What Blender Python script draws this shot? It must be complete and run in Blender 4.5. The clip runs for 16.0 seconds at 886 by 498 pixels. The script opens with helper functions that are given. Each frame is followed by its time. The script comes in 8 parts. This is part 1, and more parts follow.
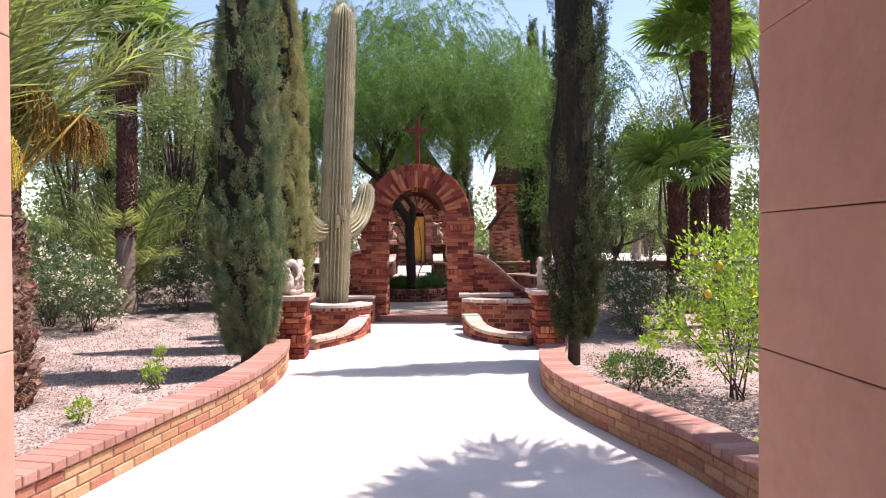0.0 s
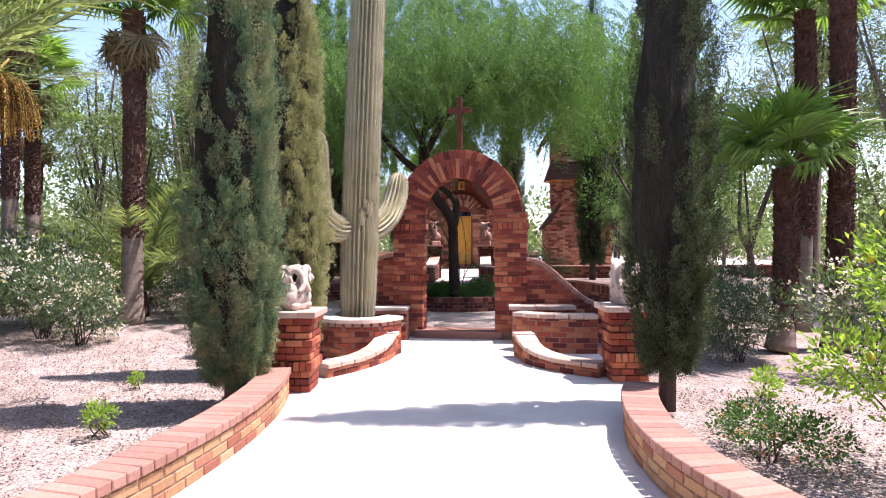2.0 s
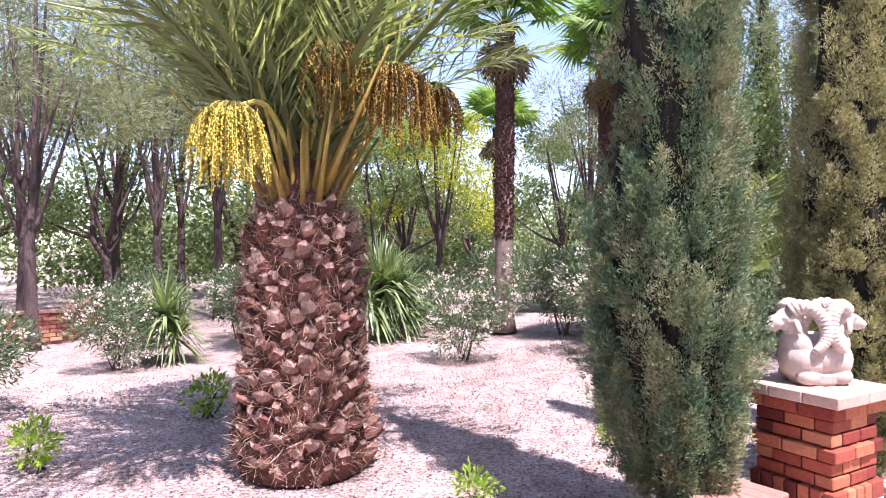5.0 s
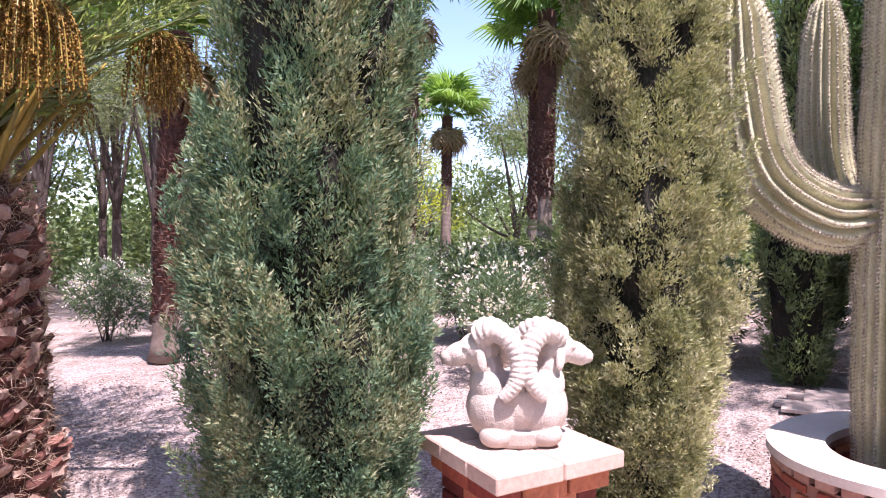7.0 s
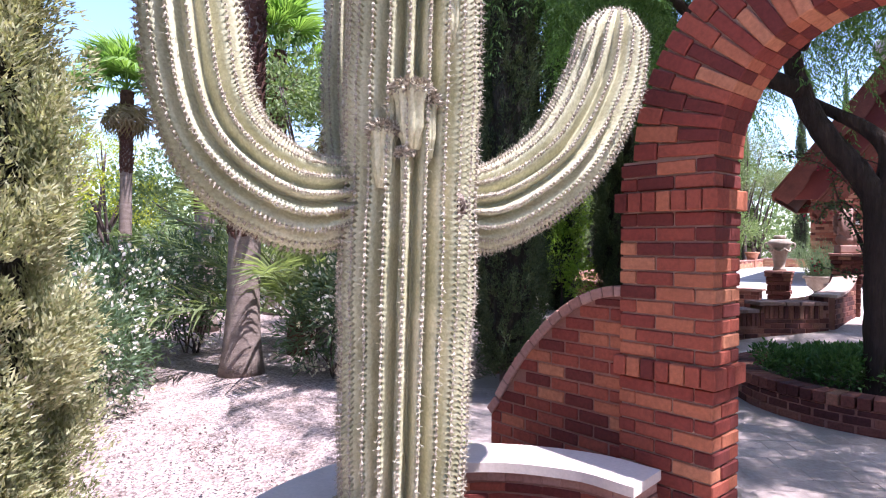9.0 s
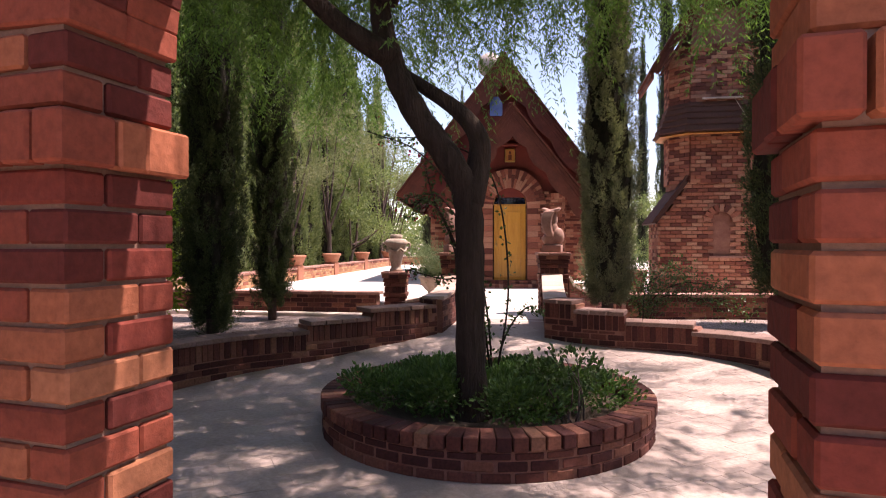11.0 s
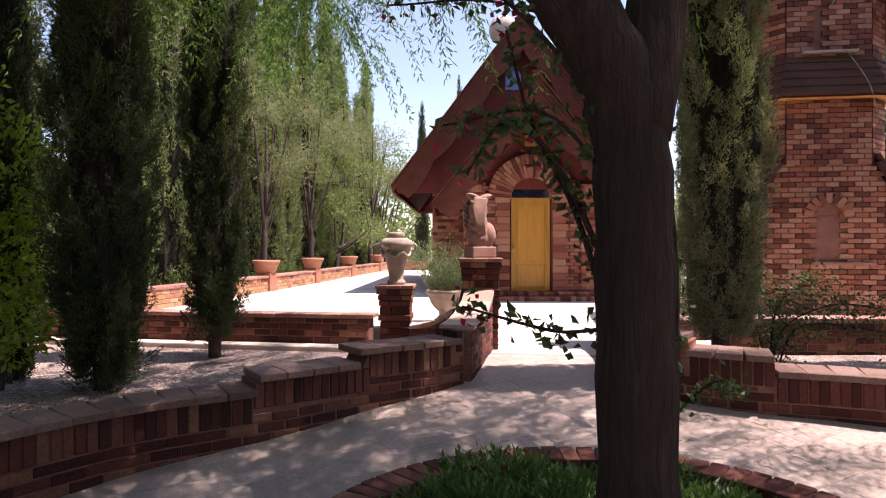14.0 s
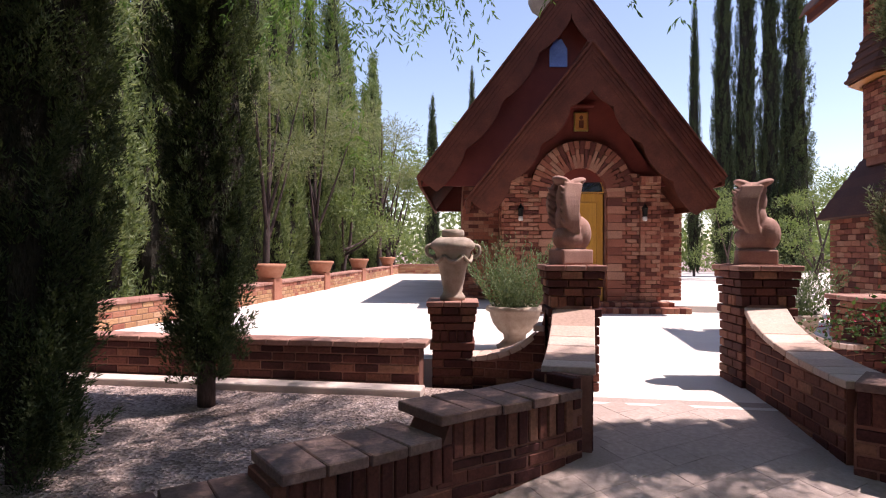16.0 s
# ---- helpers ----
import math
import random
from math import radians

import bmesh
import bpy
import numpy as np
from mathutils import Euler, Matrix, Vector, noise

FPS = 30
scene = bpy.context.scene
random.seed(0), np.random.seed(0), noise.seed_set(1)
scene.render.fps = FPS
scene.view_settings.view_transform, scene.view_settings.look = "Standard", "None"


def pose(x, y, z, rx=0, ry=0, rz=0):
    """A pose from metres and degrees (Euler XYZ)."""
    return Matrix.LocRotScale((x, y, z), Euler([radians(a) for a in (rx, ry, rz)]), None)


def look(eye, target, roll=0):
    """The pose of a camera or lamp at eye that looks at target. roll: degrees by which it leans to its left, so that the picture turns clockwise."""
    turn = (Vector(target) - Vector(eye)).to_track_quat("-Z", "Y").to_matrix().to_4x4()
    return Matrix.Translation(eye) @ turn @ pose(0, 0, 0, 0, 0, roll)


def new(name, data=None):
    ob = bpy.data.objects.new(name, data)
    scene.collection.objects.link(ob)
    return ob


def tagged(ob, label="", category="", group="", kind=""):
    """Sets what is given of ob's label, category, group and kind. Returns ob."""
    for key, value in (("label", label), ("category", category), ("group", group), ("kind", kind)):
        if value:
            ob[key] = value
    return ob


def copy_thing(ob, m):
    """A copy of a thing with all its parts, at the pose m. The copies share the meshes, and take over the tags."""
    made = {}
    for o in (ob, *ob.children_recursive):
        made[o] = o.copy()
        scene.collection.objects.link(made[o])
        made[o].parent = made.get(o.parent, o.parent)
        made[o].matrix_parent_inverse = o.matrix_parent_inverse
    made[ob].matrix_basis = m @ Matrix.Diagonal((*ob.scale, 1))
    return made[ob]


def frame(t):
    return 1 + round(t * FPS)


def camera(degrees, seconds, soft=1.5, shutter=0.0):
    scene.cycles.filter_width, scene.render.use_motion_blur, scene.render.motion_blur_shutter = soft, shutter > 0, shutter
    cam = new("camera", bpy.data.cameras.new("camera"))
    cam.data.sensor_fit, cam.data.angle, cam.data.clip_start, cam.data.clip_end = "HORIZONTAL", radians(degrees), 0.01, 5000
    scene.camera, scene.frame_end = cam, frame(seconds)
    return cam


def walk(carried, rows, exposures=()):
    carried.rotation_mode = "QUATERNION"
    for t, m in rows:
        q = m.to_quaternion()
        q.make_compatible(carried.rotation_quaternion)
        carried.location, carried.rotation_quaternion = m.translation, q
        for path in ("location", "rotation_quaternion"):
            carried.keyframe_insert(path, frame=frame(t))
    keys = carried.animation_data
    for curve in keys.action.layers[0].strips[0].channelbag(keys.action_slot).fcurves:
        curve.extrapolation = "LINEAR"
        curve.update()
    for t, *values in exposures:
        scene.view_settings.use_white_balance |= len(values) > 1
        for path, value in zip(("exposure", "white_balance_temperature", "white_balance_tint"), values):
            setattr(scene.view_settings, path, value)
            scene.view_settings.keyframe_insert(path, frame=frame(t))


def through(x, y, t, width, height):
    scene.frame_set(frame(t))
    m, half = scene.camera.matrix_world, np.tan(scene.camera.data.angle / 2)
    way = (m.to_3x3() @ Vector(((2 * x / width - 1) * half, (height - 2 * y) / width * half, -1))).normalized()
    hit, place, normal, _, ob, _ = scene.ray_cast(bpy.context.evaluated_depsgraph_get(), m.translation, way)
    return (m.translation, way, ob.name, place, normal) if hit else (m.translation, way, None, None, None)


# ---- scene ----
EXPOSURES = [(0.0, 1.12, 6850, 22), (1.5, 1.24, 6500, 20), (2.5, 1.6, 6450, 22), (3.5, 2.2, 6150, 31), (6.0, 1.29, 6350, 33), (7.0, 1.5, 6250, 30), (8.0, 1.4, 6200, 29), (8.5, 1.72, 6050, 26), (9.0, 1.66, 5800, 23), (9.5, 1.3, 5900, 23), (10.0, 1.15, 6600, 25), (12.5, 1.25, 7700, 34), (13.3, 1.27, 7300, 27), (14.5, 1.18, 7250, 29), (15.0, 1.18, 7150, 26), (16.0, 0.84, 6950, 26)]
cam = camera(72.0, 16.0, soft=1.1)
# seconds, eye in metres, yaw, pitch, roll in degrees
PATH = [
    (0, 0.000, 0.000, 1.600, -0.00, -0.66, 0.27),
    (0.5, -0.008, 0.475, 1.597, -0.04, -0.65, 0.23),
    (1, 0.016, 0.966, 1.593, 0.23, -0.66, 0.19),
    (1.5, 0.001, 1.468, 1.587, 0.37, -0.63, 0.25),
    (2, 0.050, 1.976, 1.589, 4.67, -0.48, 0.20),
    (2.5, -0.014, 2.495, 1.596, 16.50, -0.19, 0.24),
    (3, 0.031, 2.928, 1.590, 30.61, 0.05, 0.33),
    (3.5, 0.092, 3.403, 1.599, 45.30, 0.32, 0.05),
    (5.8, 0.157, 5.910, 1.679, 65.60, -0.08, 0.21),
    (6, 0.126, 6.123, 1.679, 65.67, -0.08, 0.07),
    (6.5, 0.054, 6.654, 1.673, 65.63, -0.31, -0.10),
    (7, -0.058, 7.207, 1.660, 64.02, -0.42, -0.20),
    (7.5, -0.122, 7.746, 1.647, 60.30, -0.34, 0.10),
    (8, -0.150, 8.276, 1.647, 56.88, -0.49, -0.05),
    (8.5, -0.221, 8.768, 1.642, 50.84, -0.32, -0.41),
    (9, -0.205, 9.233, 1.653, 40.98, -0.46, -0.37),
    (9.5, -0.217, 9.732, 1.665, 30.61, -0.57, -0.33),
    (10, -0.181, 10.310, 1.686, 20.51, -0.67, -0.31),
    (10.2, -0.173, 10.513, 1.688, 16.40, -0.70, -0.11),
    (12.3, -0.522, 12.597, 1.651, 7.75, -0.28, 0.04),
    (12.5, -0.567, 12.793, 1.653, 7.76, -0.23, -0.00),
    (13, -0.722, 13.295, 1.657, 7.92, -0.21, 0.00),
    (13.5, -0.908, 13.797, 1.647, 8.16, -0.14, 0.03),
    (14, -1.157, 14.265, 1.655, 8.63, -0.06, -0.03),
    (14.5, -1.426, 14.712, 1.662, 8.76, -0.02, -0.07),
    (15, -1.709, 15.167, 1.666, 8.83, -0.03, 0.04),
    (15.5, -1.971, 15.592, 1.663, 8.77, 0.02, -0.08),
    (16, -2.119, 16.065, 1.666, 8.42, 0.10, -0.18),
]
walk(cam, [(t, pose(x, y, z, 90 + p, r, w)) for t, x, y, z, w, p, r in PATH],
     exposures=EXPOSURES)

# ---- daylight ----
SUN_AZ = math.atan2(0.16, 0.987)      # towards the sun, from +x
SUN_EL = radians(66)
world = bpy.data.worlds.new("sky")
scene.world = world
world.use_nodes = True
wn = world.node_tree
sky = wn.nodes.new("ShaderNodeTexSky")
sky.sky_type = 'NISHITA'
sky.sun_disc = False
sky.sun_elevation = SUN_EL
sky.sun_rotation = math.pi / 2 - SUN_AZ
sky.air_density, sky.dust_density, sky.ozone_density = 1.0, 0.6, 1.2
wn.links.new(sky.outputs[0], wn.nodes["Background"].inputs[0])
wn.nodes["Background"].inputs[1].default_value = 0.13
sun_data = bpy.data.lights.new("sun", 'SUN')
sun_data.energy, sun_data.angle, sun_data.color = 4.6, radians(0.55), (1.0, 0.965, 0.925)
sun = new("sun", sun_data)
sun_way = Vector((math.cos(SUN_EL) * math.cos(SUN_AZ), math.cos(SUN_EL) * math.sin(SUN_AZ), math.sin(SUN_EL)))
sun.matrix_world = look(sun_way * 40, (0, 0, 0))

# ---- materials ----
def nodes_of(name):
    m = bpy.data.materials.new(name)
    m.use_nodes = True
    nt = m.node_tree
    return m, nt, nt.nodes["Principled BSDF"]


def node(nt, kind, **values):
    n = nt.nodes.new(kind)
    for key, value in values.items():
        n.inputs[key].default_value = value
    return n


def ramp(nt, source, stops, smooth=True):
    r = nt.nodes.new("ShaderNodeValToRGB")
    r.color_ramp.interpolation = 'LINEAR' if smooth else 'CONSTANT'
    while len(r.color_ramp.elements) < len(stops):
        r.color_ramp.elements.new(0.5)
    for e, (p, c) in zip(r.color_ramp.elements, stops):
        e.position = p
        e.color = (*c, 1)
    nt.links.new(source, r.inputs[0])
    return r.outputs[0]


def mixed(nt, how, fac, a, b):
    m = nt.nodes.new("ShaderNodeMix")
    m.data_type, m.blend_type = 'RGBA', how
    for sock, value in ((m.inputs[0], fac), (m.inputs[6], a), (m.inputs[7], b)):
        if isinstance(value, bpy.types.NodeSocket):
            nt.links.new(value, sock)
        else:
            sock.default_value = value if not isinstance(value, tuple) else (*value, 1)
    return m.outputs[2]


def coords(nt, scale=(1, 1, 1), world_space=True):
    if world_space:
        src = nt.nodes.new("ShaderNodeNewGeometry").outputs["Position"]
    else:
        src = nt.nodes.new("ShaderNodeTexCoord").outputs["Object"]
    mp = nt.nodes.new("ShaderNodeMapping")
    mp.inputs["Scale"].default_value = scale
    nt.links.new(src, mp.inputs[0])
    return mp.outputs[0]


def noisy(nt, vec, scale, detail=4.0, rough=0.6):
    n = node(nt, "ShaderNodeTexNoise", Scale=scale, Detail=detail, Roughness=rough)
    nt.links.new(vec, n.inputs["Vector"])
    return n.outputs["Fac"]


def bumped(nt, bsdf, height, strength, distance):
    b = node(nt, "ShaderNodeBump", Strength=strength, Distance=distance)
    nt.links.new(height, b.inputs["Height"])
    nt.links.new(b.outputs[0], bsdf.inputs["Normal"])


def surface(name, stops, scale=6.0, fine=60.0, rough=0.85, bump=0.3, depth=0.01, metal=0.0, stretch=(1, 1, 1), blotch=0.25, world_space=True, spec=0.3):
    """A mottled surface: large blotches, fine grain and relief."""
    m, nt, b = nodes_of(name)
    v = coords(nt, stretch, world_space)
    big, small = noisy(nt, v, scale, 5), noisy(nt, v, fine, 3)
    c = ramp(nt, big, stops)
    g = ramp(nt, small, [(0.25, (1 - blotch,) * 3), (0.75, (1.0, 1.0, 1.0))])
    nt.links.new(mixed(nt, 'MULTIPLY', 1.0, c, g), b.inputs["Base Color"])
    b.inputs["Roughness"].default_value, b.inputs["Metallic"].default_value = rough, metal
    b.inputs["Specular IOR Level"].default_value = spec
    bumped(nt, b, small, bump, depth)
    return m


def varied(name, stops, per_island, rough=0.85, grain=45.0, bump=0.5, blotch=0.35, stain=None):
    """Fired clay or stone whose pieces each have a colour of their own."""
    m, nt, b = nodes_of(name)
    if per_island:
        rnd = nt.nodes.new("ShaderNodeNewGeometry").outputs["Random Per Island"]
    else:
        rnd = nt.nodes.new("ShaderNodeObjectInfo").outputs["Random"]
    c = ramp(nt, rnd, stops, False)
    v = coords(nt)
    small, big = noisy(nt, v, grain, 4), noisy(nt, v, 1.7, 5)
    g = ramp(nt, small, [(0.25, (1 - blotch,) * 3), (0.7, (1.05, 1.05, 1.05))])
    d = ramp(nt, big, [(0.3, (0.78, 0.75, 0.74)), (0.65, (1.06, 1.04, 1.02))])
    c = mixed(nt, 'MULTIPLY', 1.0, c, g)
    c = mixed(nt, 'MULTIPLY', 0.8, c, d)
    nt.links.new(c, b.inputs["Base Color"])
    b.inputs["Roughness"].default_value = rough
    b.inputs["Specular IOR Level"].default_value = 0.25
    bumped(nt, b, small, bump, 0.006)
    return m


def leafy(name, stops, scale=1.3, gloss=0.5, through=0.35, rand=0.5):
    """Leaves: each its own green, with light coming through them."""
    m, nt, b = nodes_of(name)
    geo = nt.nodes.new("ShaderNodeNewGeometry")
    v = coords(nt)
    big = noisy(nt, v, scale, 3)
    mixv = nt.nodes.new("ShaderNodeMix")
    mixv.inputs[0].default_value = rand
    nt.links.new(big, mixv.inputs[2])
    nt.links.new(geo.outputs["Random Per Island"], mixv.inputs[3])
    c = ramp(nt, mixv.outputs[0], stops)
    nt.links.new(c, b.inputs["Base Color"])
    b.inputs["Roughness"].default_value = gloss
    b.inputs["Specular IOR Level"].default_value = 0.35 if gloss < 0.6 else 0.08
    tr = nt.nodes.new("ShaderNodeBsdfTranslucent")
    lighter = mixed(nt, 'MULTIPLY', 1.0, c, (1.5, 1.6, 0.8))
    nt.links.new(lighter, tr.inputs[0])
    ms = nt.nodes.new("ShaderNodeMixShader")
    ms.inputs[0].default_value = through
    nt.links.new(b.outputs[0], ms.inputs[1])
    nt.links.new(tr.outputs[0], ms.inputs[2])
    nt.links.new(ms.outputs[0], nt.nodes["Material Output"].inputs["Surface"])
    return m


RED = [(0.0, (0.145, 0.030, 0.024)), (0.2, (0.235, 0.048, 0.034)), (0.38, (0.32, 0.078, 0.048)), (0.58, (0.42, 0.135, 0.072)), (0.78, (0.48, 0.185, 0.10)), (0.9, (0.27, 0.062, 0.040))]
TAN = [(0.0, (0.40, 0.22, 0.12)), (0.3, (0.46, 0.27, 0.15)), (0.55, (0.38, 0.17, 0.11)), (0.75, (0.50, 0.31, 0.19)), (0.93, (0.30, 0.11, 0.075))]
SALMON = [(0.0, (0.36, 0.19, 0.155)), (0.3, (0.40, 0.22, 0.18)), (0.55, (0.33, 0.165, 0.135)), (0.75, (0.43, 0.25, 0.205)), (0.93, (0.375, 0.20, 0.16))]
M_BRICK = varied("red_brick", RED, False)
M_BRICKS = varied("red_brick_field", RED, True)
DARK = [(0.0, (0.085, 0.028, 0.026)), (0.3, (0.135, 0.045, 0.036)), (0.55, (0.18, 0.065, 0.05)), (0.75, (0.25, 0.10, 0.07)), (0.9, (0.32, 0.15, 0.10))]
M_DARK = varied("weathered_dark_brick", DARK, False, blotch=0.45)
M_DARKS = varied("weathered_dark_field", DARK, True, blotch=0.45)
M_TAN = varied("tan_brick", TAN, False)
M_CAP = varied("salmon_cap_brick", SALMON, False, blotch=0.25)
M_PALE = varied("pale_cap_brick", [(0.0, (0.47, 0.325, 0.27)), (0.35, (0.54, 0.40, 0.34)), (0.7, (0.59, 0.46, 0.40))], False, blotch=0.2)
M_WEATHER = varied("weathered_cap_brick", [(0.0, (0.24, 0.15, 0.13)), (0.35, (0.31, 0.205, 0.18)), (0.7, (0.27, 0.17, 0.145))], False, blotch=0.45)
M_TANS = varied("tan_brick_field", TAN, True)
M_SLAB = surface("pale_cement_cap", [(0.3, (0.55, 0.44, 0.39)), (0.7, (0.66, 0.55, 0.50))], 3, 60, 0.9, 0.2, 0.004, blotch=0.15)
M_CAPS = varied("salmon_cap_field", SALMON, True, blotch=0.25)
M_CHAPEL = varied("chapel_brick", [(0.0, (0.15, 0.05, 0.038)), (0.2, (0.36, 0.135, 0.09)), (0.45, (0.42, 0.185, 0.125)), (0.65, (0.25, 0.085, 0.06)), (0.8, (0.47, 0.24, 0.165))], True)
M_CHAPEL1 = varied("chapel_brick_single", [(0.0, (0.15, 0.05, 0.038)), (0.2, (0.36, 0.135, 0.09)), (0.45, (0.42, 0.185, 0.125)), (0.65, (0.25, 0.085, 0.06)), (0.8, (0.47, 0.24, 0.165))], False)
M_MORTAR = surface("mortar", [(0.3, (0.27, 0.155, 0.12)), (0.7, (0.38, 0.235, 0.185))], 5, 90, 0.95)
M_MORTAR_DARK = surface("red_mortar", [(0.3, (0.22, 0.09, 0.07)), (0.7, (0.32, 0.16, 0.12))], 5, 90, 0.95)
M_CONCRETE = surface("pale_concrete", [(0.25, (0.56, 0.50, 0.46)), (0.5, (0.66, 0.60, 0.55)), (0.75, (0.74, 0.68, 0.63))], 1.1, 70, 0.9, 0.15, 0.004, blotch=0.12)
M_JOINT = surface("sandy_paving_joint", [(0.3, (0.36, 0.285, 0.255)), (0.7, (0.44, 0.35, 0.315))], 3, 70, 0.95)
M_PLASTER = surface("pink_plaster", [(0.3, (0.54, 0.31, 0.24)), (0.5, (0.60, 0.36, 0.28)), (0.75, (0.66, 0.42, 0.34))], 3.0, 40, 0.9, 0.25, 0.004, blotch=0.12)
M_STATUE = surface("cream_cast_stone", [(0.3, (0.46, 0.37, 0.32)), (0.55, (0.56, 0.465, 0.41)), (0.8, (0.64, 0.55, 0.49))], 9, 150, 0.85, 0.8, 0.006, blotch=0.2)
M_TERRA = surface("pink_cast_stone", [(0.3, (0.33, 0.175, 0.14)), (0.55, (0.42, 0.245, 0.20)), (0.8, (0.50, 0.31, 0.255))], 8, 90, 0.85, 0.4, 0.005)
M_URN = surface("weathered_urn_stone", [(0.3, (0.36, 0.27, 0.21)), (0.55, (0.48, 0.38, 0.31)), (0.8, (0.58, 0.48, 0.40))], 10, 90, 0.9, 0.5, 0.006)
M_POT = surface("terracotta", [(0.3, (0.36, 0.15, 0.09)), (0.6, (0.46, 0.22, 0.14)), (0.85, (0.55, 0.31, 0.22))], 7, 80, 0.85, 0.3)
M_BOARD = surface("maroon_painted_board", [(0.3, (0.105, 0.036, 0.025)), (0.6, (0.165, 0.054, 0.034)), (0.85, (0.235, 0.084, 0.05))], 3, 50, 0.8, 0.4, blotch=0.4, spec=0.15)
M_SHINGLE = varied("brown_shingle", [(0.0, (0.10, 0.045, 0.035)), (0.3, (0.13, 0.06, 0.045)), (0.6, (0.085, 0.04, 0.034)), (0.85, (0.16, 0.075, 0.055))], True)
M_SOFFIT = surface("orange_soffit_paint", [(0.3, (0.46, 0.19, 0.05)), (0.7, (0.56, 0.25, 0.07))], 4, 50, 0.6, 0.15)
M_GABLE = surface("red_gable_paint", [(0.3, (0.15, 0.03, 0.023)), (0.7, (0.21, 0.044, 0.032))], 3, 60, 0.7, 0.2)
M_DOOR = surface("honey_door_wood", [(0.25, (0.50, 0.22, 0.028)), (0.5, (0.62, 0.30, 0.042)), (0.8, (0.70, 0.37, 0.06))], 3, 30, 0.4, 0.15, stretch=(6, 6, 0.6), spec=0.5)
M_IRON = surface("black_iron", [(0.3, (0.015, 0.014, 0.014)), (0.7, (0.03, 0.028, 0.026))], 10, 80, 0.5, 0.2, metal=0.6)
M_BRASS = surface("brass", [(0.3, (0.45, 0.30, 0.10)), (0.7, (0.6, 0.42, 0.16))], 10, 80, 0.35, 0.1, metal=0.9)
M_SOIL = surface("dark_soil", [(0.3, (0.06, 0.04, 0.03)), (0.7, (0.11, 0.075, 0.055))], 5, 60, 0.95, 0.8, 0.02)
M_BARK = surface("dark_mesquite_bark", [(0.3, (0.03, 0.02, 0.016)), (0.55, (0.062, 0.04, 0.031)), (0.8, (0.10, 0.066, 0.05))], 7, 45, 0.95, 1.0, 0.03, stretch=(1, 1, 0.16), blotch=0.5)
M_PALMBARK = surface("grey_palm_bark", [(0.3, (0.20, 0.145, 0.12)), (0.55, (0.29, 0.22, 0.185)), (0.8, (0.36, 0.285, 0.24))], 4, 40, 0.95, 0.8, 0.015, stretch=(1, 1, 3.0), blotch=0.35)
M_BOOTBARK = surface("red_palm_boot_bark", [(0.3, (0.085, 0.04, 0.032)), (0.55, (0.15, 0.068, 0.05)), (0.8, (0.23, 0.115, 0.085))], 8, 40, 0.95, 1.0, 0.02, blotch=0.45)
M_PINEBARK = surface("pine_bark", [(0.3, (0.07, 0.05, 0.045)), (0.6, (0.14, 0.10, 0.09)), (0.85, (0.21, 0.16, 0.14))], 6, 40, 0.95, 0.9, 0.02, stretch=(1, 1, 0.3), blotch=0.4)


def boot_material():
    m, nt, b = nodes_of("palm_leaf_boot")
    rnd = nt.nodes.new("ShaderNodeObjectInfo").outputs["Random"]
    c = ramp(nt, rnd, [(0.0, (0.11, 0.042, 0.034)), (0.4, (0.17, 0.068, 0.052)), (0.75, (0.24, 0.105, 0.08)), (1.0, (0.32, 0.16, 0.125))])
    v = coords(nt, (1, 1, 0.3), False)
    f = noisy(nt, v, 60, 4)
    nt.links.new(mixed(nt, 'MULTIPLY', 1.0, c, ramp(nt, f, [(0.25, (0.5, 0.47, 0.45)), (0.7, (1.15, 1.12, 1.1))])), b.inputs["Base Color"])
    b.inputs["Roughness"].default_value = 0.95
    bumped(nt, b, f, 1.0, 0.01)
    return m


M_BOOT = boot_material()
M_BOOTCUT = surface("pale_cut_leaf_base", [(0.3, (0.34, 0.20, 0.15)), (0.6, (0.50, 0.34, 0.27)), (0.85, (0.60, 0.45, 0.37))], 14, 70, 0.95, 0.8, 0.01, blotch=0.45)


def gravel_material():
    m, nt, b = nodes_of("pink_gravel")
    v = coords(nt)
    big, mid = noisy(nt, v, 0.35, 5), noisy(nt, v, 2.6, 5, 0.7)
    vor = node(nt, "ShaderNodeTexVoronoi", Scale=48.0)
    nt.links.new(v, vor.inputs["Vector"])
    stone = ramp(nt, vor.outputs["Color"], [(0.1, (0.18, 0.14, 0.133)), (0.45, (0.345, 0.285, 0.27)), (0.8, (0.50, 0.425, 0.405))])
    tone = ramp(nt, big, [(0.3, (0.78, 0.74, 0.72)), (0.65, (1.08, 1.04, 1.02))])
    patch = ramp(nt, mid, [(0.35, (0.72, 0.66, 0.62)), (0.6, (1.05, 1.03, 1.02))])
    c = mixed(nt, 'MULTIPLY', 1.0, mixed(nt, 'MULTIPLY', 1.0, stone, tone), patch)
    nt.links.new(c, b.inputs["Base Color"])
    b.inputs["Roughness"].default_value = 0.95
    b.inputs["Specular IOR Level"].default_value = 0.2
    bumped(nt, b, vor.outputs["Distance"], 0.9, 0.02)
    return m


M_GRAVEL = gravel_material()


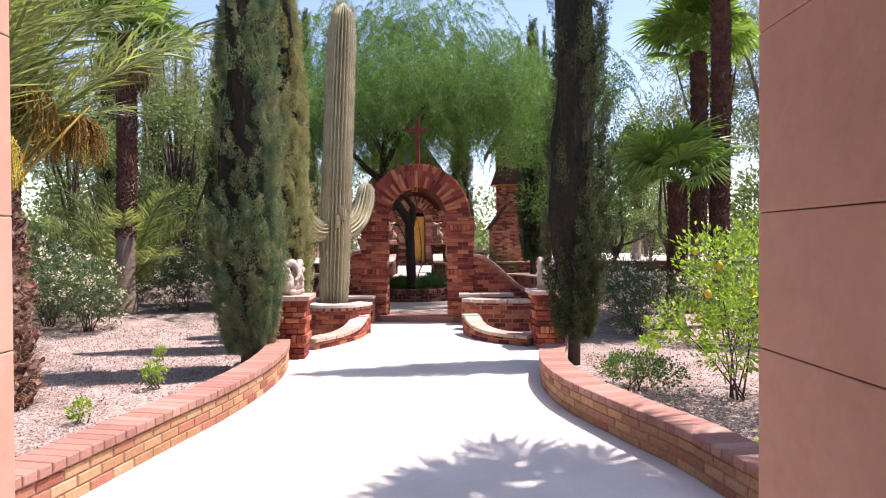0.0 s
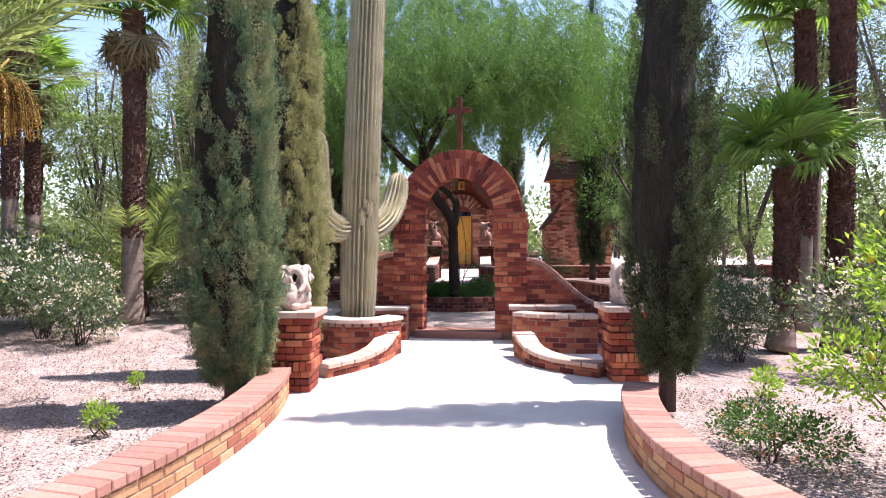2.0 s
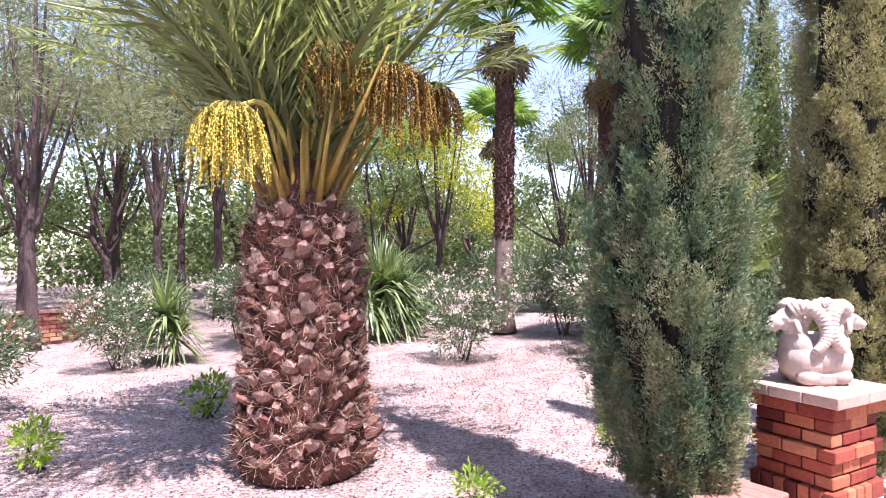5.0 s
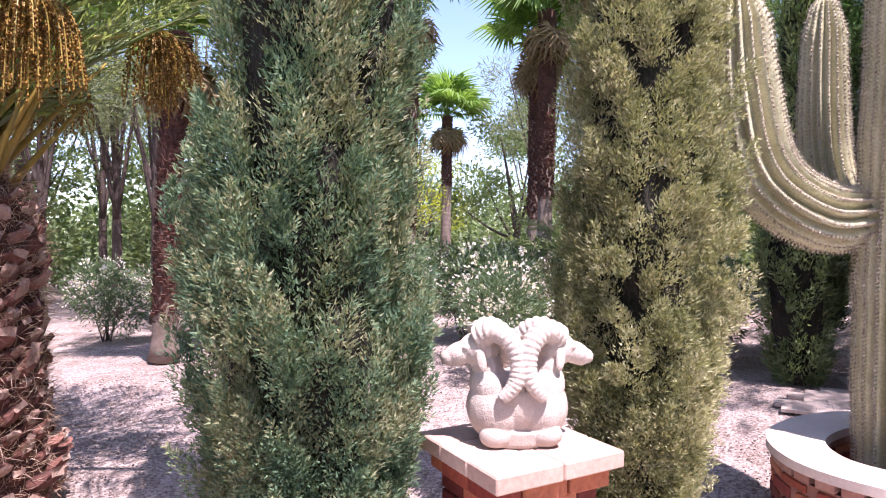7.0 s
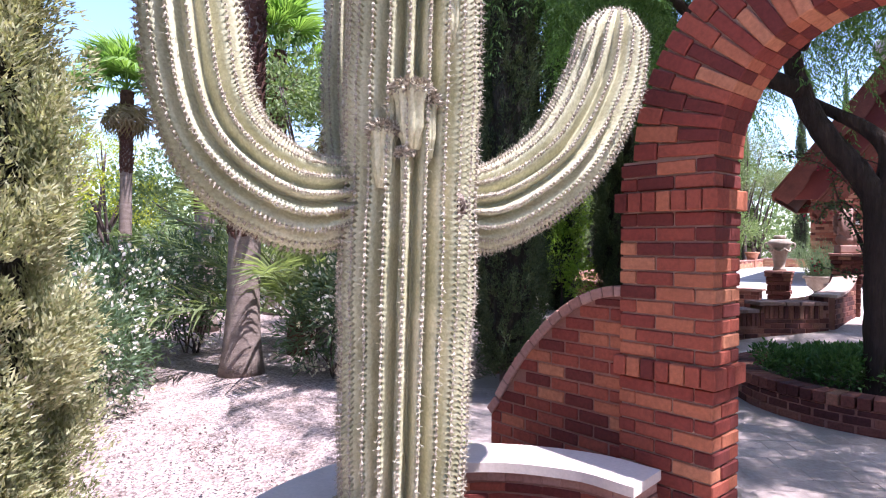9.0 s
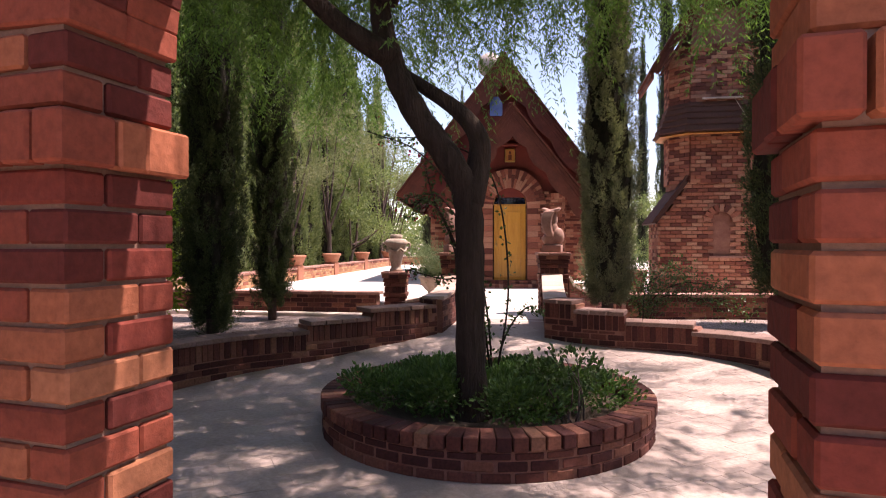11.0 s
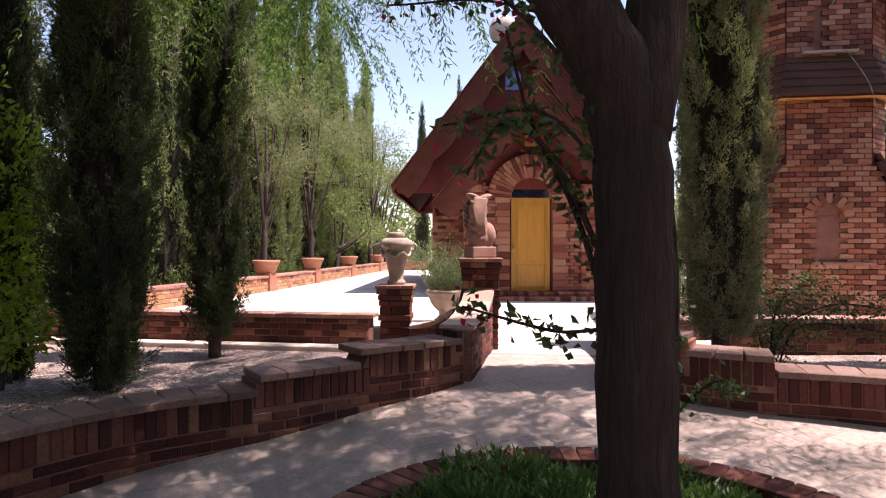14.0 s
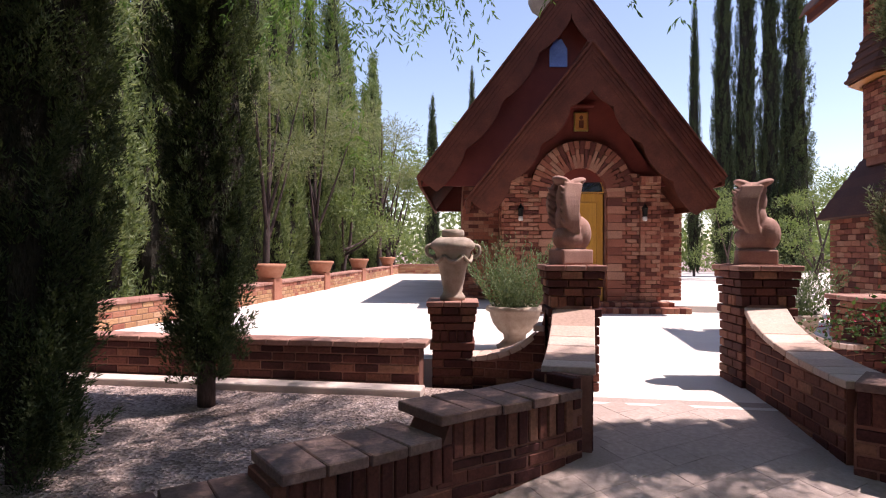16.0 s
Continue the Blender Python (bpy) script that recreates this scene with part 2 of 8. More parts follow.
def paver_material():
    m, nt, b = nodes_of("pinkish_paver")
    rnd = nt.nodes.new("ShaderNodeNewGeometry").outputs["Random Per Island"]
    c = ramp(nt, rnd, [(0.0, (0.435, 0.345, 0.31)), (0.5, (0.445, 0.355, 0.318)), (1.0, (0.46, 0.365, 0.33))])
    big = noisy(nt, coords(nt), 1.1, 5)
    c = mixed(nt, 'MULTIPLY', 1.0, c, ramp(nt, big, [(0.3, (0.8, 0.78, 0.77)), (0.65, (1.05, 1.05, 1.05))]))
    v = coords(nt)
    f = noisy(nt, v, 30, 5)
    nt.links.new(mixed(nt, 'MULTIPLY', 1.0, c, ramp(nt, f, [(0.25, (0.72, 0.7, 0.69)), (0.7, (1.05, 1.05, 1.05))])), b.inputs["Base Color"])
    b.inputs["Roughness"].default_value = 0.85
    bumped(nt, b, f, 0.3, 0.006)
    return m


M_PAVER = paver_material()


def saguaro_material():
    m, nt, b = nodes_of("saguaro_skin")
    v = coords(nt)
    big, fine = noisy(nt, v, 3.0, 5), noisy(nt, v, 70, 3)
    c = ramp(nt, big, [(0.3, (0.36, 0.33, 0.19)), (0.5, (0.50, 0.46, 0.29)), (0.72, (0.61, 0.55, 0.38))])
    nt.links.new(mixed(nt, 'MULTIPLY', 1.0, c, ramp(nt, fine, [(0.3, (0.7, 0.7, 0.68)), (0.7, (1.1, 1.1, 1.1))])), b.inputs["Base Color"])
    b.inputs["Roughness"].default_value = 0.6
    bumped(nt, b, fine, 0.4, 0.006)
    return m


M_SAGUARO = saguaro_material()
M_AREOLE = surface("woolly_areoles", [(0.35, (0.26, 0.20, 0.145)), (0.52, (0.44, 0.37, 0.28)), (0.72, (0.66, 0.59, 0.48))], 60, 120, 0.95, 0.2)
M_SPINE = surface("pale_spines", [(0.3, (0.32, 0.275, 0.21)), (0.7, (0.54, 0.48, 0.39))], 8, 60, 0.8, 0.2)
L_CYPRESS = leafy("cypress_leaves", [(0.26, (0.05, 0.085, 0.055)), (0.42, (0.115, 0.185, 0.115)), (0.52, (0.165, 0.215, 0.12)), (0.60, (0.25, 0.25, 0.145)), (0.72, (0.36, 0.34, 0.22))], 4.5, 0.9, 0.14, 0.2)
L_CYPRESS_OLIVE = leafy("olive_cypress_leaves", [(0.15, (0.08, 0.095, 0.045)), (0.4, (0.23, 0.235, 0.12)), (0.56, (0.35, 0.33, 0.19)), (0.72, (0.48, 0.44, 0.29))], 4.5, 0.65, 0.2, 0.3)
L_CYPRESS_GREY = leafy("grey_cypress_leaves", [(0.2, (0.07, 0.085, 0.05)), (0.45, (0.17, 0.19, 0.12)), (0.75, (0.33, 0.34, 0.23))], 5.0, 0.65, 0.2, 0.35)
# darker copy of the cypress leaves: the shaded side is put into the colour
L_CYPRESS_SHADE = leafy("shade_tinted_cypress_leaves", [(0.2, (0.032, 0.033, 0.024)), (0.45, (0.065, 0.078, 0.043)), (0.75, (0.14, 0.18, 0.095))], 5.0, 0.7, 0.12, 0.3)
L_CYPRESS_FAR = leafy("dark_cypress_leaves", [(0.15, (0.034, 0.05, 0.029)), (0.5, (0.07, 0.093, 0.05)), (0.85, (0.14, 0.165, 0.088))], 1.2, 0.7, 0.2)
L_ROW = leafy("row_cypress_leaves", [(0.15, (0.08, 0.115, 0.055)), (0.5, (0.165, 0.21, 0.105)), (0.85, (0.28, 0.32, 0.18))], 3.0, 0.7, 0.3)
L_MESQUITE = leafy("mesquite_leaves", [(0.1, (0.055, 0.115, 0.035)), (0.5, (0.10, 0.19, 0.055)), (0.9, (0.18, 0.29, 0.085))], 0.9, 0.55, 0.38)
L_TREE = leafy("broad_tree_leaves", [(0.1, (0.075, 0.11, 0.05)), (0.5, (0.15, 0.20, 0.085)), (0.9, (0.25, 0.295, 0.14))], 0.8, 0.55, 0.35)
L_YELLOW = leafy("yellow_bloom_leaves", [(0.1, (0.16, 0.20, 0.03)), (0.5, (0.36, 0.38, 0.04)), (0.9, (0.52, 0.50, 0.06))], 1.5, 0.55, 0.4)
L_LEMON = leafy("lemon_leaves", [(0.1, (0.11, 0.185, 0.035)), (0.5, (0.235, 0.35, 0.06)), (0.9, (0.41, 0.52, 0.11))], 1.6, 0.4, 0.5)
L_OLEANDER = leafy("oleander_leaves", [(0.1, (0.045, 0.075, 0.04)), (0.5, (0.09, 0.135, 0.07)), (0.9, (0.17, 0.215, 0.125))], 1.6, 0.45, 0.3)
L_GROUND = leafy("planter_leaves", [(0.1, (0.03, 0.07, 0.022)), (0.5, (0.065, 0.135, 0.04)), (0.9, (0.15, 0.25, 0.075))], 1.6, 0.45, 0.3)
L_VINE = leafy("vine_leaves", [(0.1, (0.025, 0.055, 0.022)), (0.5, (0.05, 0.095, 0.035)), (0.9, (0.10, 0.16, 0.06))], 1.6, 0.4, 0.3)
L_RED = leafy("crimson_petals", [(0.1, (0.22, 0.012, 0.035)), (0.9, (0.42, 0.03, 0.08))], 2, 0.5, 0.4)
L_WHITE = leafy("pale_petals", [(0.1, (0.62, 0.52, 0.54)), (0.9, (0.82, 0.76, 0.76))], 2, 0.6, 0.4)
L_ROSE = leafy("rose_petals", [(0.1, (0.55, 0.20, 0.16)), (0.9, (0.72, 0.34, 0.24))], 2, 0.6, 0.4)
L_FAN = leafy("fan_palm_leaves", [(0.1, (0.08, 0.14, 0.04)), (0.5, (0.15, 0.245, 0.062)), (0.9, (0.27, 0.37, 0.10))], 0.9, 0.45, 0.45)
L_DRY = leafy("dry_palm_leaves", [(0.1, (0.13, 0.085, 0.045)), (0.5, (0.22, 0.155, 0.085)), (0.9, (0.33, 0.25, 0.15))], 1.2, 0.8, 0.2)
L_FIBRE = leafy("pale_fibres", [(0.1, (0.20, 0.12, 0.085)), (0.5, (0.36, 0.24, 0.18)), (0.9, (0.52, 0.40, 0.32))], 1.2, 0.8, 0.2)
L_DATE = leafy("date_palm_leaflets", [(0.1, (0.12, 0.15, 0.065)), (0.5, (0.205, 0.24, 0.11)), (0.9, (0.33, 0.36, 0.19))], 1.2, 0.4, 0.45)
L_PINE = leafy("pine_needles", [(0.1, (0.09, 0.105, 0.06)), (0.5, (0.18, 0.20, 0.12)), (0.9, (0.29, 0.30, 0.20))], 0.8, 0.6, 0.35)
L_ROSEMARY = leafy("rosemary_leaves", [(0.1, (0.07, 0.10, 0.06)), (0.5, (0.14, 0.18, 0.11)), (0.9, (0.24, 0.28, 0.19))], 3, 0.6, 0.25)
L_YUCCA = leafy("yucca_blades", [(0.1, (0.085, 0.135, 0.06)), (0.5, (0.16, 0.225, 0.095)), (0.9, (0.28, 0.34, 0.16))], 2, 0.4, 0.25)
L_FRUIT = surface("lemon_skin", [(0.3, (0.65, 0.44, 0.03)), (0.7, (0.78, 0.58, 0.05))], 8, 60, 0.45, 0.2)
M_DATE = surface("amber_dates", [(0.3, (0.42, 0.31, 0.03)), (0.55, (0.58, 0.49, 0.07)), (0.8, (0.70, 0.64, 0.17))], 3, 40, 0.45, 0.1)
M_DATESTRAND = surface("yellow_date_strands", [(0.3, (0.58, 0.46, 0.09)), (0.7, (0.74, 0.64, 0.2))], 3, 40, 0.6, 0.1)
M_PETIOLE = surface("palm_petiole", [(0.3, (0.24, 0.20, 0.06)), (0.5, (0.38, 0.25, 0.05)), (0.75, (0.42, 0.36, 0.12))], 4, 40, 0.5, 0.2)
M_DATE_RIPE = surface("brown_ripening_dates", [(0.3, (0.12, 0.055, 0.012)), (0.55, (0.24, 0.12, 0.02)), (0.8, (0.40, 0.24, 0.04))], 6, 40, 0.45, 0.1)


def glass_material(name, tint):
    m, nt, b = nodes_of(name)
    b.inputs["Base Color"].default_value = (*tint, 1)
    b.inputs["Roughness"].default_value = 0.06
    b.inputs["Transmission Weight"].default_value = 0.6
    b.inputs["IOR"].default_value = 1.45
    return m


M_GLASS = glass_material("dark_blue_glass", (0.03, 0.04, 0.10))
# opaque pane; the blue of the sky is in the base colour
M_BLUE = surface("sky_coloured_window_pane", [(0.3, (0.10, 0.16, 0.46)), (0.7, (0.16, 0.24, 0.60))], 3, 30, 0.15, 0.05, spec=0.6)
M_WHITE = surface("white_marble", [(0.3, (0.62, 0.60, 0.58)), (0.7, (0.76, 0.74, 0.72))], 5, 60, 0.5, 0.1)

# ---- building helpers ----
def thing(name, at, label="", category="", group="", kind="", turn=0.0):
    ob = new(name)
    ob.empty_display_size = 0.2
    ob.matrix_world = pose(*at, 0, 0, turn)
    return tagged(ob, label, category, group, kind)


def part(name, bm, material, parent=None, label="", smooth=False):
    me = bpy.data.meshes.new(name)
    bm.normal_update()
    bm.to_mesh(me)
    bm.free()
    me.materials.append(material)
    if smooth:
        me.polygons.foreach_set("use_smooth", np.ones(len(me.polygons), bool))
    ob = new(name, me)
    if parent is not None:
        ob.parent = parent
    if label:
        ob["label"] = label
    return ob


def fast_mesh(name, verts, faces, material, smooth=False):
    """A mesh from arrays: verts (n, 3), faces (m, 3 or 4)."""
    me = bpy.data.meshes.new(name)
    verts, faces = np.asarray(verts, np.float32), np.asarray(faces, np.int32)
    k = faces.shape[1]
    me.vertices.add(len(verts))
    me.vertices.foreach_set("co", verts.ravel())
    me.loops.add(faces.size)
    me.loops.foreach_set("vertex_index", faces.ravel())
    me.polygons.add(len(faces))
    me.polygons.foreach_set("loop_start", np.arange(0, faces.size, k, dtype=np.int32))
    me.polygons.foreach_set("use_smooth", np.full(len(faces), smooth))
    me.update(calc_edges=True)
    me.materials.append(material)
    return me


def placed(name, me, parent=None, m=None, label=""):
    ob = new(name, me)
    if parent is not None:
        ob.parent = parent
    if m is not None:
        ob.matrix_local = m
    if label:
        ob["label"] = label
    return ob


def add_box(bm, size, at=(0, 0, 0), turn=(0, 0, 0), bevel=0.0):
    made = bmesh.ops.create_cube(bm, size=1.0, matrix=pose(*at, *turn) @ Matrix.Diagonal((*size, 1)))
    if bevel:
        edges = list({e for v in made["verts"] for e in v.link_edges})
        bmesh.ops.bevel(bm, geom=edges, offset=bevel, segments=2, affect='EDGES', profile=0.6)


def add_lathe(bm, profile, segments=28, at=(0, 0, 0), squash=1.0):
    """profile: (radius, height) from the bottom up."""
    rings = []
    for r, z in profile:
        rings.append([bm.verts.new((at[0] + r * math.cos(a), at[1] + squash * r * math.sin(a), at[2] + z))
                      for a in (2 * math.pi * i / segments for i in range(segments))])
    for lo, hi in zip(rings, rings[1:]):
        for i in range(segments):
            j = (i + 1) % segments
            bm.faces.new((lo[i], lo[j], hi[j], hi[i]))
    bm.faces.new(rings[0][::-1])
    bm.faces.new(rings[-1])


def smooth_line(points, steps=8):
    """A Catmull-Rom line through the points."""
    pts = [Vector(p) for p in points]
    pts = [2 * pts[0] - pts[1]] + pts + [2 * pts[-1] - pts[-2]]
    out = []
    for i in range(1, len(pts) - 2):
        a, b, c, d = pts[i - 1:i + 3]
        for k in range(steps):
            t = k / steps
            out.append(0.5 * (2 * b + (c - a) * t + (2 * a - 5 * b + 4 * c - d) * t * t + (3 * b - a - 3 * c + d) * t ** 3))
    out.append(pts[-2])
    return out


def add_tube(bm, line, radii, segments=10, ribs=0, rib=0.0, ends=True, tooth=0.0):
    """A round limb along a line, with a radius at each point."""
    n = len(line)
    rings, side = [], None
    for i, p in enumerate(line):
        way = (line[min(i + 1, n - 1)] - line[max(i - 1, 0)]).normalized()
        if side is None:
            side = way.orthogonal().normalized()
        side = (side - way * side.dot(way)).normalized()
        up = way.cross(side)
        ring = []
        for k in range(segments):
            a = 2 * math.pi * k / segments
            r = radii[i] * (1 + (rib * (1 - 4.2 * abs(math.sin(a * ribs / 2)) ** 3.0) if ribs else 0))
            if tooth and i % 2:
                r *= 1 - tooth * abs(math.cos(a * ribs / 2)) ** 3
            ring.append(bm.verts.new(p + side * (r * math.cos(a)) + up * (r * math.sin(a))))
        rings.append(ring)
    for lo, hi in zip(rings, rings[1:]):
        for k in range(segments):
            j = (k + 1) % segments
            bm.faces.new((lo[k], lo[j], hi[j], hi[k]))
    if ends:
        bm.faces.new(rings[0][::-1])
        bm.faces.new(rings[-1])


def line_pieces(line, step, start=0.0, stop=None):
    """Even stations along a flat line: (point, heading in radians, distance)."""
    pts = [Vector((p[0], p[1])) for p in line]
    lens = [0.0]
    for a, b in zip(pts, pts[1:]):
        lens.append(lens[-1] + (b - a).length)
    total = lens[-1] if stop is None else min(stop, lens[-1])
    out, s = [], start
    while s <= total + 1e-6:
        i = max(k for k in range(len(lens) - 1) if lens[k] <= s + 1e-9)
        w = pts[i + 1] - pts[i]
        q = pts[i] + w * ((s - lens[i]) / max(w.length, 1e-9))
        out.append((q, math.atan2(w.y, w.x), s))
        s += step
    return out, lens[-1]


BRICK_DATA = {}


def brick_mesh(size, material, bevel=0.006):
    """One brick, its edges worn off, shared by all its like."""
    key = (tuple(round(v, 3) for v in size), material.name)
    if key not in BRICK_DATA:
        bm = bmesh.new()
        bmesh.ops.create_cube(bm, size=1.0, matrix=Matrix.Diagonal((*size, 1)))
        bmesh.ops.bevel(bm, geom=list(bm.edges), offset=bevel, segments=1, affect='EDGES')
        me = bpy.data.meshes.new("brick")
        bm.to_mesh(me)
        bm.free()
        me.materials.append(material)
        BRICK_DATA[key] = me
    return BRICK_DATA[key]


class Bricks:
    """Bricks of one thing: the first 300 are parts of their own, the rest are joined."""

    def __init__(self, parent, single, field, limit=300, name="brick"):
        self.parent, self.single, self.field, self.limit, self.name = parent, single, field, limit, name
        self.count, self.rest = 0, []

    def lay(self, size, m):
        self.count += 1
        if self.count <= self.limit:
            ob = new(self.name, brick_mesh(size, self.single))
            ob.parent = self.parent
            ob.matrix_local = m
        else:
            self.rest.append((size, m))

    def done(self):
        if not self.rest:
            return
        base = np.array([[x, y, z] for x in (-.5, .5) for y in (-.5, .5) for z in (-.5, .5)])
        quads = np.array([[0, 1, 3, 2], [4, 6, 7, 5], [0, 4, 5, 1], [2, 3, 7, 6], [0, 2, 6, 4], [1, 5, 7, 3]])
        verts, faces = [], []
        for k, (size, m) in enumerate(self.rest):
            a = np.array(m)
            verts.append((base * size) @ a[:3, :3].T + a[:3, 3])
            faces.append(quads + 8 * k)
        me = fast_mesh("brick_field", np.concatenate(verts), np.concatenate(faces), self.field)
        tagged(placed("brick_field", me, self.parent), kind="stuff")


def jitter(a):
    return random.uniform(-a, a)


def strip(bm, line, half, z0, z1, shift=0.0):
    """A wall's core: a band along a flat line from z0 to z1 (numbers, or functions of the distance)."""
    f0 = z0 if callable(z0) else (lambda s: z0)
    f1 = z1 if callable(z1) else (lambda s: z1)
    pts = [Vector((p[0], p[1])) for p in line]
    rings, s = [], 0.0
    for i, p in enumerate(pts):
        if i:
            s += (p - pts[i - 1]).length
        w = (pts[min(i + 1, len(pts) - 1)] - pts[max(i - 1, 0)]).normalized()
        nrm = Vector((-w.y, w.x))
        a, b = p + nrm * (half + shift), p - nrm * (half - shift)
        rings.append([bm.verts.new((a.x, a.y, f0(s))), bm.verts.new((b.x, b.y, f0(s))), bm.verts.new((b.x, b.y, f1(s))), bm.verts.new((a.x, a.y, f1(s)))])
    for lo, hi in zip(rings, rings[1:]):
        for k in range(4):
            j = (k + 1) % 4
            bm.faces.new((lo[k], lo[j], hi[j], hi[k]))
    bm.faces.new(rings[0][::-1])
    bm.faces.new(rings[-1])


COURSE = 0.077


def brick_wall(name, line, z0, top, thick, label, single=None, field=None, cap=None, mortar=None, limit=300, course=COURSE, length=0.21, cap_size=(0.105, 0.07), cap_over=0.025, soldier=False, group=""):
    """A garden wall along a flat line: core, running courses, cap bricks laid across. top: height, or a function of the distance."""
    single, field, cap, mortar = single or M_BRICK, field or M_BRICKS, cap or M_CAP, mortar or M_MORTAR
    ftop = top if callable(top) else (lambda s: top)
    wall = thing(name, (0, 0, 0), label, "garden wall", group, "structure")
    ch = cap_size[1]
    bm = bmesh.new()
    strip(bm, line, thick / 2 - 0.008, z0 - 0.1, lambda s: ftop(s) - ch)
    part("mortar_core", bm, mortar, wall)
    bricks = Bricks(wall, single, field, limit)
    _, total = line_pieces(line, 1.0)
    upright = 0.2 if soldier else 0.0
    if soldier:
        for q, a, s in line_pieces(line, 0.075, 0.0375)[0]:
            bricks.lay((0.066, thick + 0.012, 0.192), pose(q.x, q.y, ftop(s) - ch - 0.1, 0, jitter(0.8), math.degrees(a) + jitter(0.8)))
    k, z = 0, z0
    highest = max(ftop(s * total / 60) for s in range(61))
    while z + 0.03 < highest - ch:
        edge = 0.0 if k % 2 else -length / 2
        while edge < total - 0.02:
            a0, a1 = max(edge, 0.0), min(edge + length, total)
            edge += length
            if a1 - a0 < 0.03:
                continue
            (q, a, s) = line_pieces(line, 1e9, (a0 + a1) / 2)[0][0]
            room = ftop(s) - ch - z - upright
            if room > 0.03:
                h = min(course, room) - 0.011
                bricks.lay((a1 - a0 - 0.011, thick, h), pose(q.x, q.y, z + h / 2 + jitter(0.001), 0, 0, math.degrees(a) + jitter(0.5)))
        z += course
        k += 1
    bricks.done()
    caps = Bricks(wall, cap, M_CAPS, 200, "cap_brick")
    for q, a, s in line_pieces(line, cap_size[0], cap_size[0] / 2)[0]:
        slope = math.degrees(math.atan2(ftop(min(s + 0.05, total)) - ftop(max(s - 0.05, 0)), 0.1))
        slope = slope if abs(slope) < 60 and not soldier else 0
        caps.lay((cap_size[0] / max(0.5, math.cos(radians(slope))) - 0.005, thick + 2 * cap_over, ch), pose(q.x, q.y, ftop(s) - ch / 2 + jitter(0.002), 0, -slope, math.degrees(a) + jitter(0.6)))
    caps.done()
    return wall


def square_course(bricks, half, z, h, odd, depth=0.1, length=0.2, cx=0.0, cy=0.0, half_y=None):
    """One course of bricks round a square pier."""
    hy = half if half_y is None else half_y
    for side in range(4):
        reach, off = (half, hy) if side % 2 == 0 else (hy, half)
        lo, hi = -reach + (depth if odd % 2 else 0), reach - (0 if odd % 2 else depth)
        n = max(1, round((hi - lo) / length))
        step = (hi - lo) / n
        cuts = [lo + step * i for i in range(n + 1)]
        for a, b in zip(cuts, cuts[1:]):
            m = pose(cx, cy, 0, 0, 0, 90 * side) @ pose((a + b) / 2, -off + depth / 2 + jitter(0.0015), z + h / 2)
            bricks.lay((b - a - 0.01, depth, h - 0.01), m)


def rowlock_course(bricks, half, z, h, depth=0.12, width=0.075, half_y=None, cx=0.0, cy=0.0):
    """A proud course of bricks on end round a square pier."""
    hy = half if half_y is None else half_y
    for side in range(4):
        reach, off = (half, hy) if side % 2 == 0 else (hy, half)
        n = max(1, round(2 * (reach - (0 if side % 2 == 0 else depth)) / width))
        span = 2 * (reach - (0 if side % 2 == 0 else depth))
        step = span / n
        for i in range(n):
            m = pose(cx, cy, 0, 0, 0, 90 * side) @ pose(-span / 2 + step * (i + 0.5), -off + depth / 2, z + h / 2)
            bricks.lay((step - 0.009, depth, h - 0.008), m)

# ---- ground, path, court and terrace ----
def court_rise(x, y):
    """The ground climbs a hand's width towards the court."""
    t = min(1.0, max(0.0, (y - 10.5) / 3.0))
    return 0.1 * t * t * (3 - 2 * t)


def walk_z(y):
    """The paved way climbs from the court through the gate to the chapel."""
    return float(np.interp(y, (13.5, 16.6, 17.6, 18.3, 19.0, 20.0, 21.0, 22.5, 26.6), (0.088, 0.09, 0.12, 0.18, 0.27, 0.41, 0.49, 0.53, 0.57)))


def ground_sheet():
    xs = np.concatenate([[-900, -300, -120, -70], np.arange(-45, 45.1, 0.9), [70, 120, 300, 900]])
    ys = np.concatenate([[-900, -300, -120, -60], np.arange(-30, 70.1, 0.9), [100, 160, 300, 900]])
    verts = []
    for y in ys:
        for x in xs:
            z = court_rise(x, y) - 0.03 + 0.05 * noise.noise(Vector((x * 0.25, y * 0.25, 0))) * (1 if abs(x) > 3.2 else 0.2)
            verts.append((x, y, z - 0.03))
    n = len(xs)
    faces = [(j * n + i, j * n + i + 1, (j + 1) * n + i + 1, (j + 1) * n + i) for j in range(len(ys) - 1) for i in range(n - 1)]
    me = fast_mesh("ground", verts, faces, M_GRAVEL, True)
    tagged(new("ground", me), "pinkish gravel and bare earth of the garden", "ground", kind="structure")


ground_sheet()


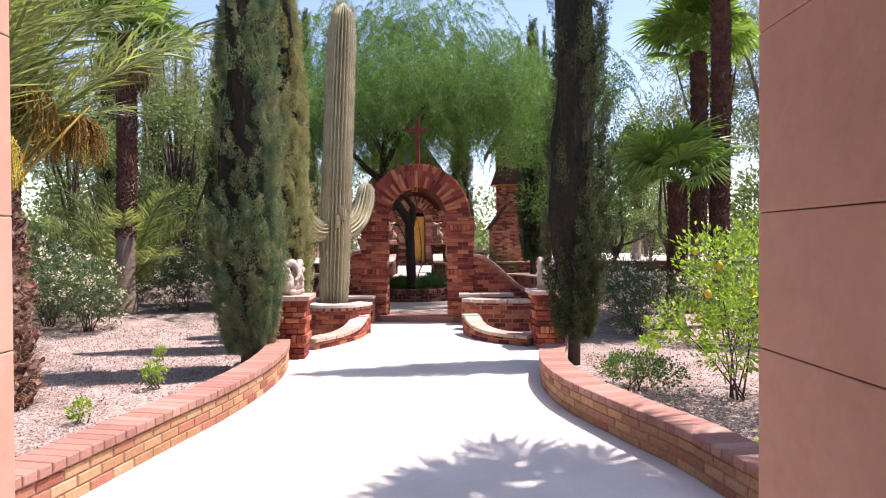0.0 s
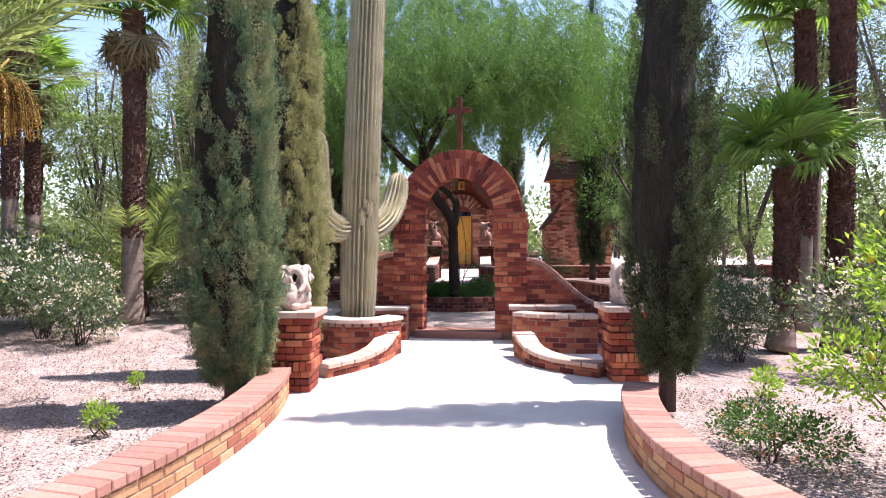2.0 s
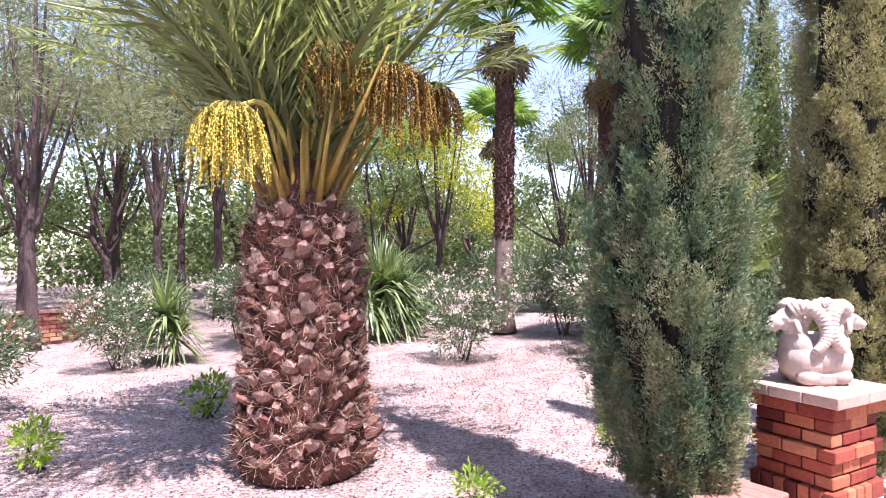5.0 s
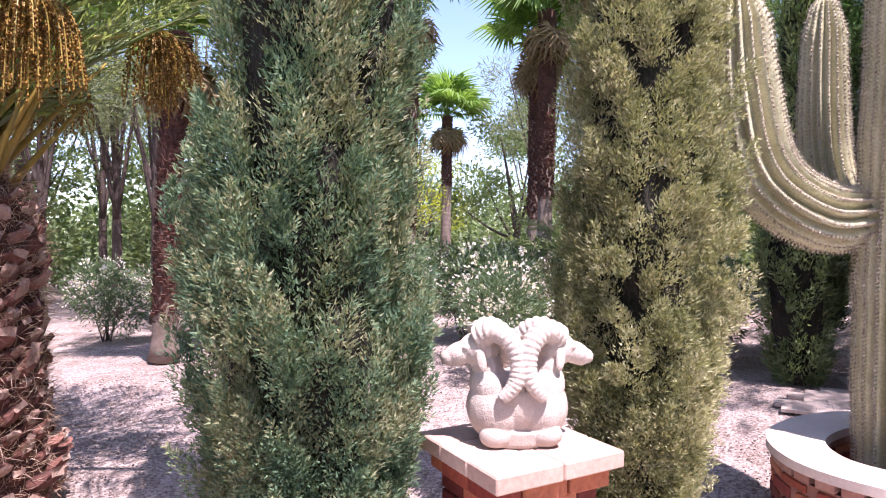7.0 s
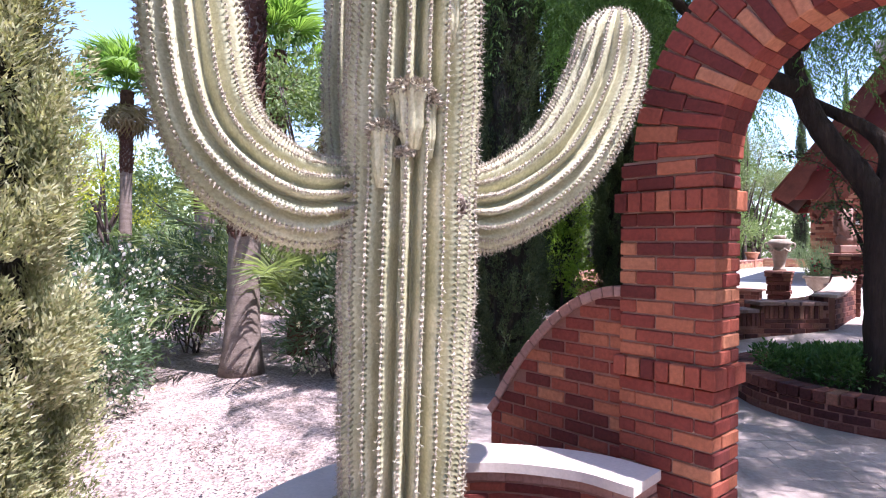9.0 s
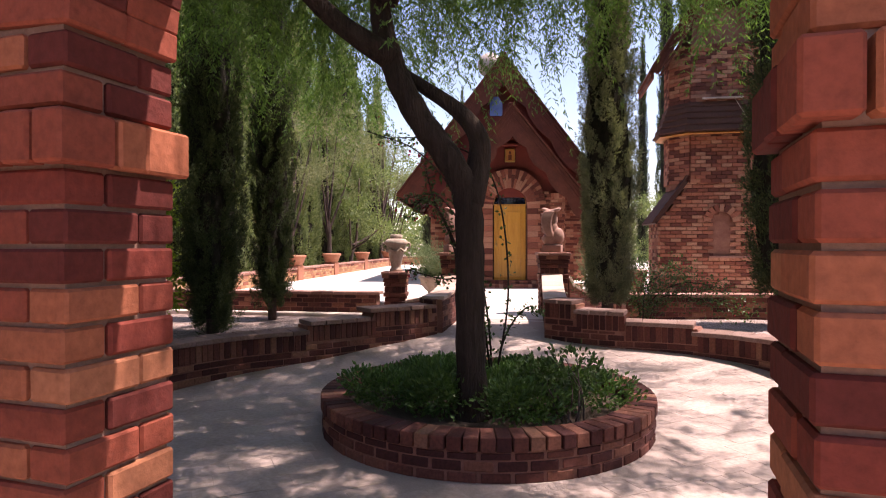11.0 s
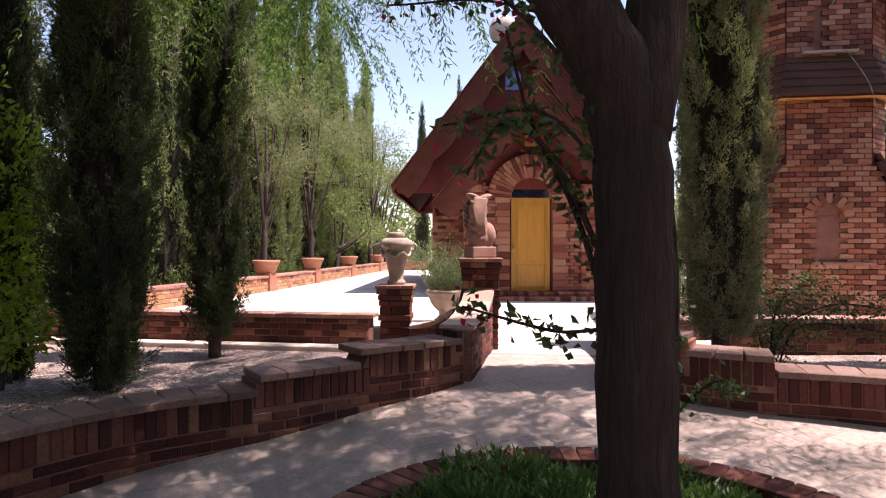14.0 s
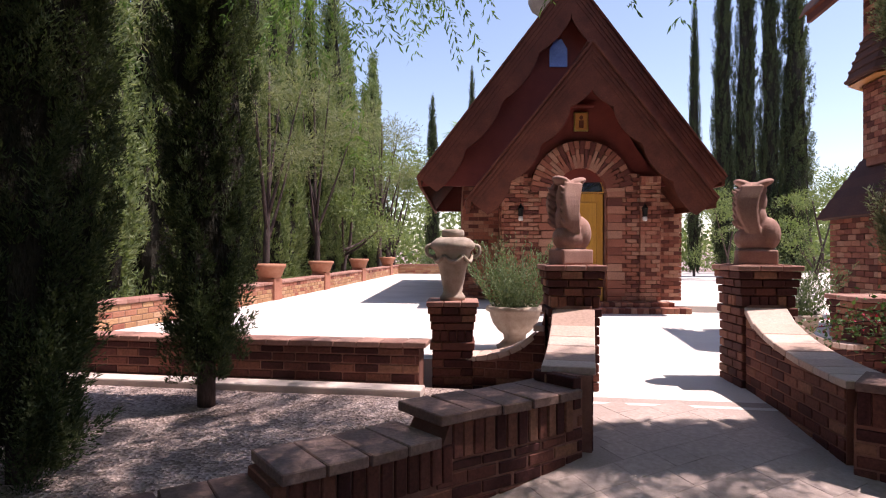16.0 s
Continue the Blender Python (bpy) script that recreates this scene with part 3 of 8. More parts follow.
def scattered_stones():
    """Loose gravel on the beds beside the path."""
    verts, faces = [], []
    base = np.array([[1, 0, 0], [-1, 0, 0], [0, 1, 0], [0, -1, 0], [0, 0, 0.7], [0, 0, -0.7]])
    tri = np.array([[0, 2, 4], [2, 1, 4], [1, 3, 4], [3, 0, 4], [2, 0, 5], [1, 2, 5], [3, 1, 5], [0, 3, 5]])
    beds = [((-9, -2.7), (3, 12), 9000), ((1.9, 5), (3, 9), 3500), ((-5.6, -3.4), (18.6, 22.4), 3500)]
    k = 0
    for (x0, x1), (y0, y1), n in beds:
        for _ in range(n):
            x, y = random.uniform(x0, x1), random.uniform(y0, y1)
            r = random.uniform(0.006, 0.017)
            m = np.array(Euler((jitter(1), jitter(1), jitter(3))).to_matrix())
            verts.append((base * r * (1, random.uniform(0.6, 1), 1)) @ m.T + (x, y, court_rise(x, y) - 0.055 + 0.02))
            faces.append(tri + 6 * k)
            k += 1
    me = fast_mesh("gravel", np.concatenate(verts), np.concatenate(faces), M_GRAVEL)
    tagged(new("gravel", me), "loose pink gravel stones on the beds", "gravel", kind="stuff")


scattered_stones()

LEFT_WALL = smooth_line([(-2.98, 0.95), (-2.72, 2.3), (-2.46, 3.7), (-2.27, 4.75), (-2.11, 5.6), (-2.03, 6.6), (-2.08, 7.5), (-2.22, 8.2)], 10)
RIGHT_WALL = smooth_line([(2.55, 0.95), (2.2, 2.4), (1.92, 3.6), (1.78, 4.3), (1.55, 4.95), (1.29, 5.8), (1.22, 6.6), (1.3, 7.3), (1.42, 7.75)], 10)


def slab(name, outline, z, thick, material, label, category):
    bm = bmesh.new()
    vs = [bm.verts.new((x, y, z)) for x, y in outline]
    f = bm.faces.new(vs)
    if f.normal.z < 0:
        f.normal_flip()
    r = bmesh.ops.extrude_face_region(bm, geom=[f])
    bmesh.ops.translate(bm, vec=(0, 0, -thick), verts=[v for v in r["geom"] if isinstance(v, bmesh.types.BMVert)])
    bmesh.ops.recalc_face_normals(bm, faces=list(bm.faces))
    bmesh.ops.triangulate(bm, faces=[f for f in bm.faces if len(f.verts) > 4])
    return tagged(part(name, bm, material), label, category, kind="structure")


outline = [(p.x, p.y) for p in LEFT_WALL] + [(-2.3, 9.2), (-2.2, 12.25)] + [(1.6, 12.0), (1.6, 8.6)] + [(p.x, p.y) for p in RIGHT_WALL[::-1]] + [(2.6, -3.0), (-3.0, -3.0)]
slab("path", outline, 0.0, 0.12, M_CONCRETE, "pale sunlit concrete garden path", "path")


def path_steps():
    """The low sill across the arch."""
    bm = bmesh.new()
    add_box(bm, (1.5, 0.5, 0.14), (-0.51, 12.42, 0.055), (0, 0, -8), 0.012)
    tagged(part("arch_sill", bm, M_CAPS), "low brick sill across the arch opening", "step", kind="structure")


path_steps()


def entrance():
    """The gate house behind the first eye: two plastered jambs, a lintel and its room."""
    house = thing("entrance_wall", (0, 0, 0), "pinkish plastered masonry gate wall with a doorway", "wall", kind="structure")
    for x0, x1 in ((-3.4, -0.565), (0.414, 3.4)):
        bm = bmesh.new()
        add_box(bm, (x1 - x0 - 0.012, 0.538, 3.05), ((x0 + x1) / 2, 0.525, 1.5))
        jamb = part("jamb", bm, M_MORTAR, house)
        for z0, z1 in ((-0.03, 0.42), (0.42, 0.95), (0.95, 1.46), (1.46, 1.636), (1.636, 1.87), (1.87, 2.4), (2.4, 3.02)):
            bm = bmesh.new()
            add_box(bm, (x1 - x0, 0.55, z1 - z0 - 0.0015), ((x0 + x1) / 2, 0.525, (z0 + z1) / 2), (0, 0, 0), 0.0015)
            part("block", bm, M_PLASTER, jamb)
    bm = bmesh.new()
    add_box(bm, (6.8, 0.55, 0.8), (0, 0.525, 3.42), (0, 0, 0), 0.01)
    part("lintel", bm, M_PLASTER, house)
    bm = bmesh.new()
    add_box(bm, (6.8, 0.3, 3.8), (0, -3.2, 1.9))
    add_box(bm, (0.3, 3.4, 3.8), (-3.3, -1.45, 1.9))
    add_box(bm, (0.3, 3.4, 3.8), (3.3, -1.45, 1.9))
    add_box(bm, (6.9, 4.1, 0.2), (0, -1.3, 3.9))
    part("room", bm, M_PLASTER, house)


entrance()

TERRACE = 0.68


def way_strip(name, rows, material, label, category):
    """A paved band: rows of (y, left x, right x) that follow the climb of the way."""
    bm = bmesh.new()
    made = []
    for y, x0, x1 in rows:
        z = walk_z(y)
        made.append([bm.verts.new((x0, y, z)), bm.verts.new((x1, y, z)), bm.verts.new((x1, y, z - 0.3)), bm.verts.new((x0, y, z - 0.3))])
    for a, b in zip(made, made[1:]):
        for k in range(4):
            j = (k + 1) % 4
            bm.faces.new((a[k], a[j], b[j], b[k]))
    bm.faces.new(made[0])
    bm.faces.new(made[-1][::-1])
    bmesh.ops.recalc_face_normals(bm, faces=list(bm.faces))
    return tagged(part(name, bm, material), label, category, kind="structure")


def terrace():
    slab("terrace", [(-7.3, 21.3), (-2.1, 21.55), (-2.0, 27.46), (1.2, 27.46), (1.2, 21.6), (14, 23.0), (14, 46), (-8.6, 46)], TERRACE, 0.7, M_CONCRETE, "bright raised concrete terrace round the chapel", "terrace")
    way_strip("ramp", [(20.9 + 0.3 * i, -2.05, 1.25) for i in range(23)], M_CONCRETE, "pale concrete ramp rising between the gate piers", "ramp")


terrace()

COURT_LEFT = smooth_line([(-4.45, 15.3), (-4.58, 16.3), (-4.38, 17.25), (-3.95, 18.05), (-3.3, 18.66), (-2.97, 18.98), (-2.62, 19.36), (-2.28, 19.66), (-1.93, 20.02)], 10)
COURT_RIGHT = smooth_line([(2.4, 13.6), (3.1, 15.2), (3.05, 16.8), (2.6, 18.35), (2.22, 19.0), (1.72, 19.35), (1.2, 19.52), (0.62, 19.62), (0.12, 19.8), (-0.22, 20.0)], 10)
RING = (-0.8, 16.76)


def court():
    """Stamped stone paving between the round walls, climbing towards the gate."""
    rows = [(12.55, -2.3, 1.6), (13.2, -3.1, 2.0), (13.9, -3.8, 2.5)]
    for i in range(28):
        y = 14.6 + 0.24 * i
        left_x = np.interp(y, [p.y for p in COURT_LEFT[4:]], [p.x for p in COURT_LEFT[4:]])
        right_x = np.interp(y, [p.y for p in COURT_RIGHT], [p.x for p in COURT_RIGHT])
        rows.append((y, float(left_x), float(right_x)))
    way_strip("court_floor", rows, M_JOINT, "dappled pinkish paved courtyard floor", "courtyard")
    verts, faces, k = [], [], 0
    base = np.array([[x, y, z] for x in (-.5, .5) for y in (-.5, .5) for z in (-.5, .5)])
    quads = np.array([[0, 1, 3, 2], [4, 6, 7, 5], [0, 4, 5, 1], [2, 3, 7, 6], [0, 2, 6, 4], [1, 5, 7, 3]])
    left, right = [p for p in COURT_LEFT], [p for p in COURT_RIGHT]
    turn = np.array([[math.cos(0.6), math.sin(0.6)], [-math.sin(0.6), math.cos(0.6)]])
    centre = np.array((-0.7, 17.2))
    row, y = 0, -6.0
    while y < 6.6:
        x = -6.0 + (row % 2) * 0.16
        while x < 6:
            w = random.choice((0.2, 0.3, 0.42))
            cx, cy = np.array((x + w / 2, y)) @ turn + centre
            xl = np.interp(cy, [p.y for p in left], [p.x for p in left]) + 0.3
            xr = np.interp(cy, [p.y for p in right], [p.x for p in right]) - 0.3
            if xl < cx < xr and 12.85 < cy < 20.9 and math.hypot(cx - RING[0], cy - RING[1]) > 1.62:
                brick = base * (w - 0.003, 0.207, 0.03)
                brick[:, :2] = brick[:, :2] @ turn
                verts.append(brick + (cx, cy, walk_z(cy) - 0.0135 + jitter(0.0005)))
                verts[-1][:, 2] += [walk_z(q) - walk_z(cy) for q in verts[-1][:, 1]]
                faces.append(quads + 8 * k)
                k += 1
            x += w
        y += 0.21
        row += 1
    me = fast_mesh("paving_stones", np.concatenate(verts), np.concatenate(faces), M_PAVER)
    tagged(new("paving_stones", me), "pinkish stamped paving stones of the courtyard", "paving", kind="stuff")


court()

# ---- garden walls, piers and arch ----
brick_wall("front_wall_left", LEFT_WALL, 0.0, 0.30, 0.27, "low curved tan brick garden wall with salmon cap", M_TAN, M_TANS, cap_size=(0.105, 0.065), cap_over=0.02, group="low walls along the path")
brick_wall("front_wall_right", RIGHT_WALL, 0.0, 0.30, 0.27, "low curved tan brick garden wall with salmon cap", M_TAN, M_TANS, cap_size=(0.105, 0.065), cap_over=0.02, group="low walls along the path")


def pedestal(at, turn, label):
    """A stepped brick pedestal: body, three proud courses and a wide slab of brick."""
    p = thing("pedestal", at, label, "pedestal", "ram pedestals", turn=turn)
    bm = bmesh.new()
    add_box(bm, (0.36, 0.36, 0.86), (0, 0, 0.42))
    part("core", bm, M_MORTAR_DARK, p)
    bricks = Bricks(p, M_BRICK, M_BRICKS)
    z, h = 0.0, COURSE
    plan = [0.215, 0.215, 0.215, "r.25", 0.225, 0.225, 0.25, 0.225, 0.225, 0.26]
    odd = 0
    for item in plan:
        if isinstance(item, str):
            rowlock_course(bricks, 0.25, z, 0.11, 0.13)
            z += 0.11
        else:
            square_course(bricks, item, z, h, odd, 0.1, 0.21)
            z += h
        odd += 1
    # salmon caps in a paler brick: part of the sun's glare is in the colour
    caps = Bricks(p, M_PALE, M_CAPS, 60, "cap_brick")
    for i in range(3):
        for j in range(2):
            caps.lay((0.195, 0.295, 0.065), pose(-0.198 + 0.198 * i, -0.149 + 0.298 * j, z + 0.036))
    return z + 0.069


PED_TOP = pedestal((-2.13, 8.55, 0.0), 3, "stepped red brick pedestal under a ram sculpture")
pedestal((1.6, 9.3, 0.0), 4, "stepped red brick pedestal beside a dark cypress")

ARCH_TURN = -8.5
ARCH_AT = (-0.513, 12.37, 0.1)
HALF_GAP, PIER_W, PIER_D, SPRING = 0.618, 0.53, 0.29, 2.0


def garden_arch():
    arch = thing("garden_arch", ARCH_AT, "round red brick garden arch on two square pillars", "arch", kind="structure", turn=ARCH_TURN)
    for side, name in ((-1, "pillar"), (1, "pillar")):
        cx = side * (HALF_GAP + PIER_W / 2)
        bm = bmesh.new()
        add_box(bm, (PIER_W - 0.03, PIER_D - 0.03, SPRING + 0.1), (cx, 0, SPRING / 2 - 0.05))
        pillar = part(name, bm, M_MORTAR, arch, "square red and tan brick pillar")
        bricks = Bricks(pillar, M_BRICK, M_BRICKS)
        z, odd = 0.0, 0
        while z < SPRING - 0.02:
            if abs(z - 0.847) < 0.04 or abs(z - 1.727) < 0.04:
                rowlock_course(bricks, PIER_W / 2 + 0.025, z, 0.11, 0.13, 0.078, PIER_D / 2 + 0.025, cx, 0)
                z += 0.11
            else:
                grow = 0.03 if z > 1.93 else 0.0
                square_course(bricks, PIER_W / 2 + grow, z, COURSE, odd, 0.1, 0.2, cx, 0, PIER_D / 2 + grow)
                z += COURSE
            odd += 1
        bricks.done()
    ring_r, ring_t = HALF_GAP - 0.01, 0.46
    bm = bmesh.new()
    segs = 40
    rings = []
    for i in range(segs + 1):
        a = math.pi * i / segs
        rings.append([bm.verts.new((r * math.cos(a), y, z0 + SPRING + r * math.sin(a))) for r, y, z0 in ((ring_r + 0.015, -0.125, 0), (ring_r + ring_t - 0.02, -0.125, 0), (ring_r + ring_t - 0.02, 0.125, 0), (ring_r + 0.015, 0.125, 0))])
    for a, b in zip(rings, rings[1:]):
        for k in range(4):
            bm.faces.new((a[k], b[k], b[(k + 1) % 4], a[(k + 1) % 4]))
    bm.faces.new(rings[0])
    bm.faces.new(rings[-1][::-1])
    bmesh.ops.recalc_face_normals(bm, faces=list(bm.faces))
    ring = part("arch_ring", bm, M_MORTAR, arch, "radiating red and tan arch bricks")
    bricks = Bricks(ring, M_BRICK, M_BRICKS)
    n = 33
    for i in range(n):
        a = math.pi * (i + 0.5) / n
        for r0, r1 in ((ring_r, ring_r + 0.215), (ring_r + 0.222, ring_r + ring_t)) if i % 2 else ((ring_r, ring_r + 0.32), (ring_r + 0.327, ring_r + ring_t)):
            mid = (r0 + r1) / 2
            width = math.pi * mid / n - 0.009
            for y in (-0.074, 0.074):
                bricks.lay((r1 - r0, 0.145, width), pose(mid * math.cos(a), y + jitter(0.003), SPRING + mid * math.sin(a), 0, -math.degrees(a), 0))
    bricks.done()
    return arch


garden_arch()


def wing_wall(side, name):
    """The scrolled wing wall beside the arch: high at the pillar, sweeping down."""
    m = pose(*ARCH_AT, 0, 0, ARCH_TURN)
    start = HALF_GAP + PIER_W - 0.02
    reach = 1.35 if side > 0 else 1.04
    a, b = m @ Vector((side * start, 0.02, 0)), m @ Vector((side * (start + reach), 0.02, 0))
    line = [a.lerp(b, i / 24) for i in range(25)]

    def top(s):
        t = min(1.0, s / reach)
        if side > 0:
            return 0.62 + 0.74 * (0.5 + 0.5 * math.cos(math.pi * min(1, t * 1.08)))
        return 0.55 + 0.88 * (1 - t ** 2.0)

    brick_wall(name, line, 0.0, top, 0.26, "scrolled red brick wing wall beside the arch", cap_size=(0.075, 0.06), cap_over=0.012, mortar=M_MORTAR_DARK)


wing_wall(-1, "wing_wall_left")
wing_wall(1, "wing_wall_right")

# raised beds on both sides before the arch
LOW_LEFT = smooth_line([(-2.0, 9.1), (-1.72, 9.55), (-1.5, 10.1), (-1.42, 10.7)], 8)
brick_wall("kerb_wall_left", LOW_LEFT, 0.0, lambda s: 0.17 + 0.17 * min(1, max(0, s - 0.5)) ** 2, 0.22, "low curved brick kerb with a wide pale cap", cap=M_PALE, cap_size=(0.21, 0.055), cap_over=0.03)
HIGH_LEFT = smooth_line([(-1.38, 10.82), (-1.6, 10.46), (-2.0, 10.36), (-2.34, 10.6), (-2.47, 11.05), (-2.4, 11.5), (-2.12, 11.86), (-1.7, 12.06), (-1.36, 12.06)], 8)
ring = brick_wall("bed_wall_left", HIGH_LEFT, 0.0, 0.50, 0.24, "round brick bed wall with a wide pale cap about the saguaro", cap_size=(0.105, 0.06), cap_over=0.005, mortar=M_MORTAR_DARK)
bm = bmesh.new()
strip(bm, HIGH_LEFT, 0.15, 0.495, 0.545)
part("cap_slab", bm, M_SLAB, ring, "smooth pale cement cap")


def bed_fill():
    bm = bmesh.new()
    bm.faces.new([bm.verts.new((p.x, p.y, 0.3)) for p in HIGH_LEFT])
    bmesh.ops.recalc_face_normals(bm, faces=list(bm.faces))
    tagged(part("saguaro_bed_soil", bm, M_SOIL), "dark soil in the saguaro's bed", "soil", kind="structure")


bed_fill()
LOW_RIGHT = smooth_line([(1.35, 9.35), (0.95, 9.65), (0.6, 10.1), (0.45, 10.7)], 8)
brick_wall("kerb_wall_right", LOW_RIGHT, 0.0, lambda s: 0.17 + 0.17 * min(1, max(0, s - 0.5)) ** 2, 0.22, "low curved brick kerb with a wide pale cap", cap=M_PALE, cap_size=(0.21, 0.055), cap_over=0.03)
HIGH_RIGHT = smooth_line([(1.55, 11.0), (1.1, 11.0), (0.7, 11.1), (0.42, 11.3)], 8)
brick_wall("bed_wall_right", HIGH_RIGHT, 0.0, 0.56, 0.24, "curved brick bed wall before the arch", cap=M_PALE, cap_size=(0.2, 0.06), cap_over=0.02)
brick_wall("bench_wall_right", smooth_line([(1.35, 11.9), (0.8, 11.85), (0.36, 11.85)], 8), 0.0, 0.6, 0.26, "short brick bench wall with pale cap beside the pillar", cap=M_PALE, cap_size=(0.21, 0.065), cap_over=0.03)


# round bed of the courtyard tree
def ring_bed():
    n = 64
    line = [Vector((RING[0] + 1.34 * math.cos(2 * math.pi * i / n), RING[1] + 1.34 * math.sin(2 * math.pi * i / n))) for i in range(n + 1)]
    brick_wall("tree_ring_wall", line, 0.09, 0.40, 0.2, "low round brick wall of the tree bed", M_DARK, M_DARKS, M_DARK, cap_size=(0.105, 0.1), cap_over=0.015, mortar=M_MORTAR_DARK)
    bm = bmesh.new()
    bmesh.ops.create_circle(bm, cap_ends=True, segments=48, radius=1.27, matrix=Matrix.Translation((*RING, 0.3)))
    tagged(part("bed_soil", bm, M_SOIL), "dark soil in the round tree bed", "soil", kind="structure")


ring_bed()


def stepped(line, steps):
    """The height of a wall that steps up where its line passes the given ways along x."""
    def top(d):
        x = line_pieces(line, 1e9, d)[0][0][0].x
        return [h for at, h in steps if abs(x) <= at][-1]
    return top


brick_wall("court_wall_left", COURT_LEFT, 0.05, stepped(COURT_LEFT, ((9, 0.61), (3.33, 0.715), (2.66, 0.825), (2.0, 0.95))), 0.33, "curved stepped dark red brick courtyard wall", M_DARK, M_DARKS, M_WEATHER, soldier=True, cap_size=(0.21, 0.055), cap_over=0.04, mortar=M_MORTAR_DARK)
brick_wall("court_wall_right", COURT_RIGHT, 0.05, stepped(COURT_RIGHT, ((9, 0.6), (1.66, 0.69), (0.72, 0.81), (0.2, 0.93))), 0.33, "curved stepped dark red brick courtyard wall", M_DARK, M_DARKS, M_WEATHER, soldier=True, cap_size=(0.21, 0.055), cap_over=0.04, mortar=M_MORTAR_DARK)

# terrace edge
brick_wall("retaining_wall_left", [Vector((-7.4, 21.22)), Vector((-5.0, 21.18)), Vector((-3.06, 21.2))], 0.4, 0.89, 0.24, "long red brick retaining wall of the terrace", M_DARK, M_DARKS, cap_size=(0.2, 0.045), cap_over=0.01, mortar=M_MORTAR_DARK)
brick_wall("retaining_wall_right", [Vector((0.95, 21.5)), Vector((5.0, 22.05)), Vector((13.0, 23.0))], 0.3, 0.89, 0.26, "long red brick retaining wall of the terrace", M_DARK, M_DARKS, cap_size=(0.2, 0.05), cap_over=0.03, mortar=M_MORTAR_DARK)


def raised_bed(name, edge, far, y1, label):
    """Gravelly soil held up behind a courtyard wall, level by the terrace and falling towards the garden."""
    verts, faces, n = [], [], 26
    ys = np.arange(15.4, y1 + 0.01, 0.2)
    pts = sorted((p.y, p.x) for p in edge if p.y > 15.2)
    for y in ys:
        x0 = float(np.interp(y, [p[0] for p in pts], [p[1] for p in pts]))
        for i in range(n + 1):
            x = x0 + (far - x0) * (i / n) ** 1.5
            up = min(1.0, max(0.0, (y - 15.4) / 3.2)) * min(1.0, max(0.0, (abs(far) - abs(x)) / 4.0))
            verts.append((x, y, -0.03 + 0.52 * up * up * (3 - 2 * up) + 0.02 * noise.noise(Vector((x * 1.3, y * 1.3, 3)))))
    for j in range(len(ys) - 1):
        for i in range(n):
            q = j * (n + 1) + i
            faces.append((q, q + 1, q + n + 2, q + n + 1) if far > 0 else (q + 1, q, q + n + 1, q + n + 2))
    tagged(new(name, fast_mesh(name, verts, faces, M_GRAVEL, True)), label, "ground", kind="structure")


raised_bed("raised_bed_left", COURT_LEFT, -13.0, 21.2, "gravelly raised bed behind the courtyard wall")
raised_bed("raised_bed_right", COURT_RIGHT, 13.0, 22.2, "gravelly raised bed behind the courtyard wall")
bm = bmesh.new()
add_box(bm, (4.4, 0.22, 0.12), (-5.2, 20.95, 0.49), (0, 0, -0.5), 0.015)
tagged(part("footing", bm, M_SLAB), "pale concrete footing along the retaining wall", "kerb", kind="structure")
SIDE = [Vector((-7.35, 21.4)), Vector((-7.15, 24.5)), Vector((-7.3, 30.0)), Vector((-7.6, 36.0)), Vector((-7.8, 41.0))]
brick_wall("terrace_wall_left", SIDE, TERRACE, TERRACE + 0.36, 0.26, "low brick wall along the terrace edge", M_TAN, M_CHAPEL, cap_size=(0.2, 0.05), cap_over=0.02)
brick_wall("terrace_wall_far", [Vector((-7.8, 41.0)), Vector((-4.0, 41.2)), Vector((3.0, 41.4))], TERRACE, TERRACE + 0.4, 0.26, "low brick wall at the far end of the terrace", M_TAN, M_CHAPEL, cap_size=(0.2, 0.05), cap_over=0.02)

# low tan wall of the next garden bed
brick_wall("garden_wall", [Vector((-13.0, 2.0)), Vector((-13.4, 3.6)), Vector((-17.6, 3.9))], 0.0, 0.58, 0.26, "low tan brick wall of a far garden bed", M_TAN, M_CHAPEL, limit=60, cap_size=(0.2, 0.06), cap_over=0.02)


# wooden cross over the arch
def arch_cross():
    c = thing("cross", (-0.51, 12.39, 3.14), "brown wooden cross standing on the brick arch", "cross", turn=ARCH_TURN)
    bm = bmesh.new()
    add_box(bm, (0.085, 0.07, 0.95), (0, 0, 0.475), (0, 0, 0), 0.008)
    part("upright", bm, M_BOARD, c)
    bm = bmesh.new()
    add_box(bm, (0.4, 0.06, 0.085), (0, -0.004, 0.72), (0, 0, 0), 0.008)
    part("crossbar", bm, M_BOARD, c)


arch_cross()

# ---- gate piers, urn and planters of the terrace ----
GATE_TURN = 7.0


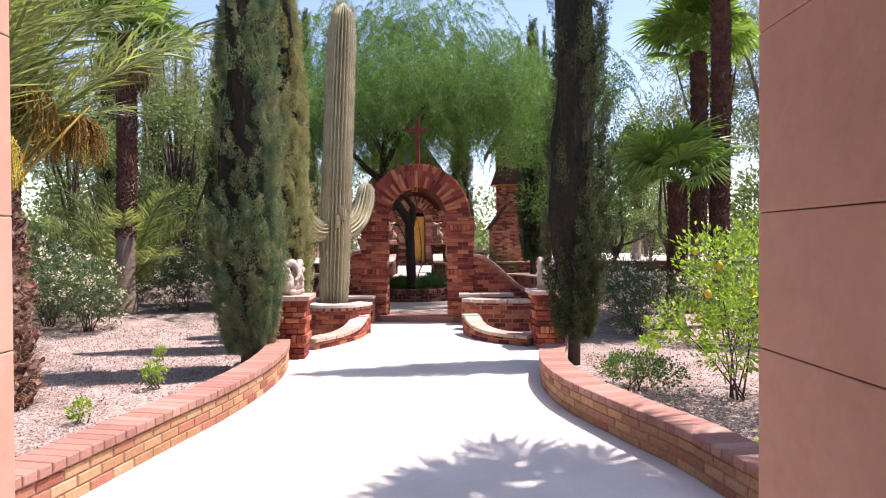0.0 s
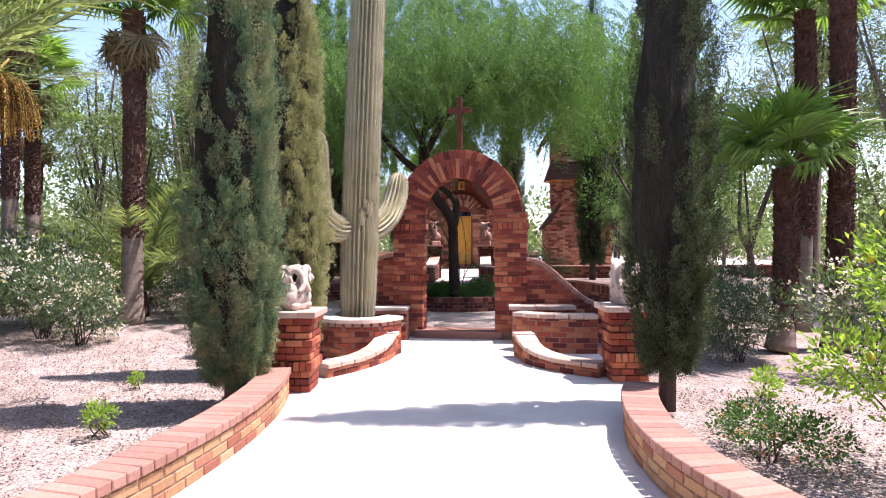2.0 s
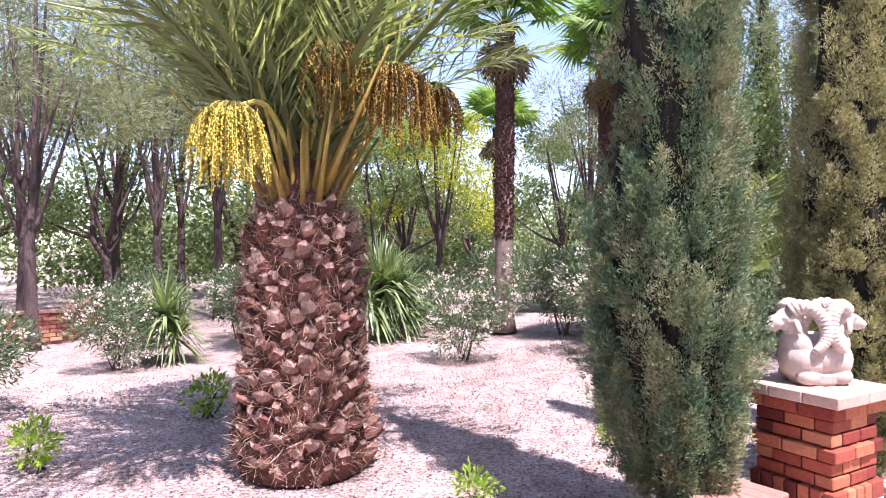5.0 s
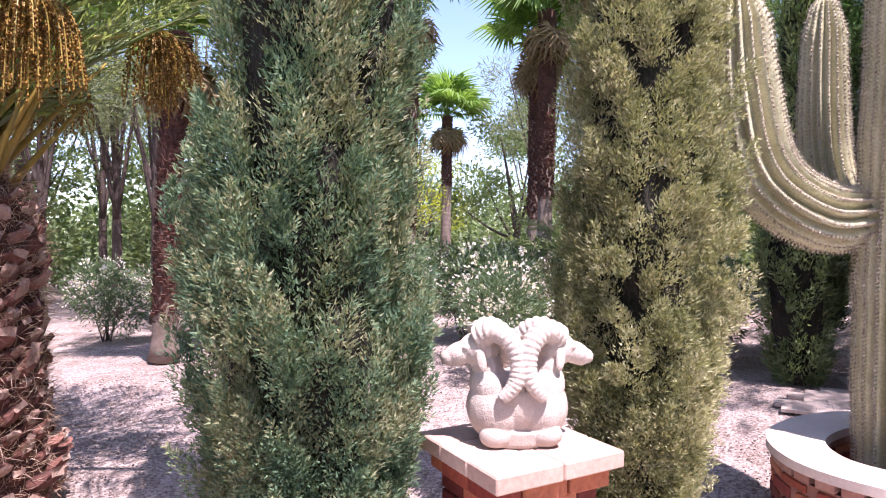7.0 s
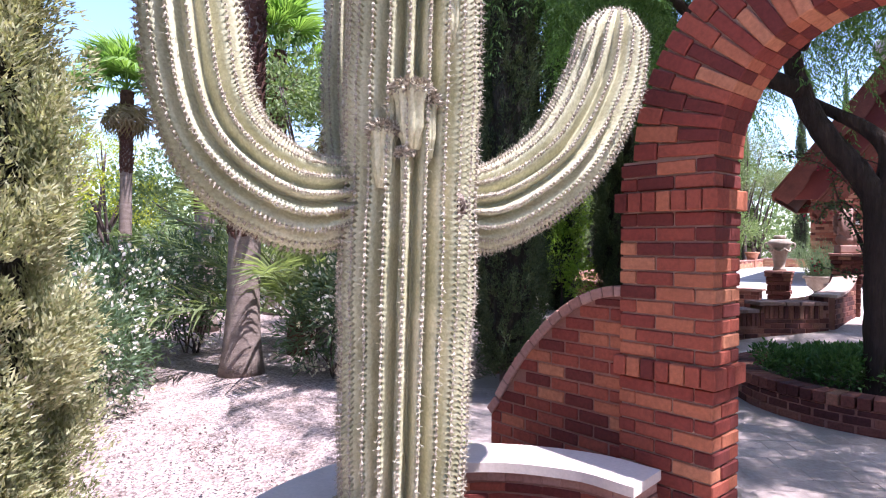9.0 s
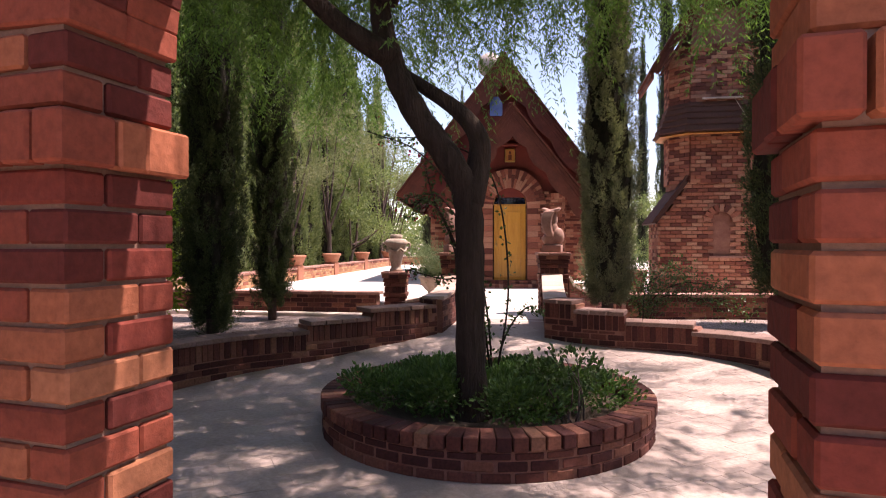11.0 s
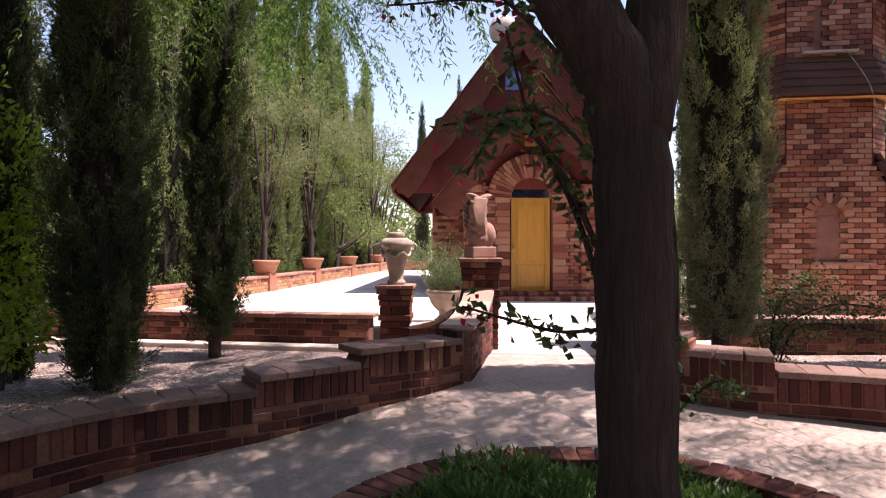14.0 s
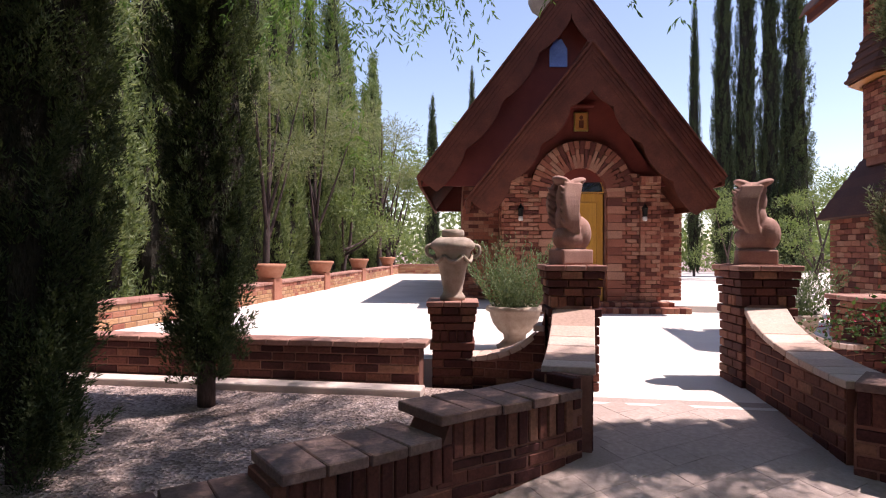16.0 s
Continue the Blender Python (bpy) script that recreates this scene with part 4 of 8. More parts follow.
def gate_pier(at, top, half, label, turn=GATE_TURN):
    """A square brick pier with a dentilled neck and a stepped, overhanging head."""
    p = thing("gate_pier", at, label, "pier", "terrace piers", turn=turn)
    h = top - at[2]
    bm = bmesh.new()
    add_box(bm, (2 * half - 0.04, 2 * half - 0.04, h - 0.05), (0, 0, (h - 0.05) / 2))
    part("core", bm, M_MORTAR_DARK, p)
    bricks = Bricks(p, M_DARK, M_DARKS, 280)
    z, odd = 0.0, 0
    neck = h - 0.05 - 4 * COURSE - 0.1
    while z < neck - 0.03:
        square_course(bricks, half, z, COURSE, odd, 0.1, 0.2)
        z += COURSE
        odd += 1
    square_course(bricks, half + 0.018, z, COURSE, odd, 0.1, 0.2)
    z += COURSE
    rowlock_course(bricks, half + 0.004, z, 0.1, 0.12)
    z += 0.1
    for grow in (0.012, 0.024, 0.036):
        square_course(bricks, half + grow, z, COURSE * 0.9, odd, 0.12, 0.2)
        z += COURSE * 0.9
        odd += 1
    bricks.done()
    caps = Bricks(p, M_CAP, M_CAPS, 40, "cap_brick")
    w = 2 * (half + 0.052) / 3
    for i in range(3):
        for j in range(3):
            caps.lay((w - 0.006, w - 0.006, 0.045), pose((i - 1) * w, (j - 1) * w, z + 0.023))
    return z + at[2] + 0.046


GATE_L, GATE_R, URN_AT = (-1.8, 21.42, 0.42), (-0.18, 21.78, 0.42), (-2.84, 21.55, 0.4)
GATE_TOP_L = gate_pier(GATE_L, 1.6, 0.205, "dark red brick gate pier with stepped head")
GATE_TOP_R = gate_pier(GATE_R, 1.6, 0.225, "dark red brick gate pier with stepped head")
URN_TOP = gate_pier(URN_AT, 1.24, 0.18, "red brick pier carrying a stone urn")


def swept_wall(name, a, b, za, zb, label, thick=0.27):
    """A wall whose top sweeps down in a quarter round from a to b."""
    a, b = Vector(a), Vector(b)
    line = [a.lerp(b, i / 20) for i in range(21)]
    total = (b - a).length

    def top(s):
        t = 1 - min(1.0, s / total)
        return zb + (za - zb) * (1 - math.sqrt(max(0.0, 1 - t * t)))

    brick_wall(name, line, 0.1, top, thick, label, M_DARK, M_DARKS, cap=M_PALE, cap_size=(0.2 if thick > 0.3 else 0.1, 0.05), cap_over=0.015, mortar=M_MORTAR_DARK)


swept_wall("swept_wall_urn", (-2.0, 21.45), (-2.66, 21.55), 1.2, 0.74, "swept red brick wall between urn pier and gate pier")
swept_wall("swept_wall_left", (-1.79, 21.2), (-1.9, 19.98), 1.26, 0.93, "swept brick wall with pale cap before the gate pier", 0.31)
swept_wall("swept_wall_right", (-0.19, 21.54), (-0.14, 19.98), 1.26, 0.91, "swept brick wall with pale cap before the gate pier", 0.31)
gate_pier((1.12, 22.5, 0.5), 1.26, 0.24, "red brick pier at the end of the swept wall")
swept_wall("swept_wall_far", (0.03, 21.85), (0.92, 22.4), 1.2, 0.8, "swept red brick wall between two piers")


def lathe_thing(name, at, profile, material, label, category, segments=32, group=""):
    bm = bmesh.new()
    add_lathe(bm, profile, segments)
    ob = part(name, bm, material, None, "", True)
    ob.matrix_world = Matrix.Translation(at)
    return tagged(ob, label, category, group)


def urn():
    u = thing("urn", (URN_AT[0], URN_AT[1], URN_TOP), "weathered stone urn with garland on a brick pier", "urn", turn=10)
    bm = bmesh.new()
    add_lathe(bm, [(0.11, 0), (0.115, 0.03), (0.10, 0.05), (0.085, 0.07), (0.10, 0.16), (0.125, 0.28), (0.15, 0.38), (0.165, 0.44), (0.20, 0.47), (0.20, 0.51), (0.17, 0.54), (0.15, 0.555), (0.12, 0.565), (0.10, 0.55), (0.08, 0.5)], 36)
    part("body", bm, M_URN, u, "", True)
    bm = bmesh.new()
    add_lathe(bm, [(0.085, 0.56), (0.10, 0.575), (0.105, 0.60), (0.10, 0.625), (0.09, 0.635), (0.0, 0.636)], 30)
    part("lid", bm, M_URN, u, "", True)
    for i in range(6):
        bm = bmesh.new()
        a0 = 2 * math.pi * i / 6
        pts = smooth_line([(0.168 * math.cos(a0 + t * 1.0), 0.168 * math.sin(a0 + t * 1.0), 0.40 - 0.055 * math.sin(math.pi * t)) for t in (0, .25, .5, .75, 1)], 3)
        add_tube(bm, pts, [0.018] * len(pts), 7)
        part("garland", bm, M_URN, u, "", True)
    for s in (-1, 1):
        bm = bmesh.new()
        pts = smooth_line([(s * 0.17, 0, 0.50), (s * 0.235, 0, 0.48), (s * 0.23, 0, 0.41), (s * 0.16, 0, 0.38)], 5)
        add_tube(bm, pts, [0.017] * len(pts), 8)
        part("handle", bm, M_URN, u, "", True)


urn()


def leaf_cloud(points, ways, length, width, spread=0.5):
    """Diamond leaves at the points, pointing along the ways. Returns verts, quads."""
    n = len(points)
    w = ways + np.random.normal(0, spread, (n, 3))
    w /= np.linalg.norm(w, axis=1)[:, None] + 1e-9
    side = np.cross(w, np.random.normal(0, 1, (n, 3)))
    side /= np.linalg.norm(side, axis=1)[:, None] + 1e-9
    ln = (length * np.random.uniform(0.6, 1.3, n))[:, None]
    wd = (width * np.random.uniform(0.7, 1.2, n))[:, None]
    bow = np.cross(w, side) * ln * 0.12
    v = np.stack([points, points + w * ln * 0.5 + side * wd + bow, points + w * ln, points + w * ln * 0.5 - side * wd + bow], 1)
    return v.reshape(-1, 3), np.arange(4 * n).reshape(-1, 4)


def leaves(name, points, ways, length, width, material, parent=None, spread=0.5, label=""):
    v, f = leaf_cloud(np.asarray(points, float), np.asarray(ways, float), length, width, spread)
    return placed(name, fast_mesh(name, v, f, material), parent, None, label)


def bowl_planter(at, label):
    b = thing("bowl_planter", at, label, "planter", turn=0)
    bm = bmesh.new()
    add_lathe(bm, [(0.17, 0), (0.185, 0.035), (0.15, 0.06), (0.11, 0.10), (0.115, 0.15), (0.165, 0.19), (0.22, 0.26), (0.245, 0.33), (0.25, 0.37), (0.285, 0.385), (0.29, 0.42), (0.27, 0.435), (0.24, 0.435), (0.22, 0.40), (0.0, 0.39)], 36)
    part("bowl", bm, M_URN, b, "", True)
    pts, ways = [], []
    for _ in range(170):
        a, r = random.uniform(0, 2 * math.pi), random.uniform(0, 0.21)
        base = Vector((r * math.cos(a), r * math.sin(a), 0.39))
        way = Vector((math.cos(a) * (0.15 + r * 2.7), math.sin(a) * (0.15 + r * 2.7), 1)).normalized()
        ln = random.uniform(0.35, 0.8)
        for k in range(34):
            t = k / 34
            pts.append(base + way * ln * t + Vector((jitter(0.006), jitter(0.006), -0.1 * t * t * r)))
            ways.append(way + Vector((jitter(1), jitter(1), 0.2)))
    leaves("rosemary", pts, ways, 0.045, 0.006, L_ROSEMARY, b, 0.4, "upright grey-green rosemary bush")
    return b


BOWL = bowl_planter((-2.3, 22.2, TERRACE), "pale stone bowl planter with bushy rosemary")
copy_thing(BOWL, pose(0.72, 23.3, 0.545, 0, 0, 50))


def winged_statue(at, turn, label):
    """A seated winged beast, simplified: broad haunch, hollow chest, two tall wings whose tops roll forward."""
    bm = bmesh.new()
    add_box(bm, (0.215, 0.32, 0.13), (0, 0, 0.065), (0, 0, 0), 0.008)
    for p, r in (((0, 0.02, 0.23), (0.105, 0.16, 0.12)), ((0.0, -0.085, 0.27), (0.10, 0.115, 0.15)), ((0, 0.03, 0.40), (0.085, 0.12, 0.17)), ((0, 0.03, 0.56), (0.075, 0.12, 0.16)), ((0, 0.02, 0.66), (0.062, 0.11, 0.07))):
        bmesh.ops.create_uvsphere(bm, u_segments=18, v_segments=12, radius=1.0, matrix=Matrix.Translation(p) @ Matrix.Diagonal((*r, 1)))
    for s in (-1, 1):
        bmesh.ops.create_uvsphere(bm, u_segments=16, v_segments=10, radius=1.0, matrix=pose(0, 0.02 + s * 0.082, 0.715, s * 20, 0, 0) @ Matrix.Diagonal((0.085, 0.085, 0.034, 1)))
        for k in range(6):
            t = k / 5
            pts = smooth_line([(s * 0.06, -0.02 + 0.05 * t, 0.24 + 0.02 * t), (s * 0.1, 0.02 + 0.09 * t, 0.38), (s * 0.108, 0.02 + 0.13 * t, 0.54), (s * 0.085, -0.03 + 0.14 * t, 0.69)], 4)
            add_tube(bm, pts, [0.034 - 0.0008 * i for i in range(len(pts))], 7)
        for k in range(6):
            z = 0.36 + 0.055 * k
            add_tube(bm, [Vector((s * 0.085, 0.11, z - 0.03)), Vector((s * 0.088, 0.15, z)), Vector((s * 0.085, 0.185, z + 0.035))], [0.026, 0.02, 0.006], 7)
    ob = part("statue", bm, M_TERRA, None, "", True)
    ob.matrix_world = pose(*at, 0, 0, turn)
    r = ob.modifiers.new("cast", 'REMESH')
    r.mode, r.voxel_size, r.use_smooth_shade = 'VOXEL', 0.009, True
    return tagged(ob, label, "statue", "gate statues")


winged_statue((GATE_L[0], GATE_L[1], GATE_TOP_L), 125, "pinkish stone winged beast statue on a gate pier")
winged_statue((GATE_R[0], GATE_R[1], GATE_TOP_R), 80, "pinkish stone winged beast statue on a gate pier")


def ram_statue(at, turn, label):
    """Two seated rams back to back with curled, ridged horns, as one cast block."""
    bm = bmesh.new()

    def ball(p, r, t=(0, 0, 0)):
        bmesh.ops.create_uvsphere(bm, u_segments=22, v_segments=16, radius=1.0, matrix=pose(*p, *t) @ Matrix.Diagonal((*r, 1)))
    add_lathe(bm, [(0.15, 0), (0.165, 0.02), (0.17, 0.08)], 28, (0, 0, 0), 0.85)
    ball((0, 0, 0.2), (0.13, 0.15, 0.17))
    for s in (-1, 1):
        ball((s * 0.095, 0, 0.165), (0.135, 0.15, 0.165), (0, s * 10, 0))
        ball((s * 0.12, 0, 0.27), (0.095, 0.12, 0.13), (0, s * 14, 0))
        ball((s * 0.135, 0, 0.36), (0.07, 0.085, 0.12), (0, s * 16, 0))
        ball((s * 0.175, 0, 0.46), (0.092, 0.084, 0.085))
        ball((s * 0.145, 0, 0.52), (0.055, 0.07, 0.04))
        ball((s * 0.255, 0, 0.44), (0.08, 0.058, 0.056), (0, s * 18, 0))
        ball((s * 0.315, 0, 0.418), (0.036, 0.044, 0.038))
        ball((s * 0.28, 0, 0.40), (0.045, 0.038, 0.026), (0, s * 12, 0))
        for f in (-1, 1):
            pts = smooth_line([(s * 0.185, f * 0.035, 0.52), (s * 0.13, f * 0.07, 0.555), (s * 0.07, f * 0.1, 0.535), (s * 0.03, f * 0.125, 0.475), (s * 0.018, f * 0.145, 0.40), (s * 0.03, f * 0.158, 0.335), (s * 0.06, f * 0.16, 0.285), (s * 0.095, f * 0.155, 0.25)], 8)
            n = len(pts)
            add_tube(bm, pts, [0.058 * (1 - 0.52 * k / n) * (0.86 if k % 3 == 0 else 1.06) for k in range(n)], 14)
            ball((s * 0.175, f * 0.095, 0.42), (0.022, 0.013, 0.055), (f * 14, s * 10, 0))
            ball((s * 0.235, f * 0.055, 0.475), (0.022, 0.013, 0.013))
            ball((s * 0.11, f * 0.1, 0.06), (0.075, 0.05, 0.06))
    ob = part("ram_statue", bm, M_STATUE, None, "", True)
    ob.matrix_world = pose(*at, 0, 0, turn) @ Matrix.Diagonal((1.02, 1.0, 0.93, 1)) @ Matrix.Scale(0.87, 4)
    r = ob.modifiers.new("cast", 'REMESH')
    r.mode, r.voxel_size, r.use_smooth_shade = 'VOXEL', 0.006, True
    return tagged(ob, label, "statue", "ram statues")


ram_statue((-2.13, 8.55, PED_TOP), 68, "cream cast stone sculpture of two rams")
ram_statue((1.6, 9.3, PED_TOP), 112, "cream cast stone sculpture of two rams")

for i, y in enumerate((27.4, 30.6, 34.6, 39.2)):
    x = np.interp(y, [p.y for p in SIDE], [p.x for p in SIDE])
    stand = thing("wall_pier", (x, y, TERRACE), "short brick pier in the terrace wall", "pier", "terrace wall piers")
    bm = bmesh.new()
    add_box(bm, (0.36, 0.36, 0.42), (0, 0, 0.21), (0, 0, 0), 0.01)
    part("body", bm, M_CHAPEL, stand)
    lathe_thing("wall_pot", (x, y, TERRACE + 0.42), [(0.2, 0), (0.23, 0.05), (0.28, 0.2), (0.31, 0.22), (0.31, 0.28), (0.28, 0.285), (0.25, 0.24), (0, 0.235)], M_POT, "wide terracotta pot on the terrace wall", "pot", 28, "terrace wall pots")

# ---- chapel ----
CHAPEL_AT, CHAPEL_TURN = (-1.25, 27.5, TERRACE), 7.0


def gable_roof(name, parent, half, eave, apex, v0, v1, board, label):
    """A steep gable: shingled slopes with thickness, ridge, eave boards and scalloped bargeboards."""
    slope = math.atan2(apex - eave, half)
    run = math.hypot(apex - eave, half)
    roof = thing(name, (0, 0, 0), "")
    roof.parent = parent
    roof["label"] = label
    for s in (-1, 1):
        bm = bmesh.new()
        mid = Vector((s * half / 2, (v0 + v1) / 2, (eave + apex) / 2 - 0.05))
        add_box(bm, (run, v1 - v0 - 0.02, 0.09), mid, (0, math.degrees(slope) * s, 0), 0.006)
        part("deck", bm, M_BOARD, roof)
        verts, faces, k = [], [], 0
        base = np.array([[x, y, z] for x in (-.5, .5) for y in (-.5, .5) for z in (-.5, .5)])
        quads = np.array([[0, 1, 3, 2], [4, 6, 7, 5], [0, 4, 5, 1], [2, 3, 7, 6], [0, 2, 6, 4], [1, 5, 7, 3]])
        rows = int(run / 0.16)
        for r in range(rows):
            y = v0 - 0.02
            while y < v1:
                w = random.uniform(0.18, 0.32)
                d = (r + 0.5) * run / rows
                m = np.array(pose(s * (half - d * math.cos(slope)), y + w / 2, eave + d * math.sin(slope) + 0.01, 0, math.degrees(slope) * s + s * 4, 0))
                verts.append((base * (run / rows + 0.05, w - 0.008, 0.022)) @ m[:3, :3].T + m[:3, 3] + np.array((s * 0.012, 0, 0.008)))
                faces.append(quads + 8 * k)
                k += 1
                y += w
        me = fast_mesh("shingles", np.concatenate(verts), np.concatenate(faces), M_SHINGLE)
        tagged(placed("shingle_cover", me, roof), kind="stuff")
        # bargeboard with a wavy lower edge
        bm = bmesh.new()
        n = 44
        front, back = [], []
        for i in range(n + 1):
            t = i / n
            x, z = s * half * (1 - t), eave + (apex - eave) * t
            wave = board * (0.76 + 0.24 * abs(math.sin(t * math.pi * 4.2 + 0.4)) ** 0.7)
            if t > 0.94:
                wave = board * 1.1
            nx, nz = -s * math.sin(slope), -math.cos(slope)
            lower = (x + nx * wave, z + nz * wave)
            if s * lower[0] < 0:
                lower = (0.0, lower[1])
            front.append((bm.verts.new((x, v0 - 0.05, z)), bm.verts.new((lower[0], v0 - 0.05, lower[1]))))
            back.append((bm.verts.new((x, v0 - 0.01, z)), bm.verts.new((lower[0], v0 - 0.01, lower[1]))))
        for i in range(n):
            for q in ((front[i][0], front[i + 1][0], front[i + 1][1], front[i][1]), (back[i][0], back[i][1], back[i + 1][1], back[i + 1][0]),
                      (front[i][1], front[i + 1][1], back[i + 1][1], back[i][1]), (front[i][0], back[i][0], back[i + 1][0], front[i + 1][0])):
                bm.faces.new(q)
        bmesh.ops.recalc_face_normals(bm, faces=list(bm.faces))
        part("bargeboard", bm, M_BOARD, roof, "scalloped maroon bargeboard")
        bm = bmesh.new()
        add_box(bm, (run * 1.005, 0.09, 0.035), (s * half / 2, v0 - 0.06, (eave + apex) / 2 + 0.015), (0, math.degrees(slope) * s, 0), 0.004)
        part("edge_strip", bm, M_BOARD, roof)
        # stepped planks along the outer edge
        for k in range(3):
            bm = bmesh.new()
            add_box(bm, (run, 0.022, 0.05), (s * half / 2 - s * math.sin(slope) * (0.06 + 0.07 * k), v0 - 0.062 + 0.006 * k, (eave + apex) / 2 - math.cos(slope) * (0.06 + 0.07 * k)), (0, math.degrees(slope) * s, 0), 0.004)
            part("plank", bm, M_BOARD, roof)
        bm = bmesh.new()
        add_box(bm, (0.06, v1 - v0, 0.16), (s * (half - 0.03), (v0 + v1) / 2, eave - 0.07), (0, 0, 0), 0.005)
        part("eave_board", bm, M_BOARD, roof)
    bm = bmesh.new()
    add_box(bm, (0.16, v1 - v0, 0.05), (0, (v0 + v1) / 2, apex + 0.03), (0, 0, 0), 0.012)
    part("ridge", bm, M_BOARD, roof)
    return roof


def brick_face(bricks, u0, u1, w0, w1, v, skip=None, course=0.075, length=0.2, depth=0.06, proud=0.0, flip=0):
    """Running bond over a wall face at depth v (towards the front)."""
    z, k = w0, 0
    while z < w1 - 0.02:
        h = min(course, w1 - z)
        x = u0 - (length / 2 if (k + flip) % 2 else 0)
        while x < u1 - 0.01:
            a, b = max(x, u0), min(x + length, u1)
            if b - a > 0.03 and not (skip and skip((a + b) / 2, z + h / 2)):
                bricks.lay((b - a - 0.009, depth, h - 0.009), pose((a + b) / 2, v - proud + depth / 2 + jitter(0.002), z + h / 2))
            x += length
        z += course
        k += 1


def side_face(bricks, v0, v1, w0, w1, u, course=0.075, length=0.2, depth=0.06):
    z, k = w0, 0
    while z < w1 - 0.02:
        x = v0 - (length / 2 if k % 2 else 0)
        while x < v1 - 0.01:
            a, b = max(x, v0), min(x + length, v1)
            if b - a > 0.03:
                bricks.lay((depth, b - a - 0.009, course - 0.009), pose(u, (a + b) / 2, z + course / 2))
            x += length
        z += course
        k += 1


def chapel():
    c = thing("chapel", CHAPEL_AT, "small red brick chapel with steep brown shingled gables", "chapel", turn=CHAPEL_TURN)
    door_half, door_h, ring_in, ring_out = 0.44, 2.06, 0.44, 0.93
    porch, main, main_v = 1.42, 2.15, 0.95
    # solid walls behind the bricks
    bm = bmesh.new()
    for x0, x1 in ((-porch, -door_half), (door_half, porch)):
        add_box(bm, (x1 - x0 - 0.01, 0.34, 2.3), ((x0 + x1) / 2, 0.22, 1.15))
    for s in (-1, 1):
        add_box(bm, (0.2, main_v - 0.3, 2.3), (s * (porch - 0.11), 0.35 + (main_v - 0.3) / 2, 1.15))
    part("porch_wall", bm, M_MORTAR_DARK, c)
    bm = bmesh.new()
    n = 14
    for i in range(n):
        a0, a1 = math.pi * i / n, math.pi * (i + 1) / n
        x0, x1 = sorted((0.44 * math.cos(a0), 0.44 * math.cos(a1)))
        low = door_h + 0.44 * min(math.sin(a0), math.sin(a1)) + 0.02
        add_box(bm, (x1 - x0, 0.3, 3.2 - low), ((x0 + x1) / 2, 0.24, (3.2 + low) / 2))
    part("tympanum", bm, M_MORTAR_DARK, c)
    bm = bmesh.new()
    vs = [bm.verts.new(p) for p in ((-porch + 0.02, 0.08, 2.25), (porch - 0.02, 0.08, 2.25), (0.62, 0.08, 3.55), (0, 0.08, 4.3), (-0.62, 0.08, 3.55))]
    f = bm.faces.new(vs)
    r = bmesh.ops.extrude_face_region(bm, geom=[f])
    bmesh.ops.translate(bm, vec=(0, 0.06, 0), verts=[v for v in r["geom"] if isinstance(v, bmesh.types.BMVert)])
    bmesh.ops.recalc_face_normals(bm, faces=list(bm.faces))
    part("porch_gable", bm, M_GABLE, c, "dark red painted gable panel")
    bm = bmesh.new()
    for s in (-1, 1):
        add_box(bm, (main - porch - 0.02, 0.3, 2.4), (s * (main + porch) / 2, main_v + 0.2, 1.2))
        add_box(bm, (0.3, 7.0, 2.4), (s * (main - 0.17), main_v + 3.8, 1.2))
    add_box(bm, (2 * main, 0.3, 2.4), (0, main_v + 7.4, 1.2))
    part("nave_wall", bm, M_MORTAR_DARK, c)
    for v in (0.5, main_v + 7.3):
        bm = bmesh.new()
        vs = [bm.verts.new(p) for p in ((-2.97, v, 2.22), (2.63, v, 2.22), (2.63, v, 2.3), (-0.06, v, 5.85), (-0.28, v, 5.85), (-2.97, v, 2.3))]
        f = bm.faces.new(vs)
        r = bmesh.ops.extrude_face_region(bm, geom=[f])
        bmesh.ops.translate(bm, vec=(0, 0.1, 0), verts=[q for q in r["geom"] if isinstance(q, bmesh.types.BMVert)])
        bmesh.ops.recalc_face_normals(bm, faces=list(bm.faces))
        part("nave_gable", bm, M_GABLE, c, "dark red painted gable panel")
    bricks = Bricks(c, M_CHAPEL1, M_CHAPEL)

    def skip(u, w):
        return (abs(u) < door_half + 0.02 and w < door_h) or (w >= door_h - 0.05 and math.hypot(u, w - door_h) < ring_out) or w > 2.5 + 1.7 * max(0, (porch - abs(u)) / porch)

    brick_face(bricks, -porch + 0.35, -door_half - 0.28, 0, 2.4, 0.0, skip)
    brick_face(bricks, door_half + 0.28, porch - 0.35, 0, 2.4, 0.0, skip)
    for s in (-1, 1):
        brick_face(bricks, *sorted((s * porch, s * (porch - 0.36))), 0, 2.35, 0.0, skip, proud=0.05, depth=0.1)
        lo, hi = sorted((s * (door_half + 0.02), s * (door_half + 0.29)))
        z, k = 0.0, 0
        while z < door_h - 0.02:
            bricks.lay((hi - lo + (0.05 if k % 2 else 0), 0.12, 0.15 - 0.012), pose((lo + hi) / 2 + (s * 0.025 if k % 2 else 0), 0.0, z + 0.075))
            z += 0.15
            k += 1
        brick_face(bricks, *sorted((s * main, s * porch)), 0, 2.4, main_v)
        side_face(bricks, main_v, main_v + 7.5, 0, 2.4, s * (main - 0.01))
        side_face(bricks, 0.0, main_v, 0, 2.3, s * porch)
        for i in range(5):
            bricks.lay((0.07, 0.1, 0.11), pose(s * (porch - 0.32 + 0.07 * i), -0.06, 2.28))
    n = 27
    for i in range(n):
        a = math.pi * (i + 0.5) / n
